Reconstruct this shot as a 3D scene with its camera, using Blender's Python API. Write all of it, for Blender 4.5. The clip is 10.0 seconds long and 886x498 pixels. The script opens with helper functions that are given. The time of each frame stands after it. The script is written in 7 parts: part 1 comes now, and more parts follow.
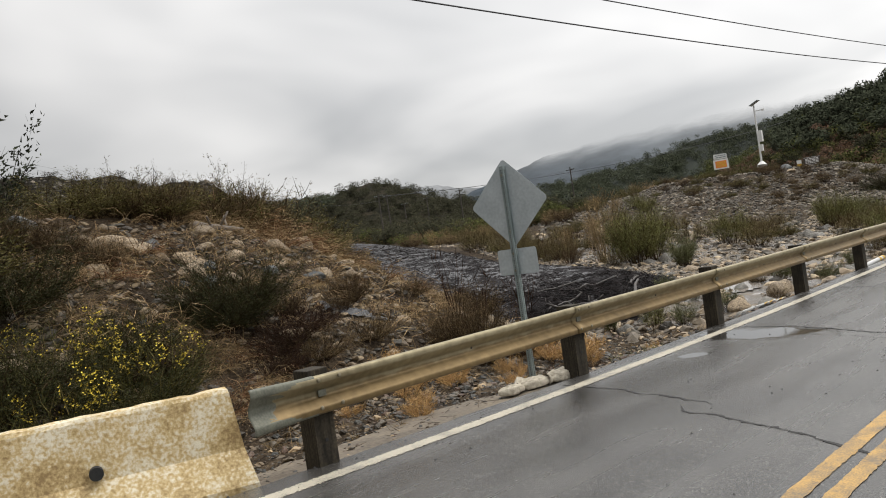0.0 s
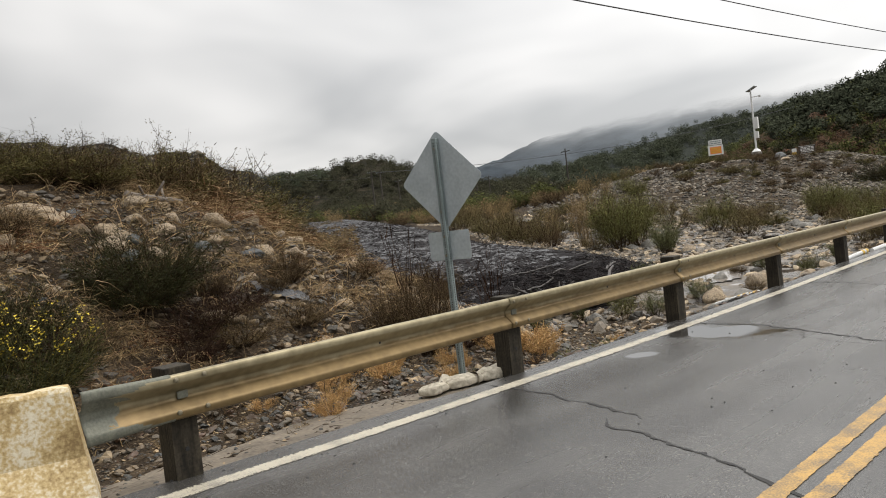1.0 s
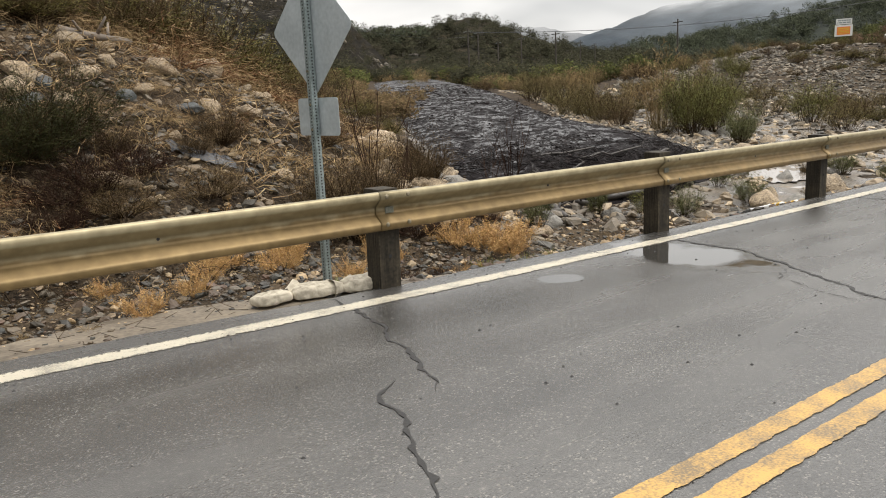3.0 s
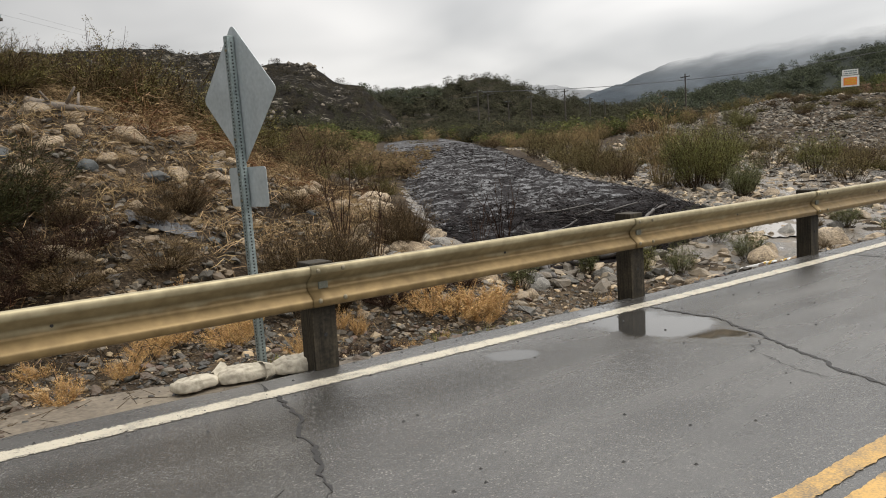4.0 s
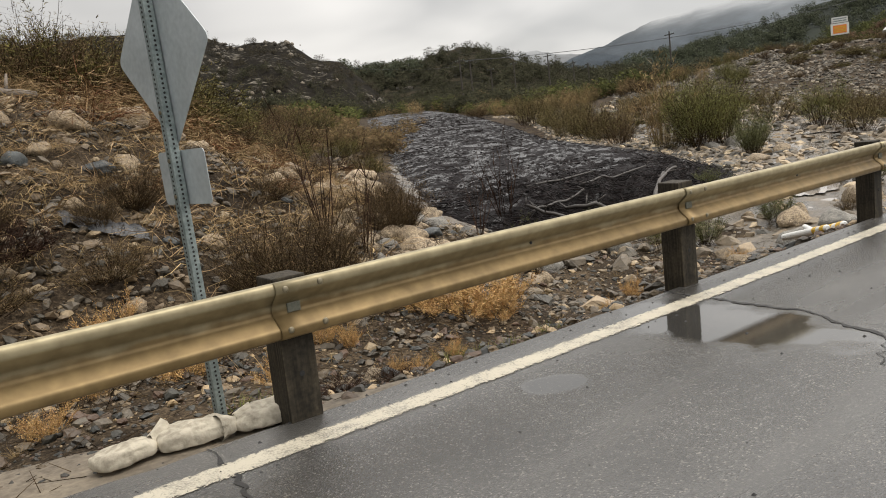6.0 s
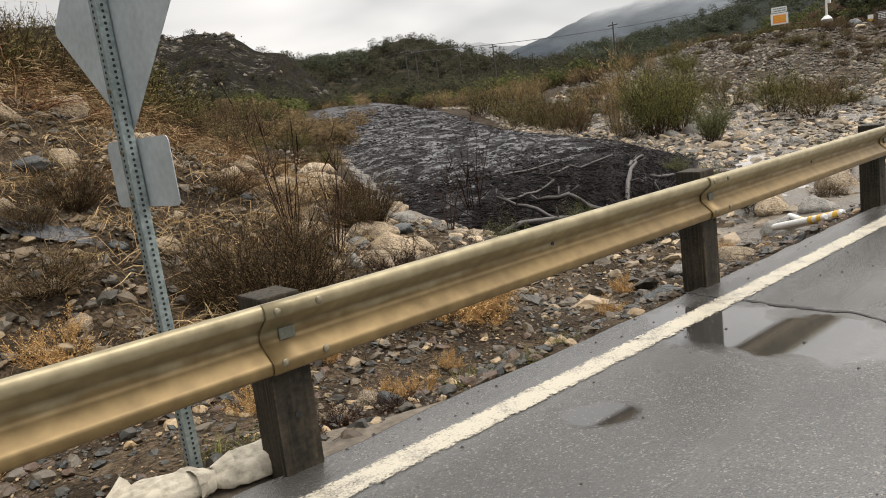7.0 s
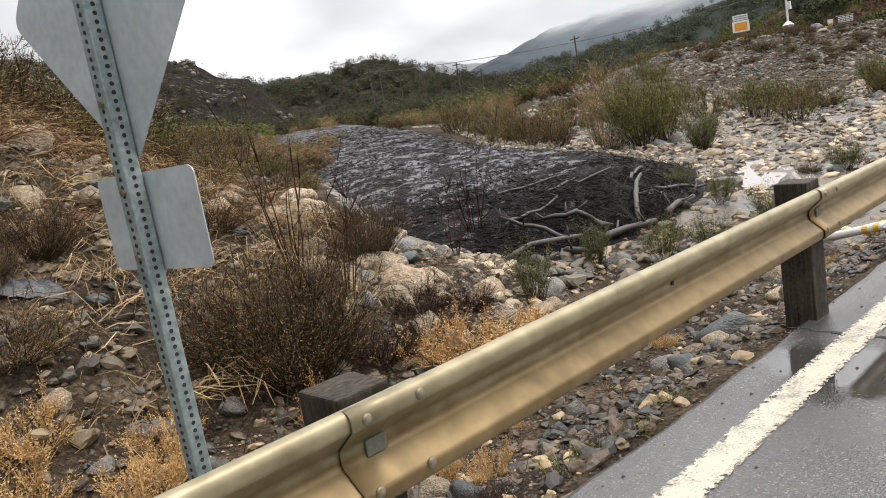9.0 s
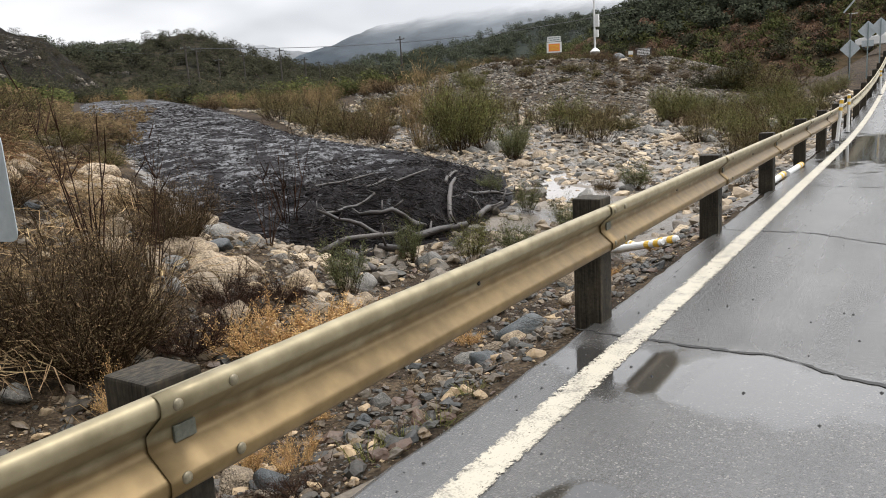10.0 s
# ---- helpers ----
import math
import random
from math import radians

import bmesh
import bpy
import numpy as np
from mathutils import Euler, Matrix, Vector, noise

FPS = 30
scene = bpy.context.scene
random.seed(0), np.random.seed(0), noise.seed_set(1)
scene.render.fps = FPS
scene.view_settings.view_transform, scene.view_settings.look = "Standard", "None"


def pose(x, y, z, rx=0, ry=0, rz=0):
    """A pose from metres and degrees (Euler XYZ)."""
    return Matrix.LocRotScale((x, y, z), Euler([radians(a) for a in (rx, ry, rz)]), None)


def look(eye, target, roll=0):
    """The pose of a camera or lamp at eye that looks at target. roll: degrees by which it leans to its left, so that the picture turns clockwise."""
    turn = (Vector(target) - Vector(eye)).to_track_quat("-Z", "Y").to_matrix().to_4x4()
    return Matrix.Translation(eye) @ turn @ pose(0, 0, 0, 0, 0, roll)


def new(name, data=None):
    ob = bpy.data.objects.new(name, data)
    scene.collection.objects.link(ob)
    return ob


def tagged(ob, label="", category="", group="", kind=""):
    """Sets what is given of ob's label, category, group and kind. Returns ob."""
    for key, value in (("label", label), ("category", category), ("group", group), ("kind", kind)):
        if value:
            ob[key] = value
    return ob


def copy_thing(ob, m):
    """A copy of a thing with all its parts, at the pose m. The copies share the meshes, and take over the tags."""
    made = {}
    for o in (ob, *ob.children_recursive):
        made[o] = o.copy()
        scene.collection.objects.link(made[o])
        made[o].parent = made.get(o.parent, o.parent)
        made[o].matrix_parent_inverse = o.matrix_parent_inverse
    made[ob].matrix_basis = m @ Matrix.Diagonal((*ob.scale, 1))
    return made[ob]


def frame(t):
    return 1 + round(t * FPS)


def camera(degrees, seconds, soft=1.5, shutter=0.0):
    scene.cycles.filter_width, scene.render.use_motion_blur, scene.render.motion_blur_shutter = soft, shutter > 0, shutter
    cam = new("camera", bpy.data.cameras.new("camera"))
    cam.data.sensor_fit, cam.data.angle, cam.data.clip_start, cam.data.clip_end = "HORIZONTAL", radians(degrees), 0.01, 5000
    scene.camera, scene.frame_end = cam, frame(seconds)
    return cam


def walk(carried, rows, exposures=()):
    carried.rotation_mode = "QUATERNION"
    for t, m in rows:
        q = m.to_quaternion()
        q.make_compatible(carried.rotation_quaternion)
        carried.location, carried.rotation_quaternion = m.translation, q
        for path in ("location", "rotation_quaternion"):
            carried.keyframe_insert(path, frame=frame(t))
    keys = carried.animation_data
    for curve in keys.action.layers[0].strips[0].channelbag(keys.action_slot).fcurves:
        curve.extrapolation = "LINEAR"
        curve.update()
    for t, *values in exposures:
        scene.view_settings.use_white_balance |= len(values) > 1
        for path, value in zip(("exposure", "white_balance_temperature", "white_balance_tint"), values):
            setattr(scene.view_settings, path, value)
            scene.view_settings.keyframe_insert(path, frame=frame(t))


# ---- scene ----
cam = camera(60.0, 10.0, soft=1.0)
EXPOSURES = [(0.0, 0.22, 6800, 10), (1.0, 0.29, 6850, 10), (2.0, 0.42, 6950, 10), (2.5, 0.66, 7000, 10), (4.0, 0.4, 6900, 10), (4.5, 0.28, 6950, 10), (5.5, 0.34, 7050, 10), (7.0, 0.56, 7000, 11), (7.5, 0.6, 6950, 11), (8.0, 0.58, 6800, 11), (9.0, 0.78, 6700, 11), (9.5, 0.62, 6750, 11), (10.0, 0.68, 6550, 11)]
PATH = [
    (0, (0.290, 0.193, 1.707), (1.724, 1.588, 1.708), -8.3),
    (0.5, (0.903, 0.208, 1.657), (2.371, 1.566, 1.623), -8.5),
    (1, (1.482, 0.295, 1.639), (2.918, 1.685, 1.583), -6.6),
    (1.5, (2.194, 0.229, 1.63), (3.599, 1.652, 1.607), -6.1),
    (2, (2.889, 0.269, 1.601), (4.215, 1.763, 1.504), -5.6),
    (2.3, (3.273, 0.246, 1.588), (4.602, 1.728, 1.393), -4.9),
    (2.5, (3.556, 0.224, 1.521), (4.852, 1.724, 1.256), -3.4),
    (2.7, (3.83, 0.268, 1.529), (5.07, 1.791, 1.146), -2.4),
    (3.8, (4.87, 0.233, 1.533), (6.06, 1.812, 1.239), -3.2),
    (4, (4.961, 0.271, 1.556), (6.157, 1.857, 1.324), -3.7),
    (4.5, (5.173, 0.403, 1.544), (6.328, 2.025, 1.352), -5.5),
    (5, (5.395, 0.654, 1.544), (6.544, 2.278, 1.341), -4.5),
    (5.5, (5.555, 1.096, 1.542), (6.721, 2.702, 1.294), -6.0),
    (5.7, (5.681, 1.285, 1.531), (6.863, 2.872, 1.246), -6.5),
    (6.8, (5.99, 2.317, 1.527), (7.267, 3.823, 1.213), -7.0),
    (7, (6.041, 2.434, 1.521), (7.344, 3.912, 1.181), -7.4),
    (7.5, (6.169, 2.753, 1.537), (7.472, 4.21, 1.113), -7.6),
    (8, (6.296, 3.162, 1.567), (7.626, 4.592, 1.137), -9.1),
    (8.5, (6.395, 3.383, 1.609), (7.687, 4.854, 1.201), -8.4),
    (9, (6.348, 3.574, 1.569), (7.718, 4.999, 1.264), -9.6),
    (9.5, (6.322, 3.61, 1.54), (7.849, 4.831, 1.118), -6.0),
    (10, (6.253, 3.527, 1.588), (7.916, 4.573, 1.215), -3.7),
]
walk(cam, [(t, look(eye, target, roll)) for t, eye, target, roll in PATH], EXPOSURES)

# ---- light: low overcast sky, wide weak sun behind the cloud ----
SUN_EL, SUN_AZ = radians(48), radians(120)
world = bpy.data.worlds.new("overcast")
scene.world = world
world.use_nodes = True
wn, wl = world.node_tree.nodes, world.node_tree.links
wn.clear()


def wnode(kind, **kw):
    n = wn.new(kind)
    for k, v in kw.items():
        n.inputs[k].default_value = v
    return n


sky = wnode("ShaderNodeTexSky")
sky.sky_type, sky.sun_disc, sky.sun_elevation, sky.sun_rotation = "NISHITA", False, SUN_EL, SUN_AZ
w_co = wnode("ShaderNodeTexCoord")
w_sep = wnode("ShaderNodeSeparateXYZ")
wl.new(w_co.outputs["Generated"], w_sep.inputs[0])
w_den = wnode("ShaderNodeMath")
w_den.operation = "ADD"
w_den.inputs[1].default_value = 0.22
w_abs = wnode("ShaderNodeMath")
w_abs.operation = "ABSOLUTE"
wl.new(w_sep.outputs[2], w_abs.inputs[0])
wl.new(w_abs.outputs[0], w_den.inputs[0])
w_plane = wnode("ShaderNodeVectorMath")
w_plane.operation = "DIVIDE"
wl.new(w_co.outputs["Generated"], w_plane.inputs[0])
wl.new(w_den.outputs[0], w_plane.inputs[1])
w_noise = wnode("ShaderNodeTexNoise", Scale=1.1, Detail=3.0, Roughness=0.45, Distortion=0.4)
wl.new(w_plane.outputs[0], w_noise.inputs["Vector"])
w_ramp = wnode("ShaderNodeValToRGB")
e = w_ramp.color_ramp.elements
e[0].position, e[0].color = 0.32, (0.48, 0.497, 0.522, 1)
e[1].position, e[1].color = 0.68, (0.82, 0.83, 0.85, 1)
wl.new(w_noise.outputs["Fac"], w_ramp.inputs[0])
# an overcast sky is about three times as bright overhead as at the horizon
w_low = wnode("ShaderNodeFloatCurve")
curve = w_low.mapping.curves[0]
curve.points[0].location = (0.0, 0.265)
curve.points[1].location = (1.0, 1.02)
curve.points.new(0.22, 0.345)
curve.points.new(0.48, 0.50)
w_low.mapping.update()
wl.new(w_abs.outputs[0], w_low.inputs["Value"])
w_gain = wnode("ShaderNodeMath")
w_gain.operation = "MULTIPLY"
w_gain.inputs[1].default_value = 2.75
wl.new(w_low.outputs[0], w_gain.inputs[0])
w_mul = wnode("ShaderNodeVectorMath")
w_mul.operation = "SCALE"
wl.new(w_ramp.outputs[0], w_mul.inputs[0])
# the cloud is thinner, so brighter, along the road ahead than over the bank
w_side = wnode("ShaderNodeVectorMath")
w_side.operation = "DOT_PRODUCT"
w_side.inputs[1].default_value = (0.45, -0.29, 0.0)
wl.new(w_co.outputs["Generated"], w_side.inputs[0])
w_lean = wnode("ShaderNodeMath")
w_lean.operation = "ADD"
w_lean.inputs[1].default_value = 1.0
wl.new(w_side.outputs["Value"], w_lean.inputs[0])
w_both = wnode("ShaderNodeMath")
w_both.operation = "MULTIPLY"
wl.new(w_gain.outputs[0], w_both.inputs[0])
wl.new(w_lean.outputs[0], w_both.inputs[1])
wl.new(w_both.outputs[0], w_mul.inputs["Scale"])
bg_cloud = wnode("ShaderNodeBackground", Strength=1.0)
wl.new(w_mul.outputs[0], bg_cloud.inputs["Color"])
bg_sky = wnode("ShaderNodeBackground", Strength=0.10)
wl.new(sky.outputs[0], bg_sky.inputs["Color"])
w_mix = wnode("ShaderNodeMixShader", Fac=0.94)
wl.new(bg_sky.outputs[0], w_mix.inputs[1])
wl.new(bg_cloud.outputs[0], w_mix.inputs[2])
w_out = wnode("ShaderNodeOutputWorld")
wl.new(w_mix.outputs[0], w_out.inputs[0])

sun_data = bpy.data.lights.new("sun", "SUN")
sun_data.energy, sun_data.angle, sun_data.color = 1.1, radians(25), (1.0, 0.97, 0.92)
sun = new("sun", sun_data)
sun.matrix_world = look((-20, -20, 40), (-20 + 40 * math.sin(SUN_AZ) * -0.4, -8, 0))

# ---- materials ----
def material(name, dark, light, scale=6.0, rough=0.8, bump=0.3, fine=60.0, metal=0.0, spread=0.0, rough_var=0.1,
             mid=None, bump_scale=None, spec=0.5, lo=0.35, hi=0.65, bump_dist=0.02, translucent=0.0):
    """Two scales of noise between two or three colours, with bump; spread varies the tone from object to object."""
    m = bpy.data.materials.new(name)
    m.use_nodes = True
    n, l = m.node_tree.nodes, m.node_tree.links
    b = n["Principled BSDF"]
    co = n.new("ShaderNodeTexCoord")
    info = n.new("ShaderNodeObjectInfo")
    off = n.new("ShaderNodeVectorMath")
    off.operation = "MULTIPLY_ADD"
    off.inputs[1].default_value = (1, 1, 1)
    l.new(co.outputs["Object"], off.inputs[0])
    comb = n.new("ShaderNodeMath")
    comb.operation = "MULTIPLY"
    comb.inputs[1].default_value = 37.0 if spread else 0.0
    l.new(info.outputs["Random"], comb.inputs[0])
    l.new(comb.outputs[0], off.inputs[2])
    big = n.new("ShaderNodeTexNoise")
    big.inputs["Scale"].default_value, big.inputs["Detail"].default_value = scale, 6
    big.inputs["Roughness"].default_value = 0.6
    l.new(off.outputs[0], big.inputs["Vector"])
    small = n.new("ShaderNodeTexNoise")
    small.inputs["Scale"].default_value, small.inputs["Detail"].default_value = fine, 4
    l.new(off.outputs[0], small.inputs["Vector"])
    mix = n.new("ShaderNodeMath")
    mix.operation = "MULTIPLY_ADD"
    mix.inputs[1].default_value = 0.45
    l.new(small.outputs["Fac"], mix.inputs[0])
    half = n.new("ShaderNodeMath")
    half.operation = "MULTIPLY"
    half.inputs[1].default_value = 0.55
    l.new(big.outputs["Fac"], half.inputs[0])
    l.new(half.outputs[0], mix.inputs[2])
    ramp = n.new("ShaderNodeValToRGB")
    el = ramp.color_ramp.elements
    el[0].position, el[0].color = lo, (*dark, 1)
    el[1].position, el[1].color = hi, (*light, 1)
    if mid:
        k = el.new((lo + hi) / 2)
        k.color = (*mid, 1)
    l.new(mix.outputs[0], ramp.inputs[0])
    colour = ramp.outputs[0]
    if spread:
        hsv = n.new("ShaderNodeHueSaturation")
        val = n.new("ShaderNodeMapRange")
        val.inputs["To Min"].default_value, val.inputs["To Max"].default_value = 1 - spread, 1 + spread
        l.new(info.outputs["Random"], val.inputs["Value"])
        l.new(val.outputs[0], hsv.inputs["Value"])
        l.new(colour, hsv.inputs["Color"])
        colour = hsv.outputs[0]
    l.new(colour, b.inputs["Base Color"])
    rr = n.new("ShaderNodeMapRange")
    rr.inputs["From Min"].default_value, rr.inputs["From Max"].default_value = 0.3, 0.7
    rr.inputs["To Min"].default_value, rr.inputs["To Max"].default_value = max(0.02, rough - rough_var), min(1, rough + rough_var)
    l.new(big.outputs["Fac"], rr.inputs["Value"])
    l.new(rr.outputs[0], b.inputs["Roughness"])
    b.inputs["Metallic"].default_value = metal
    b.inputs["Specular IOR Level"].default_value = spec
    if bump:
        bp = n.new("ShaderNodeBump")
        bp.inputs["Strength"].default_value, bp.inputs["Distance"].default_value = bump, bump_dist
        l.new(mix.outputs[0], bp.inputs["Height"])
        l.new(bp.outputs[0], b.inputs["Normal"])
    return m


def island_tint(m, amount, hue=0.0):
    """Vary a joined mesh's tone piece by piece."""
    n, l = m.node_tree.nodes, m.node_tree.links
    b = n["Principled BSDF"]
    src = b.inputs["Base Color"].links[0].from_socket
    geo = n.new("ShaderNodeNewGeometry")
    hsv = n.new("ShaderNodeHueSaturation")
    val = n.new("ShaderNodeMapRange")
    val.inputs["To Min"].default_value, val.inputs["To Max"].default_value = 1 - amount, 1 + amount
    l.new(geo.outputs["Random Per Island"], val.inputs["Value"])
    l.new(val.outputs[0], hsv.inputs["Value"])
    if hue:
        hv = n.new("ShaderNodeMapRange")
        hv.inputs["To Min"].default_value, hv.inputs["To Max"].default_value = 0.5 - hue, 0.5 + hue
        mul = n.new("ShaderNodeMath")
        mul.operation = "FRACT"
        m7 = n.new("ShaderNodeMath")
        m7.operation = "MULTIPLY"
        m7.inputs[1].default_value = 7.3
        l.new(geo.outputs["Random Per Island"], m7.inputs[0])
        l.new(m7.outputs[0], mul.inputs[0])
        l.new(mul.outputs[0], hv.inputs["Value"])
        l.new(hv.outputs[0], hsv.inputs["Hue"])
    l.new(src, hsv.inputs["Color"])
    l.new(hsv.outputs[0], b.inputs["Base Color"])
    return m




def aggregate(m):
    """Pale and dark chippings showing in worn asphalt, and long wheel-worn streaks."""
    n, l = m.node_tree.nodes, m.node_tree.links
    b = n["Principled BSDF"]
    col = b.inputs["Base Color"].links[0].from_socket
    geo = n.new("ShaderNodeNewGeometry")
    v = n.new("ShaderNodeTexVoronoi")
    v.inputs["Scale"].default_value = 120
    l.new(geo.outputs["Position"], v.inputs["Vector"])
    sep = n.new("ShaderNodeSeparateColor")
    l.new(v.outputs["Color"], sep.inputs[0])
    tone = n.new("ShaderNodeValToRGB")
    el = tone.color_ramp.elements
    el[0].position, el[0].color = 0.0, (0.62, 0.62, 0.62, 1)
    el[1].position, el[1].color = 1.0, (2.7, 2.6, 2.45, 1)
    el.new(0.35).color = (0.9, 0.9, 0.9, 1)
    el.new(0.9).color = (1.12, 1.12, 1.1, 1)
    l.new(sep.outputs[0], tone.inputs[0])
    st = n.new("ShaderNodeTexNoise")
    st.inputs["Scale"].default_value, st.inputs["Detail"].default_value = 1.0, 5
    mp = n.new("ShaderNodeVectorMath")
    mp.operation = "MULTIPLY"
    mp.inputs[1].default_value = (0.22, 1.7, 1)
    l.new(geo.outputs["Position"], mp.inputs[0])
    l.new(mp.outputs[0], st.inputs["Vector"])
    streak = n.new("ShaderNodeMapRange")
    streak.inputs["From Min"].default_value, streak.inputs["From Max"].default_value = 0.3, 0.7
    streak.inputs["To Min"].default_value, streak.inputs["To Max"].default_value = 0.72, 1.22
    l.new(st.outputs["Fac"], streak.inputs["Value"])
    mx = n.new("ShaderNodeMix")
    mx.data_type, mx.blend_type = "RGBA", "MULTIPLY"
    mx.inputs["Factor"].default_value = 1.0
    l.new(col, mx.inputs["A"])
    l.new(tone.outputs[0], mx.inputs["B"])
    sc = n.new("ShaderNodeVectorMath")
    sc.operation = "SCALE"
    l.new(mx.outputs["Result"], sc.inputs[0])
    l.new(streak.outputs[0], sc.inputs["Scale"])
    l.new(sc.outputs[0], b.inputs["Base Color"])
    rr = n.new("ShaderNodeMapRange")
    rr.inputs["From Min"].default_value, rr.inputs["From Max"].default_value = 0.3, 0.7
    rr.inputs["To Min"].default_value, rr.inputs["To Max"].default_value = 0.13, 0.36
    l.new(st.outputs["Fac"], rr.inputs["Value"])
    l.new(rr.outputs[0], b.inputs["Roughness"])
    bp = b.inputs["Normal"].links[0].from_node
    l.new(v.outputs["Distance"], bp.inputs["Height"])


M_ASPHALT = material("wet_asphalt", (0.040, 0.0385, 0.0365), (0.080, 0.077, 0.072), scale=1.1, rough=0.36, rough_var=0.14, spec=1.0, bump=0.5, fine=140, bump_dist=0.006)
aggregate(M_ASPHALT)


def soak(m, pools):
    """Standing water on asphalt: pools as (x, y, half length, half width), with ragged shallow rims."""
    n, l = m.node_tree.nodes, m.node_tree.links
    b = n["Principled BSDF"]
    geo = n.new("ShaderNodeNewGeometry")
    t = n.new("ShaderNodeTexNoise")
    t.inputs["Scale"].default_value, t.inputs["Detail"].default_value = 2.2, 5
    l.new(geo.outputs["Position"], t.inputs["Vector"])
    best = None
    for x, y, a, c in pools:
        sub = n.new("ShaderNodeVectorMath")
        sub.operation = "MULTIPLY_ADD"
        sub.inputs[1].default_value = (1 / a, 1 / c, 0)
        sub.inputs[2].default_value = (-x / a, -y / c, 0)
        l.new(geo.outputs["Position"], sub.inputs[0])
        ln = n.new("ShaderNodeVectorMath")
        ln.operation = "LENGTH"
        l.new(sub.outputs[0], ln.inputs[0])
        if best is None:
            best = ln.outputs["Value"]
        else:
            mn = n.new("ShaderNodeMath")
            mn.operation = "MINIMUM"
            l.new(best, mn.inputs[0])
            l.new(ln.outputs["Value"], mn.inputs[1])
            best = mn.outputs[0]
    add = n.new("ShaderNodeMath")
    add.operation = "MULTIPLY_ADD"
    add.inputs[1].default_value = 1.5
    l.new(t.outputs["Fac"], add.inputs[0])
    l.new(best, add.inputs[2])
    wet = n.new("ShaderNodeMapRange")
    wet.interpolation_type = "SMOOTHSTEP"
    wet.inputs["From Min"].default_value, wet.inputs["From Max"].default_value = 2.02, 1.42
    l.new(add.outputs[0], wet.inputs["Value"])
    old = b.inputs["Roughness"].links[0].from_socket
    mx = n.new("ShaderNodeMix")
    l.new(wet.outputs[0], mx.inputs["Factor"])
    l.new(old, mx.inputs["A"])
    mx.inputs["B"].default_value = 0.03
    l.new(mx.outputs["Result"], b.inputs["Roughness"])
    col = b.inputs["Base Color"].links[0].from_socket
    hsv = n.new("ShaderNodeHueSaturation")
    dim = n.new("ShaderNodeMapRange")
    dim.inputs["To Min"].default_value, dim.inputs["To Max"].default_value = 1.0, 0.62
    l.new(wet.outputs[0], dim.inputs["Value"])
    l.new(dim.outputs[0], hsv.inputs["Value"])
    l.new(col, hsv.inputs["Color"])
    l.new(hsv.outputs[0], b.inputs["Base Color"])
    bp = b.inputs["Normal"].links[0].from_node
    st = n.new("ShaderNodeMapRange")
    st.inputs["To Min"].default_value, st.inputs["To Max"].default_value = 0.35, 0.01
    l.new(wet.outputs[0], st.inputs["Value"])
    l.new(st.outputs[0], bp.inputs["Strength"])


soak(M_ASPHALT, [(10.42, 4.40, 0.50, 0.95), (8.86, 4.62, 0.20, 0.17), (26.0, 4.4, 4.5, 1.2)])
M_SOIL = material("gravelly_soil", (0.006, 0.0042, 0.0029), (0.135, 0.099, 0.064), scale=1.3, rough=0.85, rough_var=0.12, spec=0.08, bump=1.0, fine=30, mid=(0.040, 0.029, 0.019), lo=0.36, hi=0.66, bump_dist=0.06)
M_EDGE = material("worn_white_paint", (0.20, 0.183, 0.15), (0.46, 0.42, 0.335), scale=6, rough=0.5, bump=0.5, fine=80, lo=0.38, hi=0.50, bump_dist=0.004)
M_YELLOW = material("worn_yellow_paint", (0.15, 0.108, 0.06), (0.49, 0.295, 0.085), scale=5, lo=0.39, hi=0.58, rough=0.5, bump=0.3, fine=90, bump_dist=0.004)
M_CRACK = material("open_crack", (0.010, 0.010, 0.011), (0.03, 0.028, 0.026), scale=30, rough=0.7, bump=0.3)
M_RAIL = material("weathered_rail_steel", (0.20, 0.166, 0.096), (0.40, 0.345, 0.22), scale=0.9, rough=0.46, rough_var=0.05, bump=0.0, fine=12, metal=0.5, spread=0.06, bump_dist=0.004)
M_RAILEND = material("dull_grey_green_steel", (0.085, 0.09, 0.07), (0.18, 0.18, 0.14), scale=8, rough=0.6, bump=0.2, metal=0.2)
M_BOLT = material("galvanised_bolt", (0.12, 0.103, 0.068), (0.27, 0.235, 0.16), scale=40, rough=0.45, metal=0.5, bump=0.1)
M_POST = material("dark_treated_timber", (0.012, 0.0102, 0.0075), (0.048, 0.039, 0.026), scale=5, rough=0.75, spec=0.25, bump=0.5, fine=45, spread=0.12, bump_dist=0.01)



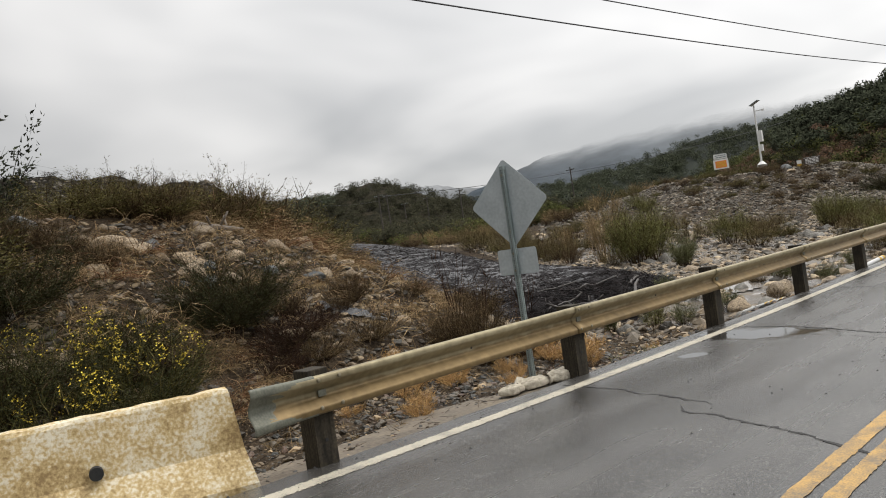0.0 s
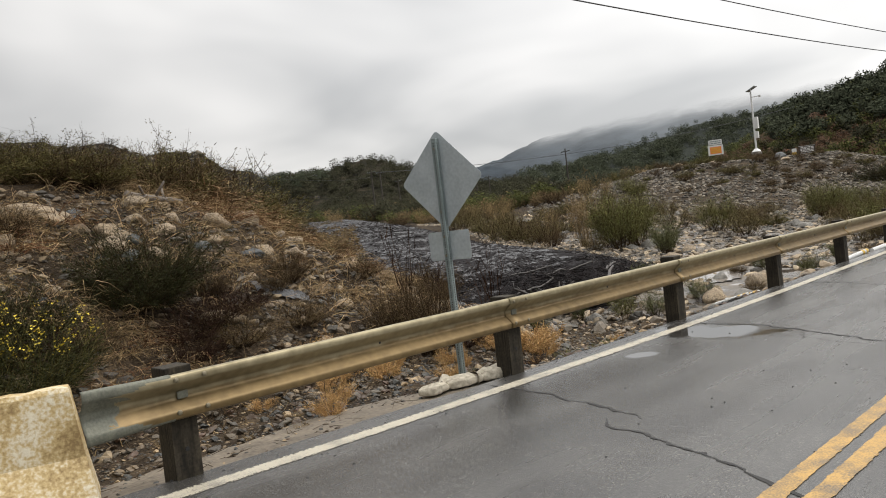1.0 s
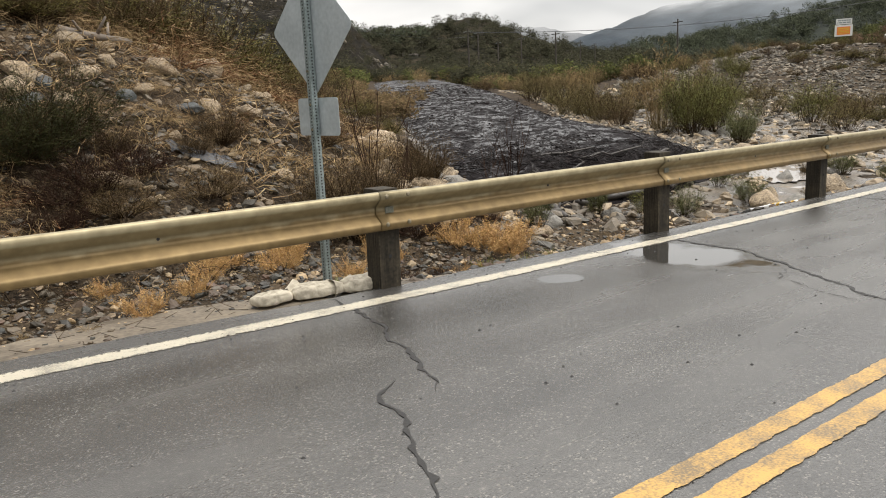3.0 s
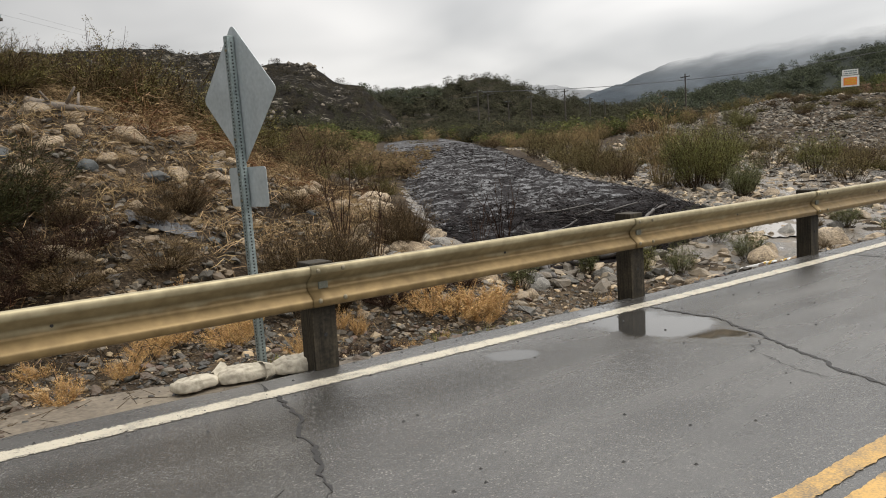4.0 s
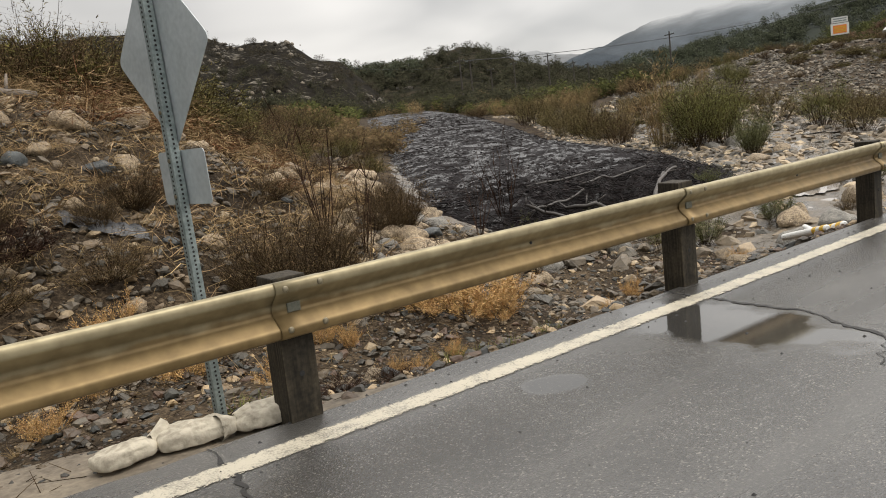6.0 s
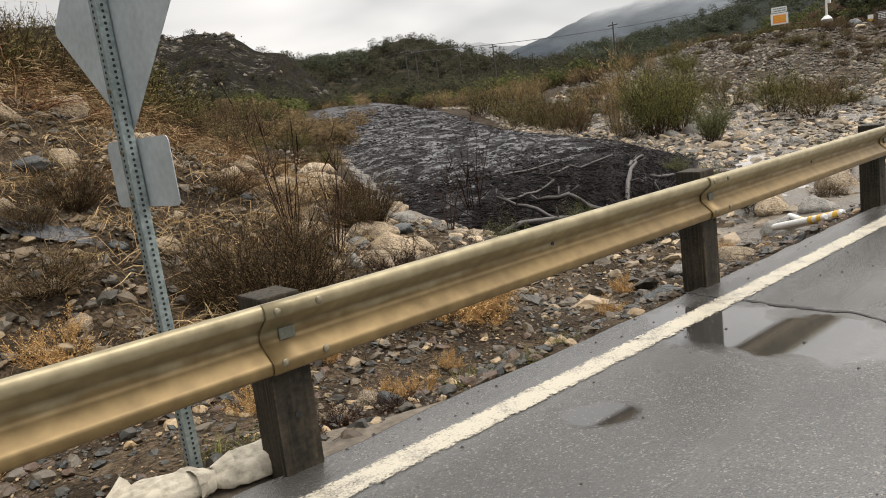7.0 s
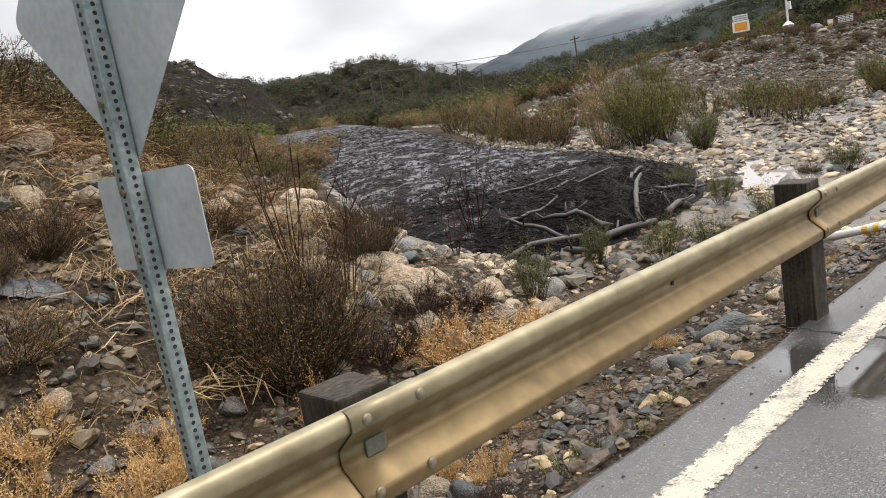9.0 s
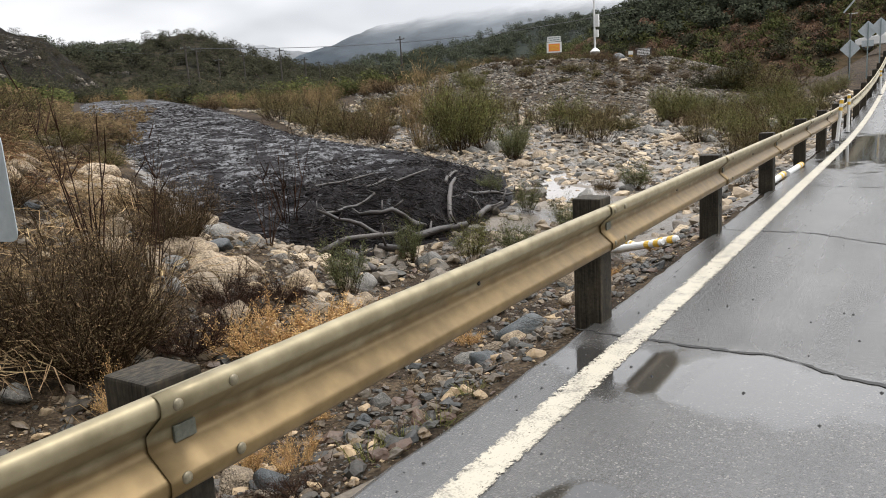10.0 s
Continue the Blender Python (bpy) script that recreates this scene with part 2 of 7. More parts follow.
def splashed(m):
    """A film of brown road dirt on the lower wave of the beam, with an uneven upper edge and runs in it."""
    n, l = m.node_tree.nodes, m.node_tree.links
    b = n["Principled BSDF"]
    col = b.inputs["Base Color"].links[0].from_socket
    geo = n.new("ShaderNodeNewGeometry")
    sep = n.new("ShaderNodeSeparateXYZ")
    l.new(geo.outputs["Position"], sep.inputs[0])
    mp = n.new("ShaderNodeVectorMath")
    mp.operation = "MULTIPLY"
    mp.inputs[1].default_value = (5.0, 5.0, 12.0)
    l.new(geo.outputs["Position"], mp.inputs[0])
    t = n.new("ShaderNodeTexNoise")
    t.inputs["Scale"].default_value, t.inputs["Detail"].default_value = 1.0, 7
    l.new(mp.outputs[0], t.inputs["Vector"])
    add = n.new("ShaderNodeMath")
    add.operation = "MULTIPLY_ADD"
    add.inputs[1].default_value = 0.10
    l.new(t.outputs["Fac"], add.inputs[0])
    l.new(sep.outputs[2], add.inputs[2])
    film = n.new("ShaderNodeMapRange")
    film.interpolation_type = "SMOOTHSTEP"
    film.inputs["From Min"].default_value, film.inputs["From Max"].default_value = 0.765, 0.715
    film.inputs["To Min"].default_value, film.inputs["To Max"].default_value = 0.0, 0.85
    l.new(add.outputs[0], film.inputs["Value"])
    mx = n.new("ShaderNodeMix")
    mx.data_type, mx.blend_type = "RGBA", "MULTIPLY"
    l.new(film.outputs[0], mx.inputs["Factor"])
    l.new(col, mx.inputs["A"])
    mx.inputs["B"].default_value = (0.54, 0.40, 0.23, 1)
    l.new(mx.outputs["Result"], b.inputs["Base Color"])


splashed(M_RAIL)


def worn_through(m, middle, half):
    """Paint that has flaked off down to the asphalt, most of all along its two edges."""
    n, l = m.node_tree.nodes, m.node_tree.links
    b, out = n["Principled BSDF"], n["Material Output"]
    geo = n.new("ShaderNodeNewGeometry")
    sep = n.new("ShaderNodeSeparateXYZ")
    l.new(geo.outputs["Position"], sep.inputs[0])
    off = n.new("ShaderNodeMath")
    off.operation = "SUBTRACT"
    off.inputs[1].default_value = middle
    l.new(sep.outputs[1], off.inputs[0])
    ab = n.new("ShaderNodeMath")
    ab.operation = "ABSOLUTE"
    l.new(off.outputs[0], ab.inputs[0])
    rim = n.new("ShaderNodeMapRange")
    rim.inputs["From Min"].default_value, rim.inputs["From Max"].default_value = half * 0.55, half
    rim.inputs["To Min"].default_value, rim.inputs["To Max"].default_value = 0.0, 0.16
    l.new(ab.outputs[0], rim.inputs["Value"])
    t = n.new("ShaderNodeTexNoise")
    t.inputs["Scale"].default_value, t.inputs["Detail"].default_value, t.inputs["Roughness"].default_value = 34.0, 7, 0.8
    l.new(geo.outputs["Position"], t.inputs["Vector"])
    add = n.new("ShaderNodeMath")
    add.operation = "ADD"
    l.new(t.outputs["Fac"], add.inputs[0])
    l.new(rim.outputs[0], add.inputs[1])
    gone = n.new("ShaderNodeMapRange")
    gone.inputs["From Min"].default_value, gone.inputs["From Max"].default_value = 0.60, 0.65
    l.new(add.outputs[0], gone.inputs["Value"])
    tr = n.new("ShaderNodeBsdfTransparent")
    mx = n.new("ShaderNodeMixShader")
    l.new(gone.outputs[0], mx.inputs[0])
    l.new(b.outputs[0], mx.inputs[1])
    l.new(tr.outputs[0], mx.inputs[2])
    l.new(mx.outputs[0], out.inputs["Surface"])


worn_through(M_EDGE, 5.07, 0.09)


def timber(m):
    """Long grain with dark checks, drawn out along the post."""
    n, l = m.node_tree.nodes, m.node_tree.links
    b = n["Principled BSDF"]
    col = b.inputs["Base Color"].links[0].from_socket
    co = n.new("ShaderNodeTexCoord")
    mp = n.new("ShaderNodeVectorMath")
    mp.operation = "MULTIPLY"
    mp.inputs[1].default_value = (26, 70, 2.2)
    l.new(co.outputs["Object"], mp.inputs[0])
    t = n.new("ShaderNodeTexNoise")
    t.inputs["Scale"].default_value, t.inputs["Detail"].default_value = 1.0, 6
    l.new(mp.outputs[0], t.inputs["Vector"])
    r = n.new("ShaderNodeMapRange")
    r.inputs["From Min"].default_value, r.inputs["From Max"].default_value = 0.3, 0.7
    r.inputs["To Min"].default_value, r.inputs["To Max"].default_value = 0.35, 1.9
    l.new(t.outputs["Fac"], r.inputs["Value"])
    sc = n.new("ShaderNodeVectorMath")
    sc.operation = "SCALE"
    l.new(col, sc.inputs[0])
    l.new(r.outputs[0], sc.inputs["Scale"])
    l.new(sc.outputs[0], b.inputs["Base Color"])
    bp = b.inputs["Normal"].links[0].from_node
    l.new(t.outputs["Fac"], bp.inputs["Height"])


timber(M_POST)
M_SIGNBACK = material("bare_aluminium_sheet", (0.40, 0.45, 0.47), (0.56, 0.61, 0.63), scale=4, rough=0.42, bump=0.05, fine=30, metal=0.35, bump_dist=0.003)
M_GALV = material("galvanised_steel", (0.16, 0.20, 0.20), (0.33, 0.385, 0.38), scale=25, rough=0.5, bump=0.1, metal=0.4, bump_dist=0.003)
M_HOLE = material("dark_hole", (0.012, 0.013, 0.013), (0.03, 0.03, 0.03), rough=0.9, bump=0)
M_SACK = material("dirty_white_sackcloth", (0.24, 0.21, 0.16), (0.52, 0.47, 0.375), scale=5, rough=0.9, bump=0.9, fine=22, lo=0.34, hi=0.56, bump_dist=0.025)
M_CONC = material("painted_concrete", (0.27, 0.18, 0.075), (0.70, 0.64, 0.50), scale=3, rough=0.75, bump=0.8, fine=38, mid=(0.50, 0.37, 0.175), lo=0.37, hi=0.60, bump_dist=0.012)


def stone_palette(name, tones, rough=0.6):
    """Stones of a few kinds mixed, each with its own grain."""
    m = material(name, (0.6, 0.6, 0.6), (1.25, 1.22, 1.18), scale=8, rough=rough, bump=0.6, fine=40, lo=0.3, hi=0.7, bump_dist=0.02)
    n, l = m.node_tree.nodes, m.node_tree.links
    b = n["Principled BSDF"]
    grain = b.inputs["Base Color"].links[0].from_socket
    geo = n.new("ShaderNodeNewGeometry")
    r = n.new("ShaderNodeValToRGB")
    r.color_ramp.interpolation = "CONSTANT"
    el = r.color_ramp.elements
    el[0].color = (*tones[0], 1)
    el[1].position, el[1].color = 1 / len(tones), (*tones[1], 1)
    for i in range(2, len(tones)):
        el.new(i / len(tones)).color = (*tones[i], 1)
    l.new(geo.outputs["Random Per Island"], r.inputs[0])
    mx = n.new("ShaderNodeMix")
    mx.data_type, mx.blend_type = "RGBA", "MULTIPLY"
    mx.inputs["Factor"].default_value = 1.0
    l.new(r.outputs[0], mx.inputs["A"])
    l.new(grain, mx.inputs["B"])
    l.new(mx.outputs["Result"], b.inputs["Base Color"])
    return m


M_ROADSTONES = stone_palette("roadside_stones", [(0.024, 0.025, 0.022), (0.054, 0.045, 0.033), (0.095, 0.069, 0.040), (0.028, 0.024, 0.018), (0.167, 0.118, 0.066), (0.069, 0.044, 0.025), (0.108, 0.088, 0.062), (0.039, 0.037, 0.029), (0.367, 0.265, 0.151), (0.086, 0.049, 0.029)], 0.5)
M_BANKSTONES = stone_palette("bank_stones", [(0.077, 0.063, 0.045), (0.144, 0.107, 0.069), (0.051, 0.043, 0.034), (0.164, 0.121, 0.076), (0.082, 0.067, 0.048), (0.257, 0.196, 0.120), (0.062, 0.056, 0.044), (0.123, 0.102, 0.076)], 0.65)
M_MOUND = stone_palette("mound_rubble", [(0.12, 0.105, 0.085), (0.07, 0.062, 0.05), (0.18, 0.155, 0.12), (0.10, 0.088, 0.07), (0.24, 0.205, 0.16), (0.09, 0.08, 0.066)], 0.8)
M_BARSTONES = stone_palette("river_cobbles", [(0.198, 0.159, 0.109), (0.087, 0.074, 0.056), (0.350, 0.270, 0.177), (0.117, 0.097, 0.073), (0.233, 0.180, 0.118), (0.058, 0.053, 0.043), (0.467, 0.370, 0.245), (0.140, 0.114, 0.082)], 0.55)
M_SCRUBDARK = island_tint(material("burnt_hill_scrub", (0.016, 0.014, 0.009), (0.055, 0.046, 0.029), scale=2, rough=0.9, bump=0), 0.5, 0.01)
M_FARSCRUB = island_tint(material("far_grey_green_scrub", (0.012, 0.013, 0.008), (0.060, 0.058, 0.034), scale=2, rough=0.95, bump=0, spec=0.05), 0.45, 0.02)
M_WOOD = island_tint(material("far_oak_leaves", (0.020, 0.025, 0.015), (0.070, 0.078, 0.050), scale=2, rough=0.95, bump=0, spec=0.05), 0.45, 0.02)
M_MUD = material("tan_silt", (0.075, 0.061, 0.043), (0.235, 0.198, 0.148), scale=1.8, rough=0.65, rough_var=0.2, bump=0.5, fine=24, mid=(0.16, 0.132, 0.10), spec=0.3, bump_dist=0.03)
M_WETSILT = material("wet_tan_silt", (0.04, 0.032, 0.024), (0.20, 0.165, 0.125), scale=1.1, rough=0.40, rough_var=0.36, bump=0.7, fine=26, mid=(0.095, 0.078, 0.058), spec=0.5, bump_dist=0.03)
M_DEBRIS = material("wet_black_mud", (0.0022, 0.0018, 0.0020), (0.016, 0.0125, 0.0135), scale=1.6, rough=0.36, rough_var=0.30, spec=0.55, bump=0.9, fine=17, bump_dist=0.05)


def sheen_patches(m):
    """Thin water standing between clumps of ash and sticks: glossy, flatter patches drawn out along the flow."""
    n, l = m.node_tree.nodes, m.node_tree.links
    b = n["Principled BSDF"]
    geo = n.new("ShaderNodeNewGeometry")
    mp = n.new("ShaderNodeMapping")
    mp.inputs["Rotation"].default_value = (0, 0, radians(-57))
    mp.inputs["Scale"].default_value = (0.55, 1.0, 1.0)
    l.new(geo.outputs["Position"], mp.inputs["Vector"])
    big = n.new("ShaderNodeTexNoise")
    big.inputs["Scale"].default_value, big.inputs["Detail"].default_value, big.inputs["Roughness"].default_value = 1.9, 10, 0.78
    l.new(mp.outputs[0], big.inputs["Vector"])
    wet = n.new("ShaderNodeMapRange")
    wet.interpolation_type = "SMOOTHSTEP"
    wet.inputs["From Min"].default_value, wet.inputs["From Max"].default_value = 0.505, 0.565
    sep = n.new("ShaderNodeSeparateXYZ")
    l.new(geo.outputs["Position"], sep.inputs[0])
    front = n.new("ShaderNodeMapRange")
    front.inputs["From Min"].default_value, front.inputs["From Max"].default_value = 11.5, 17.0
    front.inputs["To Min"].default_value, front.inputs["To Max"].default_value = -0.075, 0.01
    l.new(sep.outputs[1], front.inputs["Value"])
    both = n.new("ShaderNodeMath")
    both.operation = "ADD"
    l.new(big.outputs["Fac"], both.inputs[0])
    l.new(front.outputs[0], both.inputs[1])
    l.new(both.outputs[0], wet.inputs["Value"])
    for name, dry, soaked in (("Roughness", 0.75, 0.22), ("Specular IOR Level", 0.10, 0.62)):
        mr = n.new("ShaderNodeMapRange")
        mr.inputs["To Min"].default_value, mr.inputs["To Max"].default_value = dry, soaked
        l.new(wet.outputs[0], mr.inputs["Value"])
        l.new(mr.outputs[0], b.inputs[name])
    bp = b.inputs["Normal"].links[0].from_node
    mr = n.new("ShaderNodeMapRange")
    mr.inputs["To Min"].default_value, mr.inputs["To Max"].default_value = 1.0, 0.55
    l.new(wet.outputs[0], mr.inputs["Value"])
    l.new(mr.outputs[0], bp.inputs["Strength"])


sheen_patches(M_DEBRIS)
M_STICK = island_tint(material("wet_dark_sticks", (0.002, 0.0016, 0.0016), (0.022, 0.0165, 0.0155), scale=3, rough=0.6, bump=0.3, spec=0.10), 0.95)
M_LOG = material("bare_driftwood", (0.055, 0.043, 0.034), (0.21, 0.172, 0.135), scale=6, rough=0.7, bump=0.5, fine=40)
M_LOGGREY = material("wet_grey_bark", (0.012, 0.010, 0.009), (0.11, 0.095, 0.085), scale=7, rough=0.55, bump=0.7, fine=40)
M_DARKLOG = material("wet_driftwood", (0.010, 0.008, 0.007), (0.045, 0.036, 0.030), scale=6, rough=0.5, bump=0.5, fine=40)
M_TWIG = island_tint(material("dark_brown_twigs", (0.011, 0.007, 0.004), (0.070, 0.046, 0.024), scale=6, rough=0.85, bump=0), 0.5)
M_BURNT = island_tint(material("reddish_brown_brush", (0.013, 0.007, 0.005), (0.058, 0.032, 0.020), scale=6, rough=0.85, bump=0), 0.5)
M_STRAW = island_tint(material("golden_dry_weed", (0.27, 0.155, 0.06), (0.60, 0.395, 0.18), scale=6, rough=0.8, bump=0), 0.4, 0.012)
M_TANGRASS = island_tint(material("pale_dry_grass", (0.15, 0.10, 0.05), (0.36, 0.26, 0.135), scale=6, rough=0.8, bump=0), 0.4)
M_OLIVE = island_tint(material("olive_leaves", (0.028, 0.025, 0.009), (0.20, 0.172, 0.060), scale=6, rough=0.7, bump=0), 0.5, 0.02)
M_GREEN = island_tint(material("green_leaves", (0.040, 0.046, 0.013), (0.26, 0.255, 0.082), scale=5, rough=0.65, bump=0), 0.45, 0.02)
M_SAGE = island_tint(material("grey_green_leaves", (0.06, 0.07, 0.028), (0.17, 0.175, 0.08), scale=5, rough=0.7, bump=0), 0.4)
M_DKGREEN = island_tint(material("dark_green_leaves", (0.012, 0.015, 0.005), (0.052, 0.052, 0.018), scale=5, rough=0.7, bump=0), 0.5, 0.015)
M_FLOWER = island_tint(material("yellow_blossom", (0.50, 0.37, 0.03), (0.75, 0.58, 0.06), scale=9, rough=0.7, bump=0), 0.25)
M_DRYLEAF = island_tint(material("brown_dry_leaves", (0.045, 0.031, 0.016), (0.21, 0.148, 0.076), scale=5, rough=0.8, bump=0), 0.5, 0.015)
M_SCRUBLEAF = island_tint(material("tan_olive_leaves", (0.055, 0.046, 0.019), (0.30, 0.245, 0.11), scale=5, rough=0.8, bump=0), 0.5, 0.02)
M_WEED = island_tint(material("bleached_weed_stalks", (0.15, 0.10, 0.052), (0.47, 0.335, 0.185), scale=5, rough=0.85, bump=0), 0.55, 0.012)
M_RUST = island_tint(material("rust_red_stalks", (0.055, 0.026, 0.013), (0.21, 0.108, 0.052), scale=5, rough=0.85, bump=0), 0.5, 0.015)
# matt dead stems and weathered leaves
for m in (M_TWIG, M_BURNT, M_STRAW, M_TANGRASS, M_OLIVE, M_GREEN, M_SAGE, M_DKGREEN, M_SCRUBDARK, M_WEED, M_RUST, M_DRYLEAF, M_SCRUBLEAF):
    m.node_tree.nodes["Principled BSDF"].inputs["Specular IOR Level"].default_value = 0.1
M_WHITE = material("white_plastic", (0.66, 0.66, 0.64), (0.80, 0.80, 0.78), scale=10, rough=0.45, bump=0.05)
M_AMBER = material("yellow_reflective_band", (0.62, 0.36, 0.03), (0.78, 0.50, 0.06), scale=10, rough=0.4, bump=0.05)
M_ORANGE = material("orange_sign_sheet", (0.78, 0.20, 0.03), (0.85, 0.28, 0.06), scale=8, rough=0.4, bump=0)
M_BROWNSIGN = material("dark_brown_board", (0.035, 0.024, 0.018), (0.07, 0.05, 0.04), scale=8, rough=0.6, bump=0.1)
M_DARK = material("black_rubber", (0.012, 0.012, 0.012), (0.04, 0.04, 0.04), scale=10, rough=0.6, bump=0.1)
M_POLE = material("creosoted_pole", (0.03, 0.026, 0.022), (0.085, 0.072, 0.06), scale=8, rough=0.85, bump=0.2)
M_WIRE = material("black_cable", (0.03, 0.032, 0.036), (0.06, 0.062, 0.068), scale=10, rough=0.6, bump=0)
M_PLASTIC = material("black_plastic_sheet", (0.012, 0.013, 0.015), (0.04, 0.042, 0.048), scale=8, rough=0.32, bump=0.6, bump_dist=0.03)


def water(name, tint, rough):
    m = bpy.data.materials.new(name)
    m.use_nodes = True
    n, l = m.node_tree.nodes, m.node_tree.links
    b = n["Principled BSDF"]
    co = n.new("ShaderNodeTexCoord")
    t = n.new("ShaderNodeTexNoise")
    t.inputs["Scale"].default_value = 5
    l.new(co.outputs["Object"], t.inputs["Vector"])
    r = n.new("ShaderNodeValToRGB")
    r.color_ramp.elements[0].color, r.color_ramp.elements[1].color = (*[c * 0.7 for c in tint], 1), (*[c * 1.3 for c in tint], 1)
    l.new(t.outputs["Fac"], r.inputs[0])
    l.new(r.outputs[0], b.inputs["Base Color"])
    b.inputs["Roughness"].default_value, b.inputs["IOR"].default_value = rough, 1.45
    b.inputs["Coat Weight"].default_value, b.inputs["Coat Roughness"].default_value = 0.2, 0.05
    bp = n.new("ShaderNodeBump")
    bp.inputs["Strength"].default_value, bp.inputs["Distance"].default_value = 0.08, 0.02
    l.new(t.outputs["Fac"], bp.inputs["Height"])
    l.new(bp.outputs[0], b.inputs["Normal"])
    return m


M_STREAM = water("muddy_stream", (0.22, 0.19, 0.16), 0.10)


# ---- helpers for meshes and things ----
def mesh_from(name, verts, faces, mats, smooth=False):
    me = bpy.data.meshes.new(name)
    me.from_pydata([tuple(v) for v in verts], [], [tuple(f) for f in faces])
    for mt in (mats if isinstance(mats, (list, tuple)) else [mats]):
        me.materials.append(mt)
    if smooth:
        me.polygons.foreach_set("use_smooth", [True] * len(me.polygons))
    me.update()
    return me


def part(name, bm, mat, parent=None, label="", smooth=False):
    """One mesh object from a bmesh or mesh, under a thing or a part."""
    if isinstance(bm, bmesh.types.BMesh):
        me = bpy.data.meshes.new(name)
        bm.to_mesh(me)
        bm.free()
        me.materials.append(mat)
        if smooth:
            me.polygons.foreach_set("use_smooth", [True] * len(me.polygons))
    else:
        me = bm
    ob = new(name, me)
    if parent:
        ob.parent = parent
    if label:
        ob["label"] = label
    return ob


def empty(name, m, label, category, group="", kind=""):
    ob = new(name)
    ob.empty_display_size = 0.1
    ob.matrix_basis = m
    return tagged(ob, label, category, group, kind)


def box(x0, x1, y0, y1, z0, z1, bevel=0.0, bm=None):
    bm = bm or bmesh.new()
    r = bmesh.ops.create_cube(bm, size=1, matrix=Matrix.Translation(((x0 + x1) / 2, (y0 + y1) / 2, (z0 + z1) / 2)) @ Matrix.Diagonal((x1 - x0, y1 - y0, z1 - z0, 1)))
    if bevel:
        es = list({ed for v in r["verts"] for ed in v.link_edges})
        bmesh.ops.bevel(bm, geom=es, offset=bevel, segments=2, affect="EDGES", profile=0.6)
    return bm


def cyl(p, q, r0, r1=None, seg=10, bm=None):
    """A tapered rod from p to q."""
    bm = bm or bmesh.new()
    p, q = Vector(p), Vector(q)
    d = q - p
    m = Matrix.Translation((p + q) / 2) @ d.to_track_quat("Z", "Y").to_matrix().to_4x4()
    bmesh.ops.create_cone(bm, cap_ends=True, segments=seg, radius1=r0, radius2=r1 if r1 is not None else r0, depth=d.length, matrix=m)
    return bm


def tubes(paths, sides=3):
    """Thin tapered tubes along many paths: each a list of (point, radius). Returns verts and faces."""
    vs, fs = [], []
    for path in paths:
        base = len(vs)
        for i, (p, r) in enumerate(path):
            a = Vector(path[max(0, i - 1)][0])
            b = Vector(path[min(len(path) - 1, i + 1)][0])
            d = (b - a).normalized() if (b - a).length > 1e-6 else Vector((0, 0, 1))
            u = d.orthogonal().normalized()
            w = d.cross(u)
            for k in range(sides):
                an = 2 * math.pi * k / sides
                vs.append(Vector(p) + (u * math.cos(an) + w * math.sin(an)) * r)
        for i in range(len(path) - 1):
            for k in range(sides):
                k2 = (k + 1) % sides
                fs.append((base + i * sides + k, base + i * sides + k2, base + (i + 1) * sides + k2, base + (i + 1) * sides + k))
    return vs, fs


def ribbons(paths):
    """Flat thin strips along many paths, for the finest twigs."""
    vs, fs = [], []
    for path in paths:
        base = len(vs)
        a, b = Vector(path[0][0]), Vector(path[-1][0])
        d = b - a
        u = d.orthogonal().normalized() if d.length > 1e-6 else Vector((1, 0, 0))
        u.rotate(Matrix.Rotation(base * 1.7, 3, d.normalized()))
        for p, r in path:
            vs += [Vector(p) - u * r * 1.2, Vector(p) + u * r * 1.2]
        for i in range(len(path) - 1):
            k = base + 2 * i
            fs.append((k, k + 1, k + 3, k + 2))
    return vs, fs


def nz(x, y, s, seed=0.0):
    return noise.noise(Vector((x * s + seed, y * s - seed * 1.7, seed * 0.37)))


def smooth(a, b, x):
    t = min(1.0, max(0.0, (x - a) / (b - a)))
    return t * t * (3 - 2 * t)


# ---- the lie of the land ----
ROAD_Y0, ROAD_Y1 = -2.6, 5.47


def road_z(x):
    if x < 0:
        return 0.2205 - 0.033 * x
    if x < 15:
        return 0.0011 * (x - 15) ** 2 - 0.027
    if x < 24:
        return -0.027
    return -0.027 + 0.0017 * min(x - 24, 34) ** 2 + max(0, min(x, 120) - 58) * 0.07


FOOT = [(-60, 6.6), (0, 7.7), (5, 7.9), (8, 8.2), (11, 9.2), (13.0, 11.6), (14.6, 15.5), (22.6, 28), (39, 53), (150, 222), (500, 760)]


def foot_side(x, y):
    """Signed distance from the foot of the high bank; positive up the bank."""
    best, sign = 1e9, 1
    for (ax, ay), (bx, by) in zip(FOOT, FOOT[1:]):
        dx, dy = bx - ax, by - ay
        t = min(1, max(0, ((x - ax) * dx + (y - ay) * dy) / (dx * dx + dy * dy)))
        px, py = ax + t * dx, ay + t * dy
        d = math.hypot(x - px, y - py)
        if d < best:
            best, sign = d, 1 if dx * (y - ay) - dy * (x - ax) > 0 else -1
    return best * sign


def bed_z(x, y):
    z = -1.0 + 0.056 * (min(y, 30) - 8) + 0.046 * max(0, y - 30) + 0.020 * (max(x, 9) - 15)
    return z - 0.12 * smooth(12, 40, y) + 0.10 * nz(x, y, 0.35, 3)


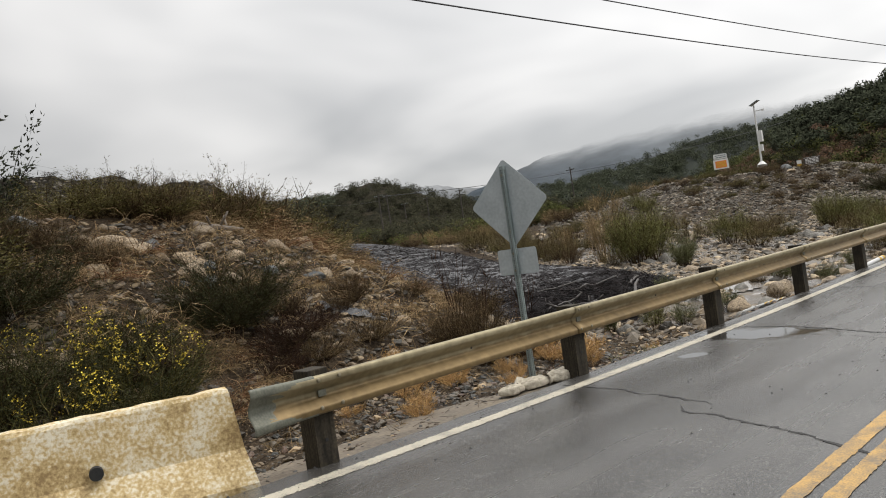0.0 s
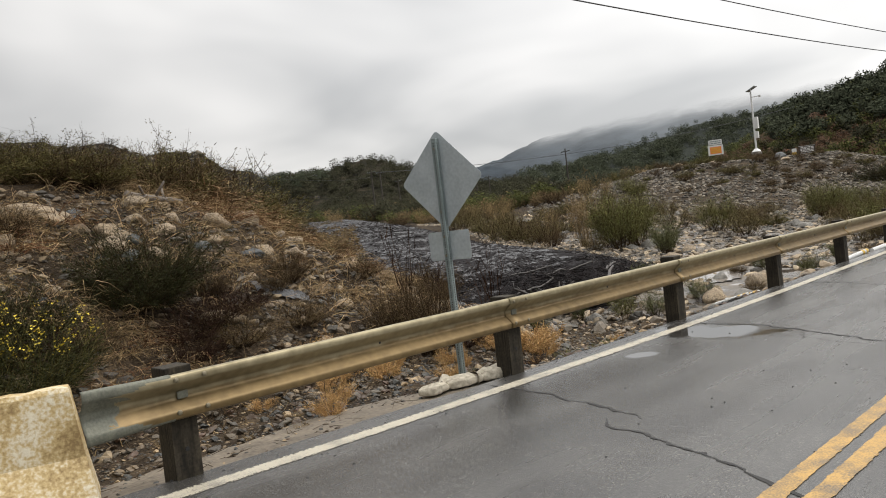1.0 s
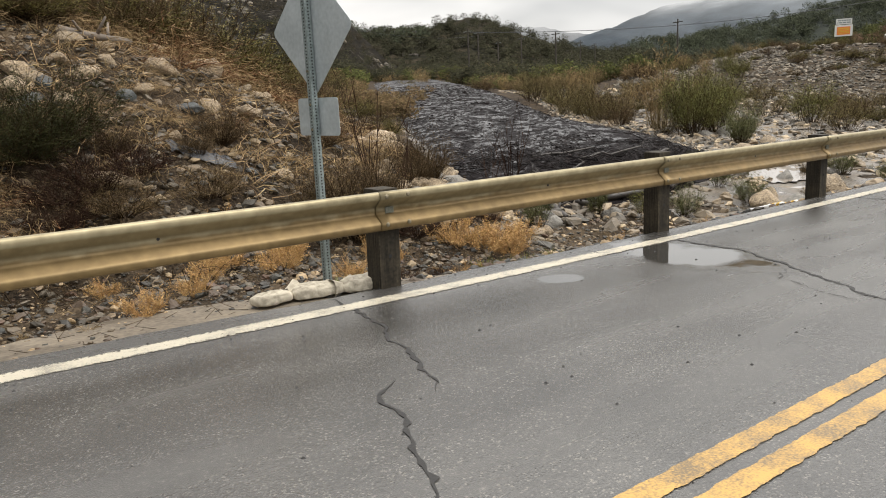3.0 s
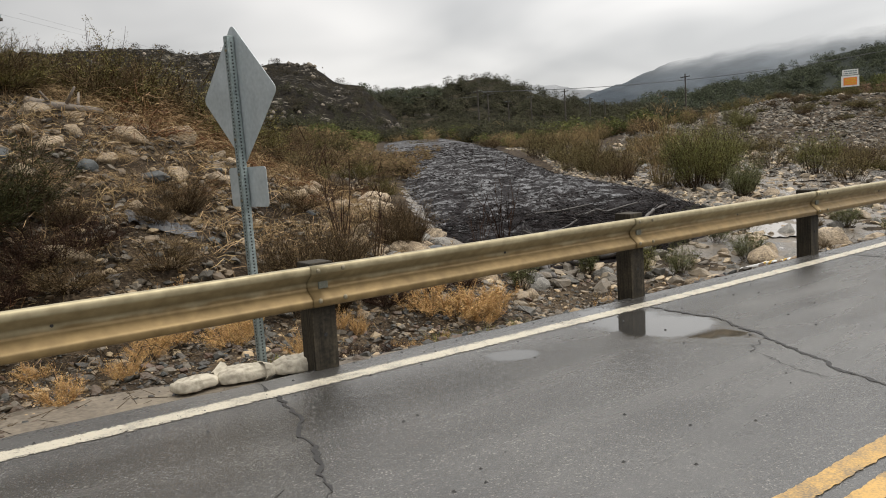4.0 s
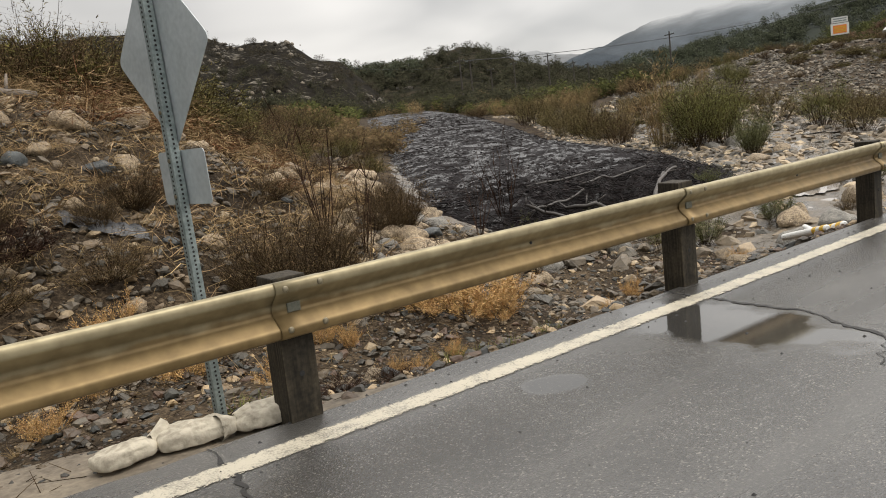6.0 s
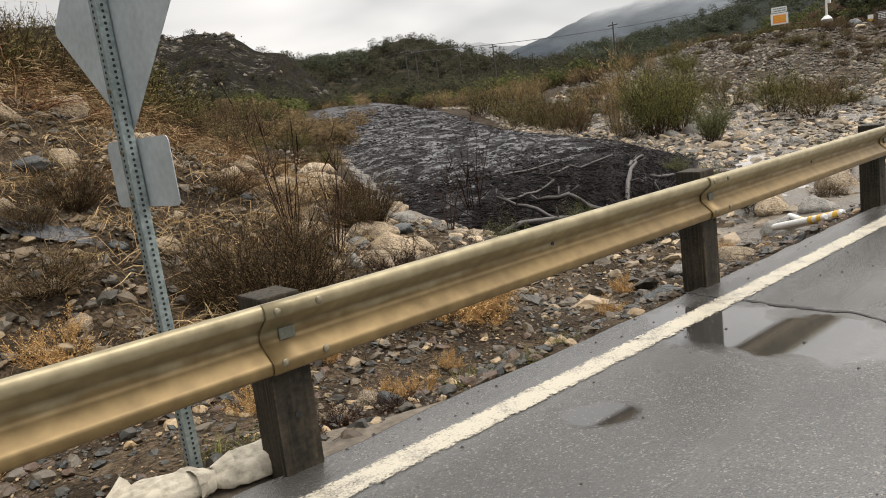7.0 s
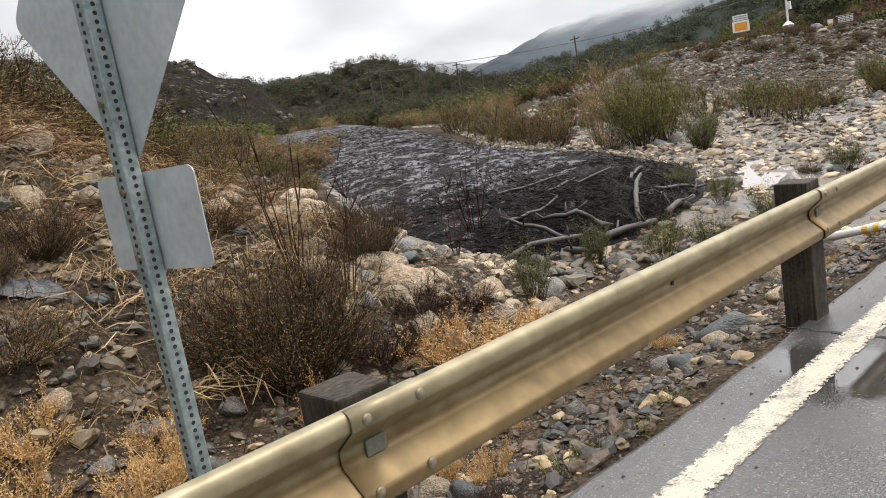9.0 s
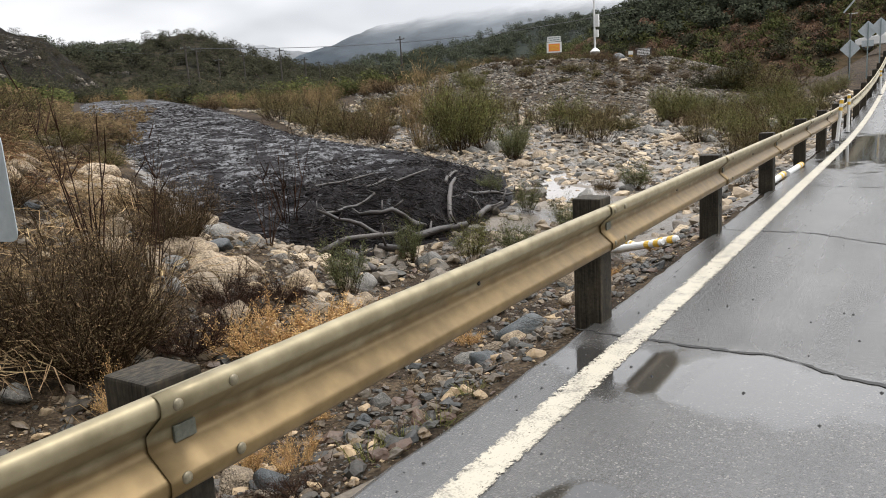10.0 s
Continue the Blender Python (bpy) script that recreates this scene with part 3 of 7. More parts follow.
def land_z(x, y):
    s = foot_side(x, y)
    if y < ROAD_Y0 - 0.2:
        return road_z(x) - 0.15 - 0.05 * min(4, ROAD_Y0 - y) + 0.05 * nz(x, y, 0.5)
    if y < ROAD_Y1 - 0.25:
        return road_z(x) - 0.22
    d = y - ROAD_Y1
    bed = bed_z(x, y)
    # dirt shoulder beside the near stretch, a stony slope beyond it
    near = 1 - smooth(7.2, 9.6, x)
    shoulder = road_z(x) - 0.05 - 0.10 * smooth(0, 2.4, d)
    slope = road_z(x) - 0.06 - 0.62 * smooth(0.05, 1.5, d)
    edge = near * shoulder + (1 - near) * slope
    blend = smooth(0.9, 3.6, d) * (1 - near)
    z = edge * (1 - blend) + bed * blend
    if s > -3:
        hgt = 1 - 0.62 * smooth(11, 24, y)
        up = 0.62 * min(s, 5.6) if s > 0 else 0
        if s > 5.6:
            up += 1.0 * (1 - math.exp(-(s - 5.6) / 4.0)) + 0.012 * min(s - 5.6, 60)
        foot = -0.15 if x < 11 else -0.15 + 0.058 * max(0, y - 9.5) * 0.9
        k = smooth(-3, 0.3, s)
        z = z * (1 - k) + (foot if near < 0.99 else min(foot, z)) * k + up * hgt
        z += 0.14 * smooth(0, 2, s) * nz(x, y, 0.55, 9) + 0.06 * smooth(0, 1, s) * nz(x, y, 1.7, 4)
    # gravel mound that carries the notices, far off by the junction
    m = math.exp(-(((x - 86) / 29) ** 2 + ((y - 34) / 14) ** 2))
    z += 3.3 * min(1, 1.35 * m)
    # beside the far road the land comes up to it
    if x > 25:
        k = smooth(9, 0.5, d) * smooth(25, 45, x)
        z = z * (1 - k) + (road_z(x) - 0.3) * k
    return z


# ---- ground, one sheet to the horizon ----
def spaced(a, b, step, far_lo, far_hi, grow=1.13):
    xs = list(np.arange(a, b, step))
    s, x = step, a
    while x > far_lo:
        s *= grow
        x -= s
        xs.insert(0, x)
    s, x = step, xs[-1]
    while x < far_hi:
        s *= grow
        x += s
        xs.append(x)
    return xs


def build_ground():
    xs = spaced(2.0, 19.0, 0.11, -900, 1600, 1.09)
    ys = spaced(5.3, 16.0, 0.11, -900, 1600, 1.09)
    vs = []
    for y in ys:
        for x in xs:
            z = land_z(x, y)
            if y > ROAD_Y1:
                z += 0.020 * nz(x, y, 6.0, 2) + 0.012 * nz(x, y, 13, 5)
            vs.append((x, y, z))
    n = len(xs)
    fs = [(j * n + i, j * n + i + 1, (j + 1) * n + i + 1, (j + 1) * n + i) for j in range(len(ys) - 1) for i in range(n - 1)]
    ob = new("ground", mesh_from("ground", vs, fs, M_SOIL, True))
    tagged(ob, "brown stony soil with wet gravel on a river bank", "ground", kind="structure")


build_ground()


def silt_shoulder():
    """Smooth washed-down silt along the road's edge by the sign."""
    vs, fs = [], []
    xs = np.arange(0.5, 9.0, 0.06)
    n = 12
    for x in xs:
        w = (0.88 + 0.3 * nz(x, 0, 0.8, 2) + 0.12 * nz(x, 0, 3, 3)) * (1 - smooth(6.6, 8.9, x)) + 0.06
        for j in range(n + 1):
            y = ROAD_Y1 - 0.1 + (w + 0.1) * j / n
            vs.append((x, y, land_z(x, y) + 0.014 + 0.012 * nz(x, y, 5, 4) - (0.06 if j == n else 0)))
    m = n + 1
    for i in range(len(xs) - 1):
        for j in range(n):
            a = i * m + j
            fs.append((a, a + m, a + m + 1, a + 1))
    tagged(new("shoulder", mesh_from("shoulder", vs, fs, M_MUD, True)), "smooth tan silt along the road shoulder", "shoulder", kind="structure")


silt_shoulder()


# ---- road: asphalt slab with a ragged edge ----
def edge_y(x):
    return ROAD_Y1 - 0.015 + 0.035 * nz(x, 0, 1.3, 7) + 0.022 * nz(x, 0, 6, 8) + 0.012 * nz(x, 0, 17, 9)


def build_road():
    xs = spaced(0.0, 24.0, 0.2, -300, 420, 1.12)
    vs, fs = [], []
    for x in xs:
        z = road_z(x)
        cols = [ROAD_Y0, 0.0, 1.8, 3.5, 5.1, edge_y(x) - 0.03, edge_y(x)]
        for i, y in enumerate(cols):
            vs.append((x, y, z - (0.012 if i == len(cols) - 1 else 0)))
        vs.append((x, edge_y(x) + 0.01, z - 0.15))
    k = 8
    for i in range(len(xs) - 1):
        for j in range(k - 1):
            a = i * k + j
            fs.append((a, a + k, a + k + 1, a + 1))
    ob = new("road", mesh_from("road", vs, fs, M_ASPHALT, False))
    tagged(ob, "wet grey two-lane asphalt road with cracks and puddles", "road", kind="structure")


build_road()


def strip(name, y0, y1, x0, x1, mat, label, lift=0.005, rough=0.012, step=0.04):
    xs = list(np.arange(x0, 5, step)) + list(np.arange(5, 13, step * 0.35)) + list(np.arange(13, 26, step)) + list(np.arange(26, x1, 1.5))
    vs, fs = [], []
    for i, x in enumerate(xs):
        a = y0 + 0.3 * rough * nz(x, 1, 5, 1) + 0.7 * rough * nz(x, 1, 23, 2) + 0.5 * rough * nz(x, 1, 61, 5)
        b = y1 + 0.3 * rough * nz(x, 2, 5, 3) + 0.7 * rough * nz(x, 2, 23, 4) + 0.5 * rough * nz(x, 2, 61, 6)
        z = road_z(x) + lift
        vs += [(x, a, z), (x, b, z)]
        if i:
            fs.append((2 * i - 2, 2 * i, 2 * i + 1, 2 * i - 1))
    return tagged(new(name, mesh_from(name, vs, fs, mat)), label, "road marking", kind="structure")


strip("edge_line", 4.978, 5.162, -30, 140, M_EDGE, "worn and chipped white painted edge line", rough=0.006)
strip("centre_line", 1.84, 1.955, -30, 140, M_YELLOW, "worn double yellow centre line of a road")
strip("centre_line", 1.645, 1.76, -30, 140, M_YELLOW, "worn double yellow centre line of a road")


def crack(points, width=0.022, seed=0, jag=0.05, label="long dark open crack across wet asphalt"):
    """A jagged dark gap drawn out along a few bends."""
    rnd = random.Random(seed)
    line = []
    for (ax, ay), (bx, by) in zip(points, points[1:]):
        n = max(2, int(math.hypot(bx - ax, by - ay) / 0.05))
        for i in range(n):
            t = i / n
            line.append((ax + (bx - ax) * t + rnd.uniform(-0.012, 0.012) + jag * nz(ax + t * (bx - ax), ay + t * (by - ay), 4, seed), ay + (by - ay) * t + rnd.uniform(-0.012, 0.012) + jag * nz(ay + t * 3, seed, 4, seed + 3)))
    line.append(points[-1])
    vs, fs = [], []
    for i, (x, y) in enumerate(line):
        p, q = line[max(0, i - 1)], line[min(len(line) - 1, i + 1)]
        d = Vector((q[0] - p[0], q[1] - p[1])).normalized()
        w = 0.85 * width * rnd.uniform(0.2, 1.1) * min(1, (i + 1) / 6, (len(line) - i) / 8 + 0.1) / 2
        z = road_z(x) + 0.004
        vs += [(x - d.y * w, y + d.x * w, z), (x + d.y * w, y - d.x * w, z)]
        if i:
            fs.append((2 * i - 2, 2 * i - 1, 2 * i + 1, 2 * i))
    return tagged(new("crack", mesh_from("crack", vs, fs, M_CRACK)), label, "road crack", kind="structure")


crack([(7.07, 5.40), (7.0, 4.7), (6.80, 4.1), (6.70, 3.7), (6.47, 3.28)], 0.042, 1)
crack([(6.37, 3.55), (6.17, 3.35), (6.15, 3.1), (5.97, 2.8), (5.80, 2.42), (5.55, 2.0), (5.15, 1.4)], 0.046, 2)
crack([(11.05, 5.5), (10.98, 5.05), (10.93, 4.6), (10.92, 4.25), (10.62, 3.62), (10.35, 3.2), (10.0, 2.65), (9.5, 1.5)], 0.048, 3)
crack([(10.6, 3.55), (10.1, 3.35), (9.85, 2.9), (9.75, 2.55)], 0.014, 4)
crack([(15.22, 5.4), (15.18, 4.5), (14.68, 3.77), (14.4, 2.8), (13.6, 1.2)], 0.05, 5)
crack([(19.4, 5.3), (19.1, 4.2), (18.8, 3.0), (18.3, 1.0)], 0.05, 6)


# ---- hills round the valley ----
HILLS = {}


def hill(name, label, r0, r1, profile, mat, seed, rough=0.5, steps=110, rings=14, base=-4.0, cx=5.0, cy=2.0, back=True):
    """A ridge seen from the valley: crest elevations in degrees by bearing, rising from r0 to r1."""
    az = [p[0] for p in profile]
    el = [p[1] for p in profile]
    vs, fs = [], []
    for i in range(steps + 1):
        a = az[0] + (az[-1] - az[0]) * i / steps
        h = float(np.interp(a, az, el))
        h += rough * 0.55 * nz(a, 0, 0.45, seed) + rough * 0.3 * nz(a, 0, 1.6, seed) + rough * 0.12 * nz(a, 0, 5, seed)
        top = 1.55 + r1 * math.tan(radians(max(0.0, h)))
        for j in range(rings + 1):
            t = j / rings
            r = r0 + (r1 - r0) * t
            foot = bed_z(cx + r0 * math.cos(radians(a)), cy + r0 * math.sin(radians(a))) + base
            z = foot + (top - foot) * (t ** 0.9) + (1 - t) * t * 4 * rough * (r1 * 0.010) * (nz(a, t * 4, 0.5, seed + 5) + 0.5 * nz(a, t * 9, 1.7, seed + 6))
            vs.append((cx + r * math.cos(radians(a)), cy + r * math.sin(radians(a)), z))
        r = r1 * 1.25
        vs.append((cx + r * math.cos(radians(a)), cy + r * math.sin(radians(a)), top * 0.35))
    k = rings + 2
    for i in range(steps):
        for j in range(k - 1):
            q = i * k + j
            fs.append((q, q + 1, q + k + 1, q + k))

    def on_slope(a, t):
        i = min(steps, max(0, round((a - az[0]) / (az[-1] - az[0]) * steps)))
        return vs[i * k + min(rings, max(0, round(t * rings)))]

    HILLS[name] = on_slope
    return tagged(new(name, mesh_from(name, vs, fs, mat, True)), label, "hill", kind="structure")


M_HILLDARK = material("chaparral_slope", (0.010, 0.0095, 0.007), (0.060, 0.046, 0.032), scale=0.16, rough=0.95, spec=0.03, bump=0.8, fine=0.9, mid=(0.023, 0.022, 0.015), bump_dist=1.0)
M_HILLROCK = material("rocky_dark_slope", (0.010, 0.0085, 0.0065), (0.20, 0.18, 0.15), scale=0.16, rough=0.95, spec=0.03, bump=0.9, fine=0.9, mid=(0.016, 0.014, 0.0105), lo=0.44, hi=0.67, bump_dist=1.0)
M_HILLRED = material("russet_scrub_slope", (0.022, 0.020, 0.013), (0.085, 0.050, 0.027), scale=0.10, rough=0.95, spec=0.03, bump=0.8, fine=0.6, mid=(0.06, 0.042, 0.024), bump_dist=1.0)


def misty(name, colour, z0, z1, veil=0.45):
    """A far slope, its low-cloud haze put in as transparency that grows upwards."""
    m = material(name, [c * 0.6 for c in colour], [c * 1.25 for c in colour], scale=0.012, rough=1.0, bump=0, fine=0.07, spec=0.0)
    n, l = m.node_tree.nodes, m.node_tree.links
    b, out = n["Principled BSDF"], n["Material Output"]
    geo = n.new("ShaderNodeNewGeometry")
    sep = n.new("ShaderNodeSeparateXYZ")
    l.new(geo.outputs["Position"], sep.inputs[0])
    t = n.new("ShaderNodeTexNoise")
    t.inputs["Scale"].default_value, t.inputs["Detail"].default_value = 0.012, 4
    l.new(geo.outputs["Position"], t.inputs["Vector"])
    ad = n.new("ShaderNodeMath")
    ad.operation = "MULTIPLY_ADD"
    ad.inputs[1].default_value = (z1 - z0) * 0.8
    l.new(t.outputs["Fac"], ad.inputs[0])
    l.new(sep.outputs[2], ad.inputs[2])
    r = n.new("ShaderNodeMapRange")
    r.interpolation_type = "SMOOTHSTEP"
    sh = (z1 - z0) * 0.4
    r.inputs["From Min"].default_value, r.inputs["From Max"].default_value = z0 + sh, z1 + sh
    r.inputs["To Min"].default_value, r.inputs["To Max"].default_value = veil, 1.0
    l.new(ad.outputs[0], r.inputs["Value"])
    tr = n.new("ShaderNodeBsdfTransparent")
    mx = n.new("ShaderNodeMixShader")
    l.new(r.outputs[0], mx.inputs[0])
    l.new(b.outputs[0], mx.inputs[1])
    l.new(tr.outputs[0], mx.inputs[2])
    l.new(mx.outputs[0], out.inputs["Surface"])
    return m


hill("hill_rocky", "dark rocky hillside with pale outcrops", 95, 185, [(53, 1.6), (55, 2.8), (56, 3.8), (57.8, 5.6), (59.8, 6.1), (61.8, 7.4), (63, 7.5), (65.3, 7.6), (66.6, 8.1), (68, 8.4), (72.7, 8.8), (80, 8.6), (95, 7.5), (125, 6)], M_HILLROCK, 3, 0.55, steps=220, rings=26)
hill("hill_scrub", "low scrub-covered hill with a footpath on it", 230, 330, [(34, 2.4), (41, 2.9), (44, 3.9), (47, 5.0), (49, 5.6), (51.5, 5.5), (53, 4.8), (56, 4.9), (60, 5.3), (70, 4.6)], M_HILLDARK, 8, 0.55)
hill("hill_east", "wooded slope with russet scrub under low cloud", 120, 210, [(-12, 8.5), (0, 7.8), (8, 6.6), (14, 6.0), (17, 5.4), (19.5, 4.4), (22, 3.4), (26, 2.6), (31, 2.2)], M_HILLRED, 14, 0.6)
# Distance haze put into these: a see-through veil, paler and bluer colours further off.
hill("hill_mid", "dark ridge below the cloud", 300, 480, [(8, 6.2), (16, 6.2), (20, 5.7), (25, 5.1), (29, 4.4), (33, 3.7), (38, 3.1), (44, 2.7)], misty("hazed_ridge_slope", (0.045, 0.05, 0.042), 56, 80, 0.22), 21, 0.5)
hill("mountain_cloudy", "grey-blue mountain fading into low cloud", 700, 1100, [(5, 8), (20, 7.6), (30, 6.6), (36, 5.7), (39, 4.7), (42, 3.8), (46, 3.0)], misty("hazed_blue_slope", (0.07, 0.085, 0.10), 85, 125, 0.25), 30, 0.4)
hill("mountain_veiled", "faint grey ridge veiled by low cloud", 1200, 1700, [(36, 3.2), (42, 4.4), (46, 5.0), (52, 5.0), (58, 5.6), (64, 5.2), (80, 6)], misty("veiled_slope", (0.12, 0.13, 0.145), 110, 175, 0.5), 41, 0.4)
hill("hill_behind", "plain scrub slope across the road", 60, 150, [(125, 7), (160, 8), (200, 7), (240, 6), (280, 6), (320, 7), (348, 9.5)], M_HILLDARK, 50, 0.6, steps=60)


def silt_bar():
    """Washed silt over the river bed between the flow and the road, thin and broken by the soil below."""
    xs = spaced(10.0, 34.0, 0.2, 9.0, 50, 1.06)
    ys = spaced(5.75, 18.0, 0.2, 5.6, 52, 1.06)
    vs = []
    for y in ys:
        for x in xs:
            s = foot_side(x, y)
            k = smooth(0.2, -1.6, s) * smooth(48, 38, x) * smooth(34, 24, y) * smooth(13.5, 18.5, x + 0.6 * (y - 7) + 1.2 * nz(x, y, 0.5, 3))
            cover = 0.055 * (nz(x, y, 0.45, 61) + 0.45) + 0.03 * nz(x, y, 2.1, 62)
            z = land_z(x, y)
            if y > ROAD_Y1:
                z += 0.020 * nz(x, y, 6.0, 2) + 0.012 * nz(x, y, 13, 5)
            vs.append((x, y, z + min(0.035, cover) * k - 0.09 * (1 - k)))
    n = len(xs)
    fs = [(j * n + i, j * n + i + 1, (j + 1) * n + i + 1, (j + 1) * n + i) for j in range(len(ys) - 1) for i in range(n - 1)]
    tagged(new("silt", mesh_from("silt", vs, fs, M_WETSILT, True)), "wet tan silt washed over the river bed", "silt", kind="structure")


silt_bar()


# ---- guardrail ----
POST_X0, POST_STEP, N_POST = 3.96, 3.69, 19
W_PROFILE = [(0.156, 0.046), (0.1555, 0.060), (0.150, 0.074), (0.139, 0.082), (0.124, 0.085), (0.108, 0.085), (0.099, 0.083), (0.092, 0.077), (0.086, 0.069), (0.036, 0.013), (0.030, 0.007), (0.022, 0.002), (0.012, 0.0), (0.010, 0.0), (0, 0)]
W_PROFILE = W_PROFILE + [(-z, d) for z, d in W_PROFILE[-2::-1]]
RAIL_Y, RAIL_H = 5.375, 0.685


def rail_h(x):
    return road_z(x) * 0.18 + 0.677 if x < 24 else road_z(x) + RAIL_H + 0.012


def build_panel(x0, x1, end=False):
    """A W-beam length: outer and inner skin, so that the sheet has thickness."""
    vs, fs = [], []
    n = 26
    k = len(W_PROFILE)
    for skin in (0, 1):
        for i in range(n + 1):
            t = i / n
            x = x0 + (x1 - x0) * t
            lap = 0.011 * (1 - t) ** 2
            dent = 0.005 * nz(x, 3, 1.1, 6) + 0.0015 * nz(x, 8, 3.5, 2)
            for z, d in W_PROFILE:
                fl = 1.0
                if end:
                    u = smooth(0.55, 0.0, x - x0)
                    fl = 1 + 0.10 * u
                    d = d * (1 - 0.25 * u) + 0.012 * u
                vs.append((x, RAIL_Y - d - lap - dent + 0.004 * skin, rail_h(x) + z * fl + 0.4 * dent))
    off = (n + 1) * k
    for i in range(n):
        for j in range(k - 1):
            a = i * k + j
            fs.append((a, a + 1, a + k + 1, a + k))
            fs.append((off + a, off + a + k, off + a + k + 1, off + a + 1))
    for i in range(n):
        for j in (0, k - 1):
            a = i * k + j
            q = (a, a + k, off + a + k, off + a)
            fs.append(q if j == 0 else q[::-1])
    for i in (0, n):
        for j in range(k - 1):
            a = i * k + j
            q = (a, off + a, off + a + 1, a + 1)
            fs.append(q if i == 0 else q[::-1])
    return vs, fs


bolt_bm = bmesh.new()
bmesh.ops.create_uvsphere(bolt_bm, u_segments=10, v_segments=6, radius=0.019, matrix=Matrix.Diagonal((1, 0.5, 1, 1)))
bolt_mesh = bpy.data.meshes.new("bolt")
bolt_bm.to_mesh(bolt_mesh)
bolt_bm.free()
bolt_mesh.materials.append(M_BOLT)
bolt_mesh.polygons.foreach_set("use_smooth", [True] * len(bolt_mesh.polygons))


def profile_d(z):
    zs = [p[0] for p in W_PROFILE][::-1]
    ds = [p[1] for p in W_PROFILE][::-1]
    return float(np.interp(z, zs, ds))


def build_guardrail():
    rail = empty("guardrail", Matrix.Identity(4), "long weathered steel W-beam guardrail on timber posts", "guardrail")
    for i in range(N_POST - 1):
        x0 = POST_X0 + i * POST_STEP - 0.125
        x1 = POST_X0 + (i + 1) * POST_STEP + 0.16
        if i == 0:
            x0 = 3.30
        vs, fs = build_panel(x0, x1, i == 0)
        p = part("beam", mesh_from("beam", vs, fs, M_RAIL, True), M_RAIL, rail)
        if i == 0:
            # blunt end wing, dull and scuffed
            vs, fs = build_panel(3.27, 3.86, True)
            vs = [(x, y - 0.007, z + (z - rail_h(x)) * 0.03) for x, y, z in vs]
            part("end_wing", mesh_from("end_wing", vs, fs, M_RAILEND, True), M_RAILEND, rail, "scuffed grey-green flared end piece")
        px = POST_X0 + i * POST_STEP
        for dx, dz in ((-0.07, 0.118), (-0.07, -0.105), (0.14, 0.118), (0.14, -0.105)) if i < 8 else ((0, 0.1),):
            x = px + dx
            b = part("bolt", bolt_mesh, M_BOLT, p)
            b.matrix_basis = pose(x, RAIL_Y - profile_d(dz) - 0.012, rail_h(x) + dz)
        if i < 8:
            part("bolt_slot", cyl((px + 1.845, RAIL_Y - 0.010, rail_h(px) + 0.012), (px + 1.845, RAIL_Y - 0.004, rail_h(px) + 0.012), 0.011, seg=10), M_HOLE, p, "dark unused bolt slot")
            part("washer", box(px - 0.04, px + 0.04, RAIL_Y - 0.026, RAIL_Y - 0.014, rail_h(px) - 0.026, rail_h(px) + 0.026, 0.004), M_RAILEND, p, "square steel washer")
    for i in range(N_POST):
        x = POST_X0 + i * POST_STEP
        rnd = random.Random(i)
        bm = box(-0.1, 0.1, 0.0, 0.205, -0.75, 0.868 + rnd.uniform(-0.02, 0.02) - 0.0, 0.010)
        for v in bm.verts:
            v.co += Vector((0.006 * nz(v.co.z, x, 3), 0.006 * nz(v.co.z, x, 4, 2), 0))
        po = part("post", bm, M_POST, rail)
        po.matrix_basis = pose(x, RAIL_Y + 0.006, rail_h(x) - RAIL_H, rnd.uniform(-0.8, 0.8), rnd.uniform(-0.8, 0.8), rnd.uniform(-2, 2))
        if i < 6:
            h = part("bolt_hole", cyl((0, -0.004, 0.30), (0, 0.006, 0.30), 0.016, seg=10), M_HOLE, po, "dark round bolt hole")


build_guardrail()


# ---- road sign seen from behind ----
def rounded(pts, r, n=5):
    """Corner-rounded polygon outline."""
    out = []
    m = len(pts)
    for i in range(m):
        p, a, b = Vector(pts[i]), Vector(pts[i - 1]), Vector(pts[(i + 1) % m])
        u, v = (a - p).normalized(), (b - p).normalized()
        s, t = p + u * r, p + v * r
        for k in range(n + 1):
            f = k / n
            out.append((s * (1 - f) ** 2 + p * 2 * f * (1 - f) + t * f * f))
    return out


def plate(outline, thick, bow=0.0):
    """A sheet in the yz plane, thick along x."""
    bm = bmesh.new()
    vs = [bm.verts.new((0, p[0], p[1])) for p in outline]
    f = bm.faces.new(vs)
    r = bmesh.ops.extrude_face_region(bm, geom=[f])
    bmesh.ops.translate(bm, verts=[g for g in r["geom"] if isinstance(g, bmesh.types.BMVert)], vec=(thick, 0, 0))
    bmesh.ops.recalc_face_normals(bm, faces=bm.faces)
    return bm


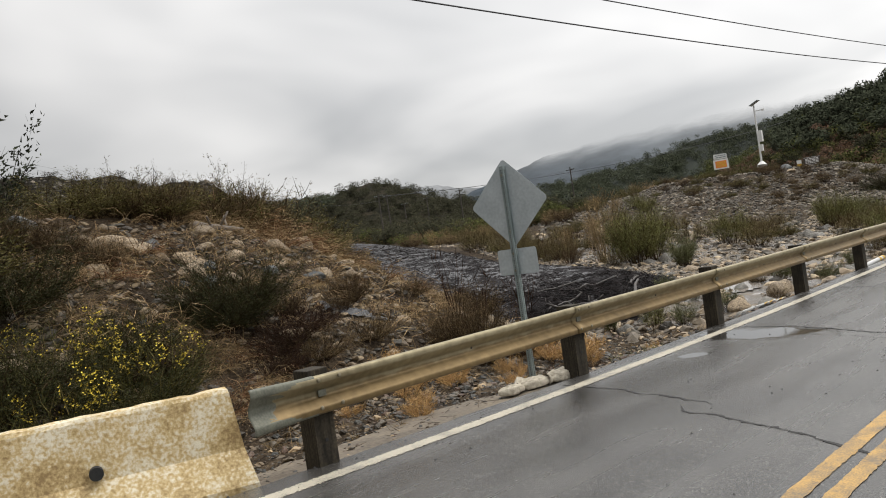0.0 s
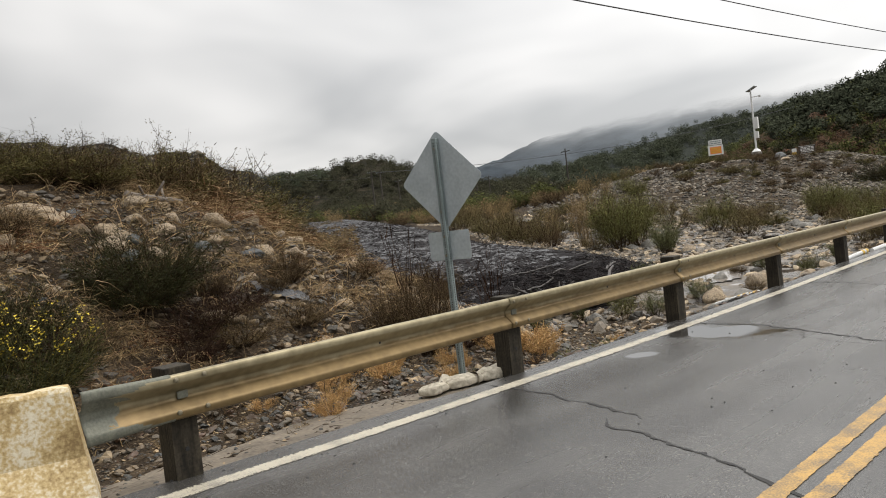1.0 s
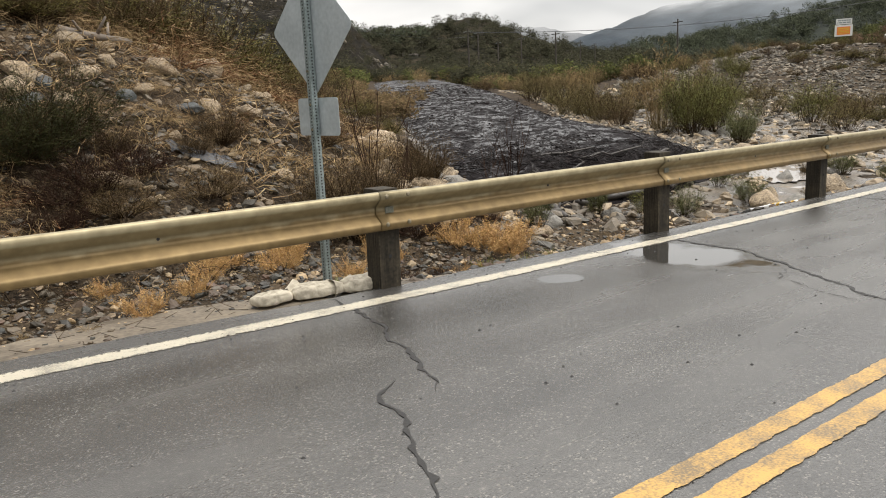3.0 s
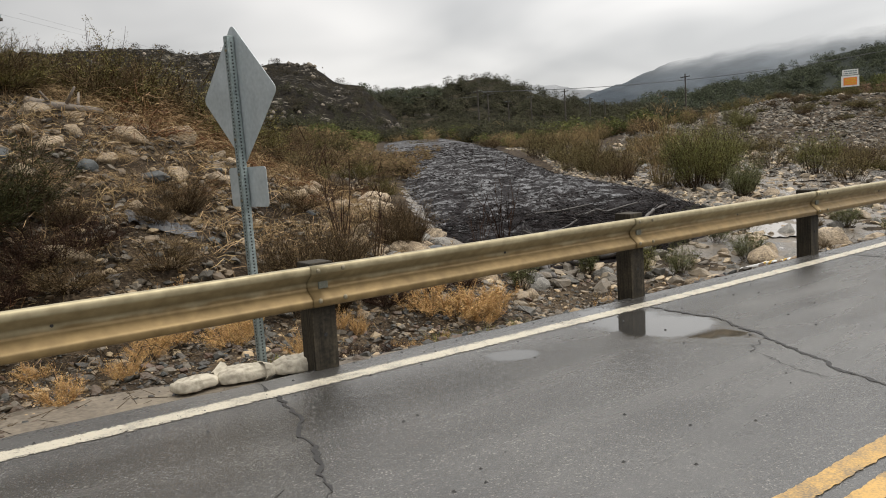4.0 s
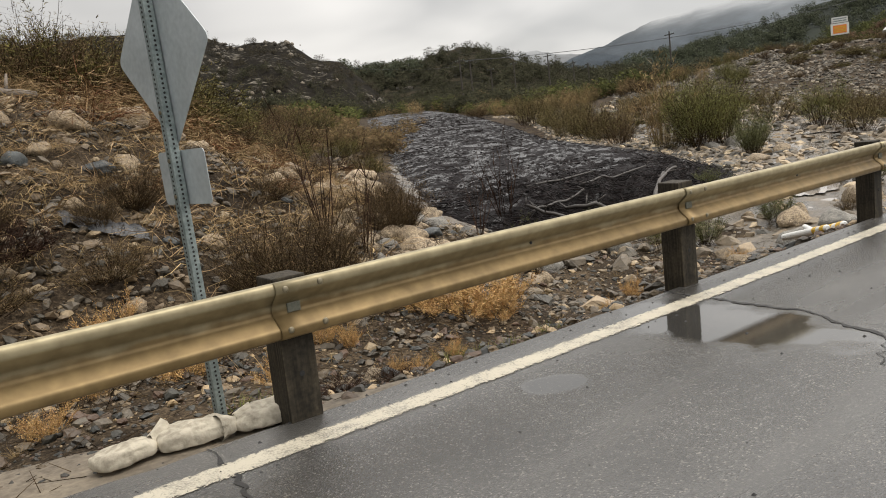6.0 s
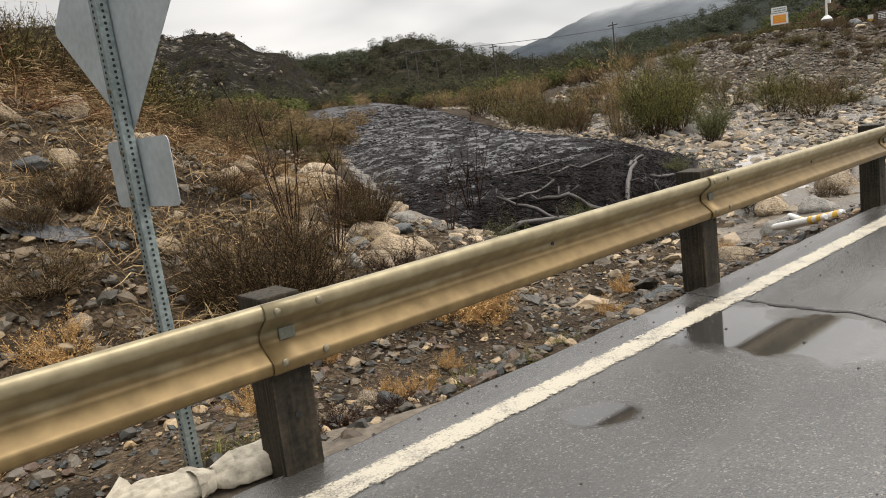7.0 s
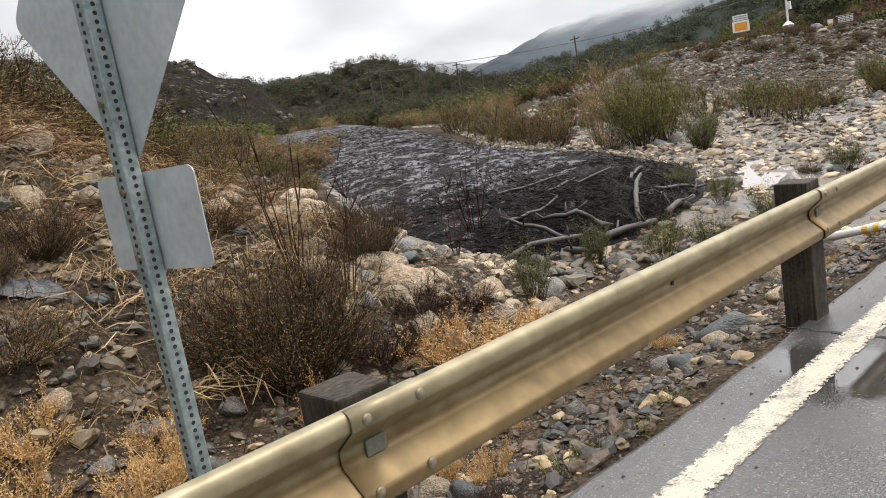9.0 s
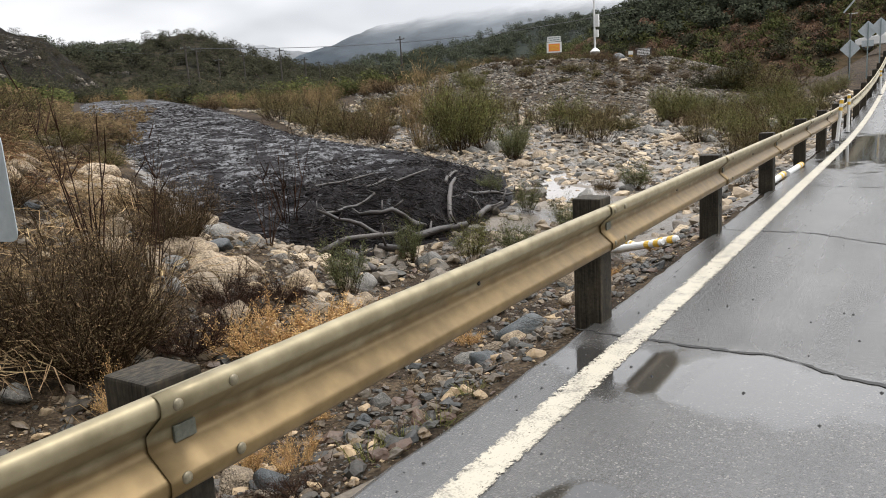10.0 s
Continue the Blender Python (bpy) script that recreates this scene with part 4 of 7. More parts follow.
def build_sign():
    x, y = 7.35, 5.90
    gz = land_z(x, y)
    s = empty("road_sign", pose(x, y, gz, 0.3, -0.9, 7.7), "back of a diamond road sign on a perforated steel post", "road sign")
    h = 0.527
    zc = 2.135 - gz
    part("diamond_plate", plate(rounded([(0, zc + h), (h, zc), (0, zc - h), (-h, zc)], 0.055), 0.003), M_SIGNBACK, s, "bare aluminium back of a diamond plate").location = (0.034, 0, 0)
    zp = 1.44 - gz
    part("lower_plate", plate(rounded([(-0.265, zp - 0.152), (0.265, zp - 0.152), (0.265, zp + 0.152), (-0.265, zp + 0.152)], 0.035), 0.003), M_SIGNBACK, s, "small rectangular plate").location = (0.036, -0.01, 0)
    top = zc + h - 0.09
    post = part("sign_post", box(-0.0285, 0.0285, -0.0285, 0.0285, -0.4, top, 0.005), M_GALV, s, "square galvanised tube with rows of holes")
    holes = [0.02 + 0.0254 * k for k in range(int((top - 0.03) / 0.0254))]
    hm = bmesh.new()
    for z in holes:
        cyl((-0.0300, 0, z), (-0.0275, 0, z), 0.0070, seg=8, bm=hm)
        cyl((0, -0.0300, z), (0, -0.0275, z), 0.0070, seg=8, bm=hm)
    tagged(part("perforation", hm, M_HOLE, post, "rows of punched round holes"), kind="stuff")
    for z in (zc + 0.33, zc - 0.33, zp + 0.1, zp - 0.1):
        part("rivet", cyl((-0.036, 0, z), (-0.028, 0, z), 0.011, seg=8), M_BOLT, s)


build_sign()


# ---- concrete barrier ----
def build_barrier():
    prof = [(-0.30, 0.0), (-0.30, 0.075), (-0.13, 0.33), (-0.085, 0.77), (-0.07, 0.80), (0.07, 0.80), (0.085, 0.77), (0.13, 0.33), (0.30, 0.075), (0.30, 0.0)]
    n = 40
    L = 3.6
    vs, fs = [], []
    k = len(prof)
    for i in range(n + 1):
        x = -L + L * i / n
        for j, (y, z) in enumerate(prof):
            chip = 0.018 * nz(x, z, 5, 3) + 0.010 * nz(x, y + z, 14, 5)
            end = 0.03 * nz(y * 3, z, 4, 9) if i == n else 0
            lean = 0.13 * (0.8 - z) if i == n else 0
            vs.append((x + end + lean, y + chip * (1 if y > 0 else -1) * 0.6, z + (chip * 0.8 if z > 0.7 else 0)))
    for i in range(n):
        for j in range(k - 1):
            a = i * k + j
            fs.append((a, a + 1, a + k + 1, a + k))
    fs.append(tuple(range(k)))
    fs.append(tuple(n * k + j for j in range(k - 1, -1, -1)))
    b = empty("concrete_barrier", pose(3.40, 5.84, 0.055, 0, 0, -20.4), "chipped concrete traffic barrier with flaking yellow and white paint", "barrier")
    part("barrier_body", mesh_from("barrier_body", vs, fs, M_CONC), M_CONC, b)
    part("drain_hole", cyl((-1.02, -0.192, 0.40), (-1.02, -0.10, 0.40), 0.05, seg=14), M_HOLE, b, "dark round lifting hole")


build_barrier()


# ---- plants: every kind is built in a few variants, then copied ----
def blades(rnd, spots, length, width, droop=0.3, up=0.4):
    """Small leaves, two triangles each, at the given spots (point, direction)."""
    vs, fs = [], []
    for p, d in spots:
        d = Vector((d[0] + rnd.uniform(-0.8, 0.8), d[1] + rnd.uniform(-0.8, 0.8), d[2] * 0.5 + rnd.uniform(-droop, up))).normalized()
        u = d.orthogonal().normalized()
        u.rotate(Matrix.Rotation(rnd.uniform(0, 6.28), 3, d))
        ln, w = length * rnd.uniform(0.6, 1.3), width * rnd.uniform(0.7, 1.2)
        b = len(vs)
        vs += [p + u * w * 0.5, p - u * w * 0.5, p + d * ln + Vector((0, 0, -droop * ln * 0.3))]
        fs.append((b, b + 1, b + 2))
    return vs, fs


def branching(rnd, n, h, spread, thick, twigs=4, bend=0.25, base=0.08, twig_len=0.35, droop=0.0, low=0.0):
    """Stems that rise and fan out from one base, with side twigs; returns tube paths and leaf spots."""
    paths, spots = [], []
    for _ in range(n):
        a = rnd.uniform(0, 2 * math.pi)
        lean = spread * math.sqrt(rnd.random())
        ln = h * rnd.uniform(0.6, 1.05) * (1 - 0.25 * lean)
        p = Vector((math.cos(a), math.sin(a), 0)) * base * rnd.random() + Vector((0, 0, -0.04))
        d = Vector((math.cos(a) * lean, math.sin(a) * lean, 1 - low * lean)).normalized()
        pts = [(p.copy(), thick)]
        for k in range(4):
            d = (d + Vector((rnd.uniform(-bend, bend), rnd.uniform(-bend, bend), rnd.uniform(-bend, bend) * 0.5 - droop * (k + 0.5) * 0.35))).normalized()
            p = p + d * ln / 4
            if p.z < 0.01:
                p.z = 0.01
            pts.append((p.copy(), thick * (1 - (k + 1) / 4.6)))
        paths.append(pts)
        for _ in range(twigs):
            i = rnd.choice((1, 2, 2, 3, 3, 4))
            q = pts[i][0]
            td = (d + Vector((rnd.uniform(-0.9, 0.9), rnd.uniform(-0.9, 0.9), rnd.uniform(-0.2, 0.7)))).normalized()
            l2 = ln * twig_len * rnd.uniform(0.5, 1.1)
            m = q + td * l2 * 0.55
            e2 = q + td * l2 + Vector((0, 0, 0.12 * l2))
            paths.append([(q.copy(), thick * 0.55), (m, thick * 0.4), (e2, thick * 0.18)])
            spots += [(q + td * l2 * t, td) for t in (0.35, 0.6, 0.8, 1.0)]
        spots += [(pts[k][0], d) for k in (2, 3, 4)]
    return paths, spots


def plant(name, label, category, seed, wood, leaf=None, stems=60, h=1.0, spread=0.8, thick=0.006, twigs=4, leaf_len=0.04, leaf_w=0.012, leaf_n=1, droop=0.0,
          bend=0.25, base=0.08, flower=None, twig_len=0.35, low=0.0, sides=3, thin=False, foliage_name="foliage"):
    rnd = random.Random(seed)
    top = empty(name, pose(0, 0, -50), label, category)
    paths, spots = branching(rnd, stems, h, spread, thick, twigs, bend, base, twig_len, droop, low)
    stout, fine = ([], paths) if thin else ([p for p in paths if len(p) > 3], [p for p in paths if len(p) <= 3])
    vs, fs = tubes(stout, sides)
    v2, f2 = ribbons(fine)
    fs = fs + [tuple(i + len(vs) for i in f) for f in f2]
    vs = vs + v2
    part("brushwood", mesh_from("brushwood", vs, fs, wood), wood, top)
    if leaf:
        rich = [s for s in spots for _ in range(leaf_n)]
        rich = [(p + Vector((rnd.gauss(0, leaf_len * 0.7), rnd.gauss(0, leaf_len * 0.7), rnd.gauss(0, leaf_len * 0.6))), d) for p, d in rich]
        vs, fs = blades(rnd, rich, leaf_len, leaf_w)
        part(foliage_name, mesh_from(foliage_name, vs, fs, leaf), leaf, top)
    if flower:
        tips = [s for s in spots if s[0].z > h * 0.5 and nz(s[0].x * 3, s[0].y * 3, 1, seed) > 0.25 and rnd.random() < 0.28]
        rich = [(p + Vector((rnd.gauss(0, 0.03), rnd.gauss(0, 0.03), rnd.gauss(0.02, 0.03))), d) for p, d in tips for _ in range(6)]
        vs, fs = blades(rnd, rich, 0.028, 0.022)
        part("blossom", mesh_from("blossom", vs, fs, flower), flower, top, "small yellow flowers")
    return top


KINDS = {
    "brush": [plant("brush", "dense brown twiggy brush with sparse olive leaves", "shrub", s, M_TWIG, M_DRYLEAF, 110, 0.85, 1.35, 0.0055, 6, 0.035, 0.007, 3, base=0.2, low=0.4) for s in (1, 2, 3)],
    "twig_bush": [plant("twig_bush", "dense dark brown upright twiggy bush", "shrub", s, M_TWIG, M_DRYLEAF, 190, 1.05, 0.95, 0.0055, 6, 0.03, 0.006, 2, base=0.22, low=0.15, bend=0.16, twig_len=0.3) for s in (51, 52)],
    "red_brush": [plant("red_brush", "dark reddish-brown leafless brush on the bank", "shrub", s, M_BURNT, M_BURNT, 95, 0.75, 1.6, 0.0065, 7, 0.035, 0.012, 1, base=0.22, low=0.4) for s in (4, 5, 6)],
    "arching_weed": [plant("dry_weed", "arching golden dry weed stalks on stony soil", "dry weed", s, M_WEED, M_TANGRASS, 70, 1.05, 1.4, 0.0050, 3, 0.06, 0.005, 1, thin=True, droop=0.7, bend=0.42, base=0.22, low=0.25, twig_len=0.3) for s in (7, 8, 9)],
    "arc_weed": [plant("dry_weed", "long thin golden stalks arching over the stony bank", "dry weed", s, M_WEED, None, 30, 1.1, 1.4, 0.0072, 2, thin=True, droop=0.85, bend=0.5, base=0.3, low=0.15, twig_len=0.4) for s in (71, 72, 73)],
    "rust_weed": [plant("dry_weed", "tangled rust-red and golden dry weed stalks", "dry weed", s, M_RUST, M_WEED, 85, 1.0, 1.3, 0.0055, 3, 0.12, 0.006, 1, thin=True, droop=0.6, base=0.25, low=0.2) for s in (10, 11)],
    "feather_weed": [plant("feathery_weed", "bright golden feathery dry weed", "dry weed", s, M_STRAW, M_STRAW, 30, 0.56, 1.05, 0.0055, 9, 0.026, 0.011, 3, base=0.16, twig_len=0.42, low=0.25) for s in (12, 13, 14)],
    "dark_shrub": [plant("green_shrub", "dark green shrub with dense fine leaves", "shrub", s, M_TWIG, M_DKGREEN, 130, 1.15, 1.4, 0.006, 7, 0.035, 0.009, 6, base=0.3, low=0.35) for s in (15, 16)],
    "olive_shrub": [plant("olive_shrub", "olive green and brown shrub", "shrub", s, M_TWIG, M_OLIVE, 80, 1.1, 1.3, 0.007, 7, 0.05, 0.012, 4, base=0.3, low=0.3, thin=True) for s in (17, 18, 19)],
    "willow": [plant("willow_bush", "upright green willow bush with narrow leaves", "bush", s, M_TWIG, M_GREEN, 80, 2.0, 0.6, 0.008, 8, 0.075, 0.013, 3, thin=True, base=0.5, bend=0.15, twig_len=0.28) for s in (20, 21, 22)],
    "sage": [plant("leafy_bush", "grey-green leafy bush by the stream", "bush", s, M_TWIG, M_SAGE, 60, 1.4, 0.7, 0.007, 6, 0.06, 0.017, 4, base=0.3, bend=0.15) for s in (23, 24)],
    "broom": [plant("flowering_broom", "green broom bush with clusters of yellow flowers", "bush", s, M_OLIVE, M_DKGREEN, 150, 1.1, 1.3, 0.005, 6, 0.05, 0.010, 3, base=0.3, low=0.3, flower=M_FLOWER) for s in (25, 26)],
    "sapling": [plant("bare_sapling", "bare dark sapling with thin upright stems", "sapling", s, M_BURNT, None, 9, 1.6, 0.3, 0.010, 4, bend=0.12, base=0.12, twig_len=0.22) for s in (27, 28)],
    "reed": [plant("reed_clump", "pale dry reeds with feathery tops", "reeds", s, M_TANGRASS, M_TANGRASS, 70, 1.7, 0.35, 0.007, 2, 0.16, 0.02, 1, thin=True, bend=0.1, base=0.4, twig_len=0.15) for s in (29, 30)],
    "bed_shrub": [plant("riverbed_shrub", "brown and olive riverbed shrub", "shrub", s, M_TWIG, M_SCRUBLEAF, 60, 1.35, 0.75, 0.008, 7, 0.06, 0.012, 2, thin=True, base=0.5, bend=0.2) for s in (31, 32, 33)],
    "rust_shrub": [plant("rusty_shrub", "rust-brown leafless riverbed shrub", "shrub", s, M_BURNT, M_DRYLEAF, 70, 1.1, 0.9, 0.008, 7, 0.05, 0.011, 3, thin=True, base=0.5, bend=0.2) for s in (34, 35)],
    "tuft": [plant("dry_grass_tuft", "small tuft of pale dry grass", "grass tuft", s, M_TANGRASS, None, 40, 0.36, 1.0, 0.0030, 0, bend=0.3, base=0.08, droop=0.35) for s in (36, 37)],
    "green_tuft": [plant("green_tuft", "small tuft of fresh green grass", "grass tuft", s, M_GREEN, None, 40, 0.2, 1.0, 0.0030, 0, bend=0.3, base=0.1, droop=0.25) for s in (46, 47)],
    "tree": [plant("scrub_tree", "dark green oak-like scrub tree", "tree", s, M_POLE, M_WOOD, 30, 4.0, 0.8, 0.04, 8, 0.17, 0.07, 12, base=0.25, twig_len=0.4) for s in (38, 39)],
}
PLACED = []


def put(kind, x, y, size=1.0, sx=1.0, seed=None, sink=0.0):
    rnd = random.Random(seed if seed is not None else hash((round(x * 100), round(y * 100))) & 0xffff)
    src = KINDS[kind][rnd.randrange(len(KINDS[kind]))]
    m = Matrix.Translation((x, y, land_z(x, y) - sink)) @ Euler((rnd.uniform(-0.08, 0.08), rnd.uniform(-0.08, 0.08), rnd.uniform(0, 6.28))).to_matrix().to_4x4()
    ob = copy_thing(src, m)
    ob.scale = (size * sx, size * sx, size)
    ob["group"] = src["category"] + " on the wash"
    PLACED.append((x, y, size * sx * 0.5))
    return ob


# the ones that stand out
for kind, x, y, size, sx in [
    ("dark_shrub", 6.1, 10.2, 1.05, 1.0), ("dark_shrub", 5.7, 9.9, 0.8, 1.1), ("red_brush", 6.55, 9.45, 1.0, 1.0), ("red_brush", 7.0, 9.7, 0.75, 1.0), ("red_brush", 6.1, 9.3, 0.8, 1.1),
    ("twig_bush", 9.4, 8.55, 1.12, 0.9), ("twig_bush", 9.05, 8.85, 0.85, 0.8), ("twig_bush", 9.8, 8.75, 0.8, 0.8), ("twig_bush", 12.5, 11.3, 0.95, 0.8), ("twig_bush", 12.0, 10.9, 0.7, 0.8), ("red_brush", 10.2, 8.5, 0.7, 0.9), ("red_brush", 11.3, 9.2, 0.7, 1.0),
    ("feather_weed", 11.0, 8.0, 0.95, 1.25), ("feather_weed", 10.6, 8.15, 0.85, 1.1), ("feather_weed", 11.5, 8.1, 0.9, 1.2), ("feather_weed", 11.2, 7.7, 0.7, 1.0),
    ("arching_weed", 12.2, 9.5, 0.55, 1.0), ("arching_weed", 11.9, 8.6, 0.55, 1.0), ("red_brush", 12.0, 9.2, 0.6, 0.9), ("red_brush", 10.9, 8.7, 0.6, 1.0),
    ("sapling", 10.5, 10.0, 1.05, 1.0), ("sapling", 10.9, 9.8, 0.9, 1.0), ("sapling", 16.4, 13.1, 1.5, 1.0), ("sapling", 14.6, 11.9, 0.9, 1.0),
    ("feather_weed", 7.75, 7.6, 0.7, 1.0), ("feather_weed", 7.5, 8.5, 0.75, 1.0), ("feather_weed", 8.15, 8.3, 0.7, 0.9), ("feather_weed", 7.35, 8.1, 0.7, 1.0), ("feather_weed", 8.0, 7.9, 0.55, 1.0),
    ("feather_weed", 7.0, 7.7, 0.55, 1.0), ("feather_weed", 9.1, 7.85, 0.75, 0.5), ("feather_weed", 9.3, 7.7, 0.6, 0.5),
    ("broom", 3.9, 8.7, 0.95, 1.1), ("broom", 2.9, 8.3, 0.9, 1.1), ("broom", 3.3, 9.2, 0.9, 1.1), ("dark_shrub", 2.3, 9.0, 1.1, 1.1), ("dark_shrub", 4.3, 9.6, 0.7, 1.0), ("brush", 4.8, 9.2, 0.6, 1.0),
    ("brush", 4.1, 12.3, 0.8, 1.2), ("dark_shrub", 3.3, 10.8, 1.1, 1.1), ("dark_shrub", 3.2, 12.6, 0.9, 1.2), ("olive_shrub", 2.4, 11.0, 1.2, 1.2), ("dark_shrub", 2.4, 13.2, 1.1, 1.3),
    ("arching_weed", 5.2, 9.2, 0.65, 1.0), ("arching_weed", 5.6, 8.8, 0.6, 1.1), ("arching_weed", 4.5, 11.6, 0.7, 1.0), ("arching_weed", 4.9, 11.9, 0.6, 1.0),
    ("rust_weed", 8.6, 12.4, 1.0, 1.1), ("arching_weed", 8.0, 13.6, 0.9, 1.1), ("arching_weed", 8.9, 13.8, 0.9, 1.1), ("rust_weed", 9.6, 13.6, 1.0, 1.2), ("arching_weed", 7.4, 14.2, 1.0, 1.2),
    ("rust_weed", 10.2, 12.9, 0.9, 1.1), ("rust_weed", 8.7, 10.9, 0.6, 1.0), ("arching_weed", 8.2, 10.6, 0.6, 1.0), ("arching_weed", 7.7, 11.4, 0.6, 1.0), ("rust_weed", 10.4, 11.2, 0.7, 1.0),
    ("arching_weed", 9.3, 11.9, 0.6, 1.0), ("rust_weed", 11.0, 12.4, 0.7, 1.0), ("arching_weed", 11.4, 11.4, 0.6, 1.0), ("arching_weed", 7.4, 10.2, 0.5, 1.0), ("arching_weed", 6.9, 11.0, 0.5, 1.0),
    ("brush", 8.6, 15.0, 1.45, 1.1), ("brush", 8.1, 15.2, 1.35, 1.1), ("rust_weed", 9.0, 14.6, 1.25, 1.1), ("rust_weed", 8.3, 14.7, 1.2, 1.1), ("rust_weed", 9.3, 14.9, 1.2, 1.1), ("olive_shrub", 6.8, 15.2, 1.0, 1.3), ("brush", 9.9, 15.6, 1.3, 1.1), ("rust_weed", 10.6, 14.2, 1.1, 1.1), ("brush", 6.8, 13.9, 1.1, 1.2), ("brush", 6.2, 14.4, 0.9, 1.2), ("brush", 7.6, 15.0, 1.0, 1.3), ("olive_shrub", 10.4, 14.6, 1.1, 1.3), ("olive_shrub", 11.2, 15.2, 1.0, 1.3), ("olive_shrub", 5.3, 14.0, 0.85, 1.2),
    ("olive_shrub", 8.8, 14.6, 1.15, 1.1), ("arching_weed", 8.9, 14.3, 1.5, 1.0), ("brush", 9.3, 14.9, 1.6, 1.0), ("bed_shrub", 9.8, 15.0, 1.2, 1.1), ("olive_shrub", 10.2, 14.6, 1.35, 1.1), ("arching_weed", 8.3, 14.5, 1.1, 1.1), ("brush", 9.1, 14.4, 1.5, 1.0),
    ("arching_weed", 8.6, 13.9, 1.2, 1.1), ("arching_weed", 9.3, 13.9, 1.25, 1.1), ("rust_weed", 9.8, 14.0, 1.35, 1.1), ("arching_weed", 8.0, 14.1, 0.9, 1.1), ("arching_weed", 10.1, 13.5, 1.1, 1.1), ("rust_weed", 10.4, 13.9, 1.2, 1.1),
    ("olive_shrub", 8.7, 14.3, 1.45, 0.8), ("brush", 9.15, 14.5, 1.75, 0.8), ("brush", 8.3, 14.1, 1.6, 0.8), ("olive_shrub", 7.0, 13.7, 0.85, 1.1), ("brush", 6.7, 13.9, 0.9, 1.1), ("olive_shrub", 6.1, 14.0, 0.9, 1.0), ("rust_weed", 8.6, 13.5, 1.0, 1.1), ("rust_weed", 9.4, 13.2, 0.9, 1.0),
    ("willow", 29.8, 17.4, 1.15, 1.0), ("willow", 30.5, 18.0, 1.25, 0.9), ("willow", 31.2, 17.2, 1.0, 1.0), ("reed", 30.4, 19.4, 1.9, 0.7), ("willow", 32.3, 18.4, 1.15, 0.9),
    ("bed_shrub", 33.0, 25.0, 1.2, 1.0), ("bed_shrub", 31.8, 22.6, 1.15, 0.9), ("rust_shrub", 32.6, 23.6, 1.2, 0.9), ("bed_shrub", 35.0, 28.0, 1.25, 1.1), ("bed_shrub", 36.4, 29.6, 1.2, 1.1), ("rust_shrub", 35.6, 27.0, 1.1, 1.0), ("olive_shrub", 37.5, 31.0, 1.3, 1.0),
    ("bed_shrub", 39.5, 35.0, 1.3, 1.1), ("reed", 38.0, 30.5, 1.0, 0.8), ("bed_shrub", 41.5, 37.5, 1.3, 1.1), ("olive_shrub", 33.8, 25.9, 1.1, 1.0), ("bed_shrub", 34.2, 24.2, 1.0, 1.0), ("rust_shrub", 30.6, 21.4, 0.9, 0.9),
    ("sage", 28.2, 14.5, 0.85, 0.9), ("sage", 29.0, 14.8, 0.95, 0.8), ("sage", 22.0, 12.0, 0.45, 1.0), ("sage", 24.0, 9.2, 0.5, 1.1), ("sage", 20.3, 10.3, 0.5, 0.7), ("sage", 15.9, 10.2, 0.55, 0.6),
    ("sage", 13.6, 9.6, 0.55, 0.7), ("willow", 16.4, 9.4, 0.35, 0.9), ("sage", 17.1, 9.0, 0.45, 0.9),
    ("red_brush", 8.2, 5.95, 0.22, 1.3), ("red_brush", 8.55, 5.85, 0.2, 1.3), ("red_brush", 7.9, 5.85, 0.2, 1.2), ("green_tuft", 9.4, 5.6, 0.7, 1.2), ("green_tuft", 8.95, 5.72, 1.0, 1.0), ("green_tuft", 9.15, 5.68, 0.8, 1.0), ("green_tuft", 9.9, 5.7, 0.8, 1.0), ("green_tuft", 7.55, 6.1, 1.0, 1.2), ("green_tuft", 7.75, 6.2, 0.9, 1.2),
    ("olive_shrub", 71.0, 15.0, 2.6, 1.3), ("olive_shrub", 73.5, 16.0, 2.2, 1.3), ("rust_shrub", 67.0, 12.0, 1.6, 1.6), ("dark_shrub", 69.5, 17.0, 2.2, 1.4),
    ("reed", 80.0, 45.5, 1.1, 1.6), ("reed", 82.5, 45.0, 1.0, 1.6),
]:
    put(kind, x, y, size, sx)


def near_flow(x, y, pad=0.0):
    return y > 9.5 and flow_left(y) - pad < x < flow_right(y) + pad


def flow_left(y):
    return float(np.interp(y, [10.5, 11.5, 14.8, 22, 33, 71, 120], [18.2, 15.3, 15.0, 18.7, 25.6, 50.3, 83]))


def flow_right(y):
    return float(np.interp(y, [10.5, 11.2, 13, 18.2, 26.5, 40, 65, 120], [18.6, 21.2, 24.4, 28.2, 32.0, 43.0, 60, 95]))


def scatter(n, x0, x1, y0, y1, kinds, seed, ok, smin=0.6, smax=1.1, gap=0.55, sx=1.1):
    rnd = random.Random(seed)
    done = tries = 0
    while done < n and tries < n * 40:
        tries += 1
        x, y = rnd.uniform(x0, x1), rnd.uniform(y0, y1)
        if not ok(x, y):
            continue
        s = rnd.uniform(smin, smax)
        if any((x - a) ** 2 + (y - b) ** 2 < (gap * (r + s * 0.5)) ** 2 for a, b, r in PLACED):
            continue
        put(rnd.choice(kinds), x, y, s, sx)
        done += 1


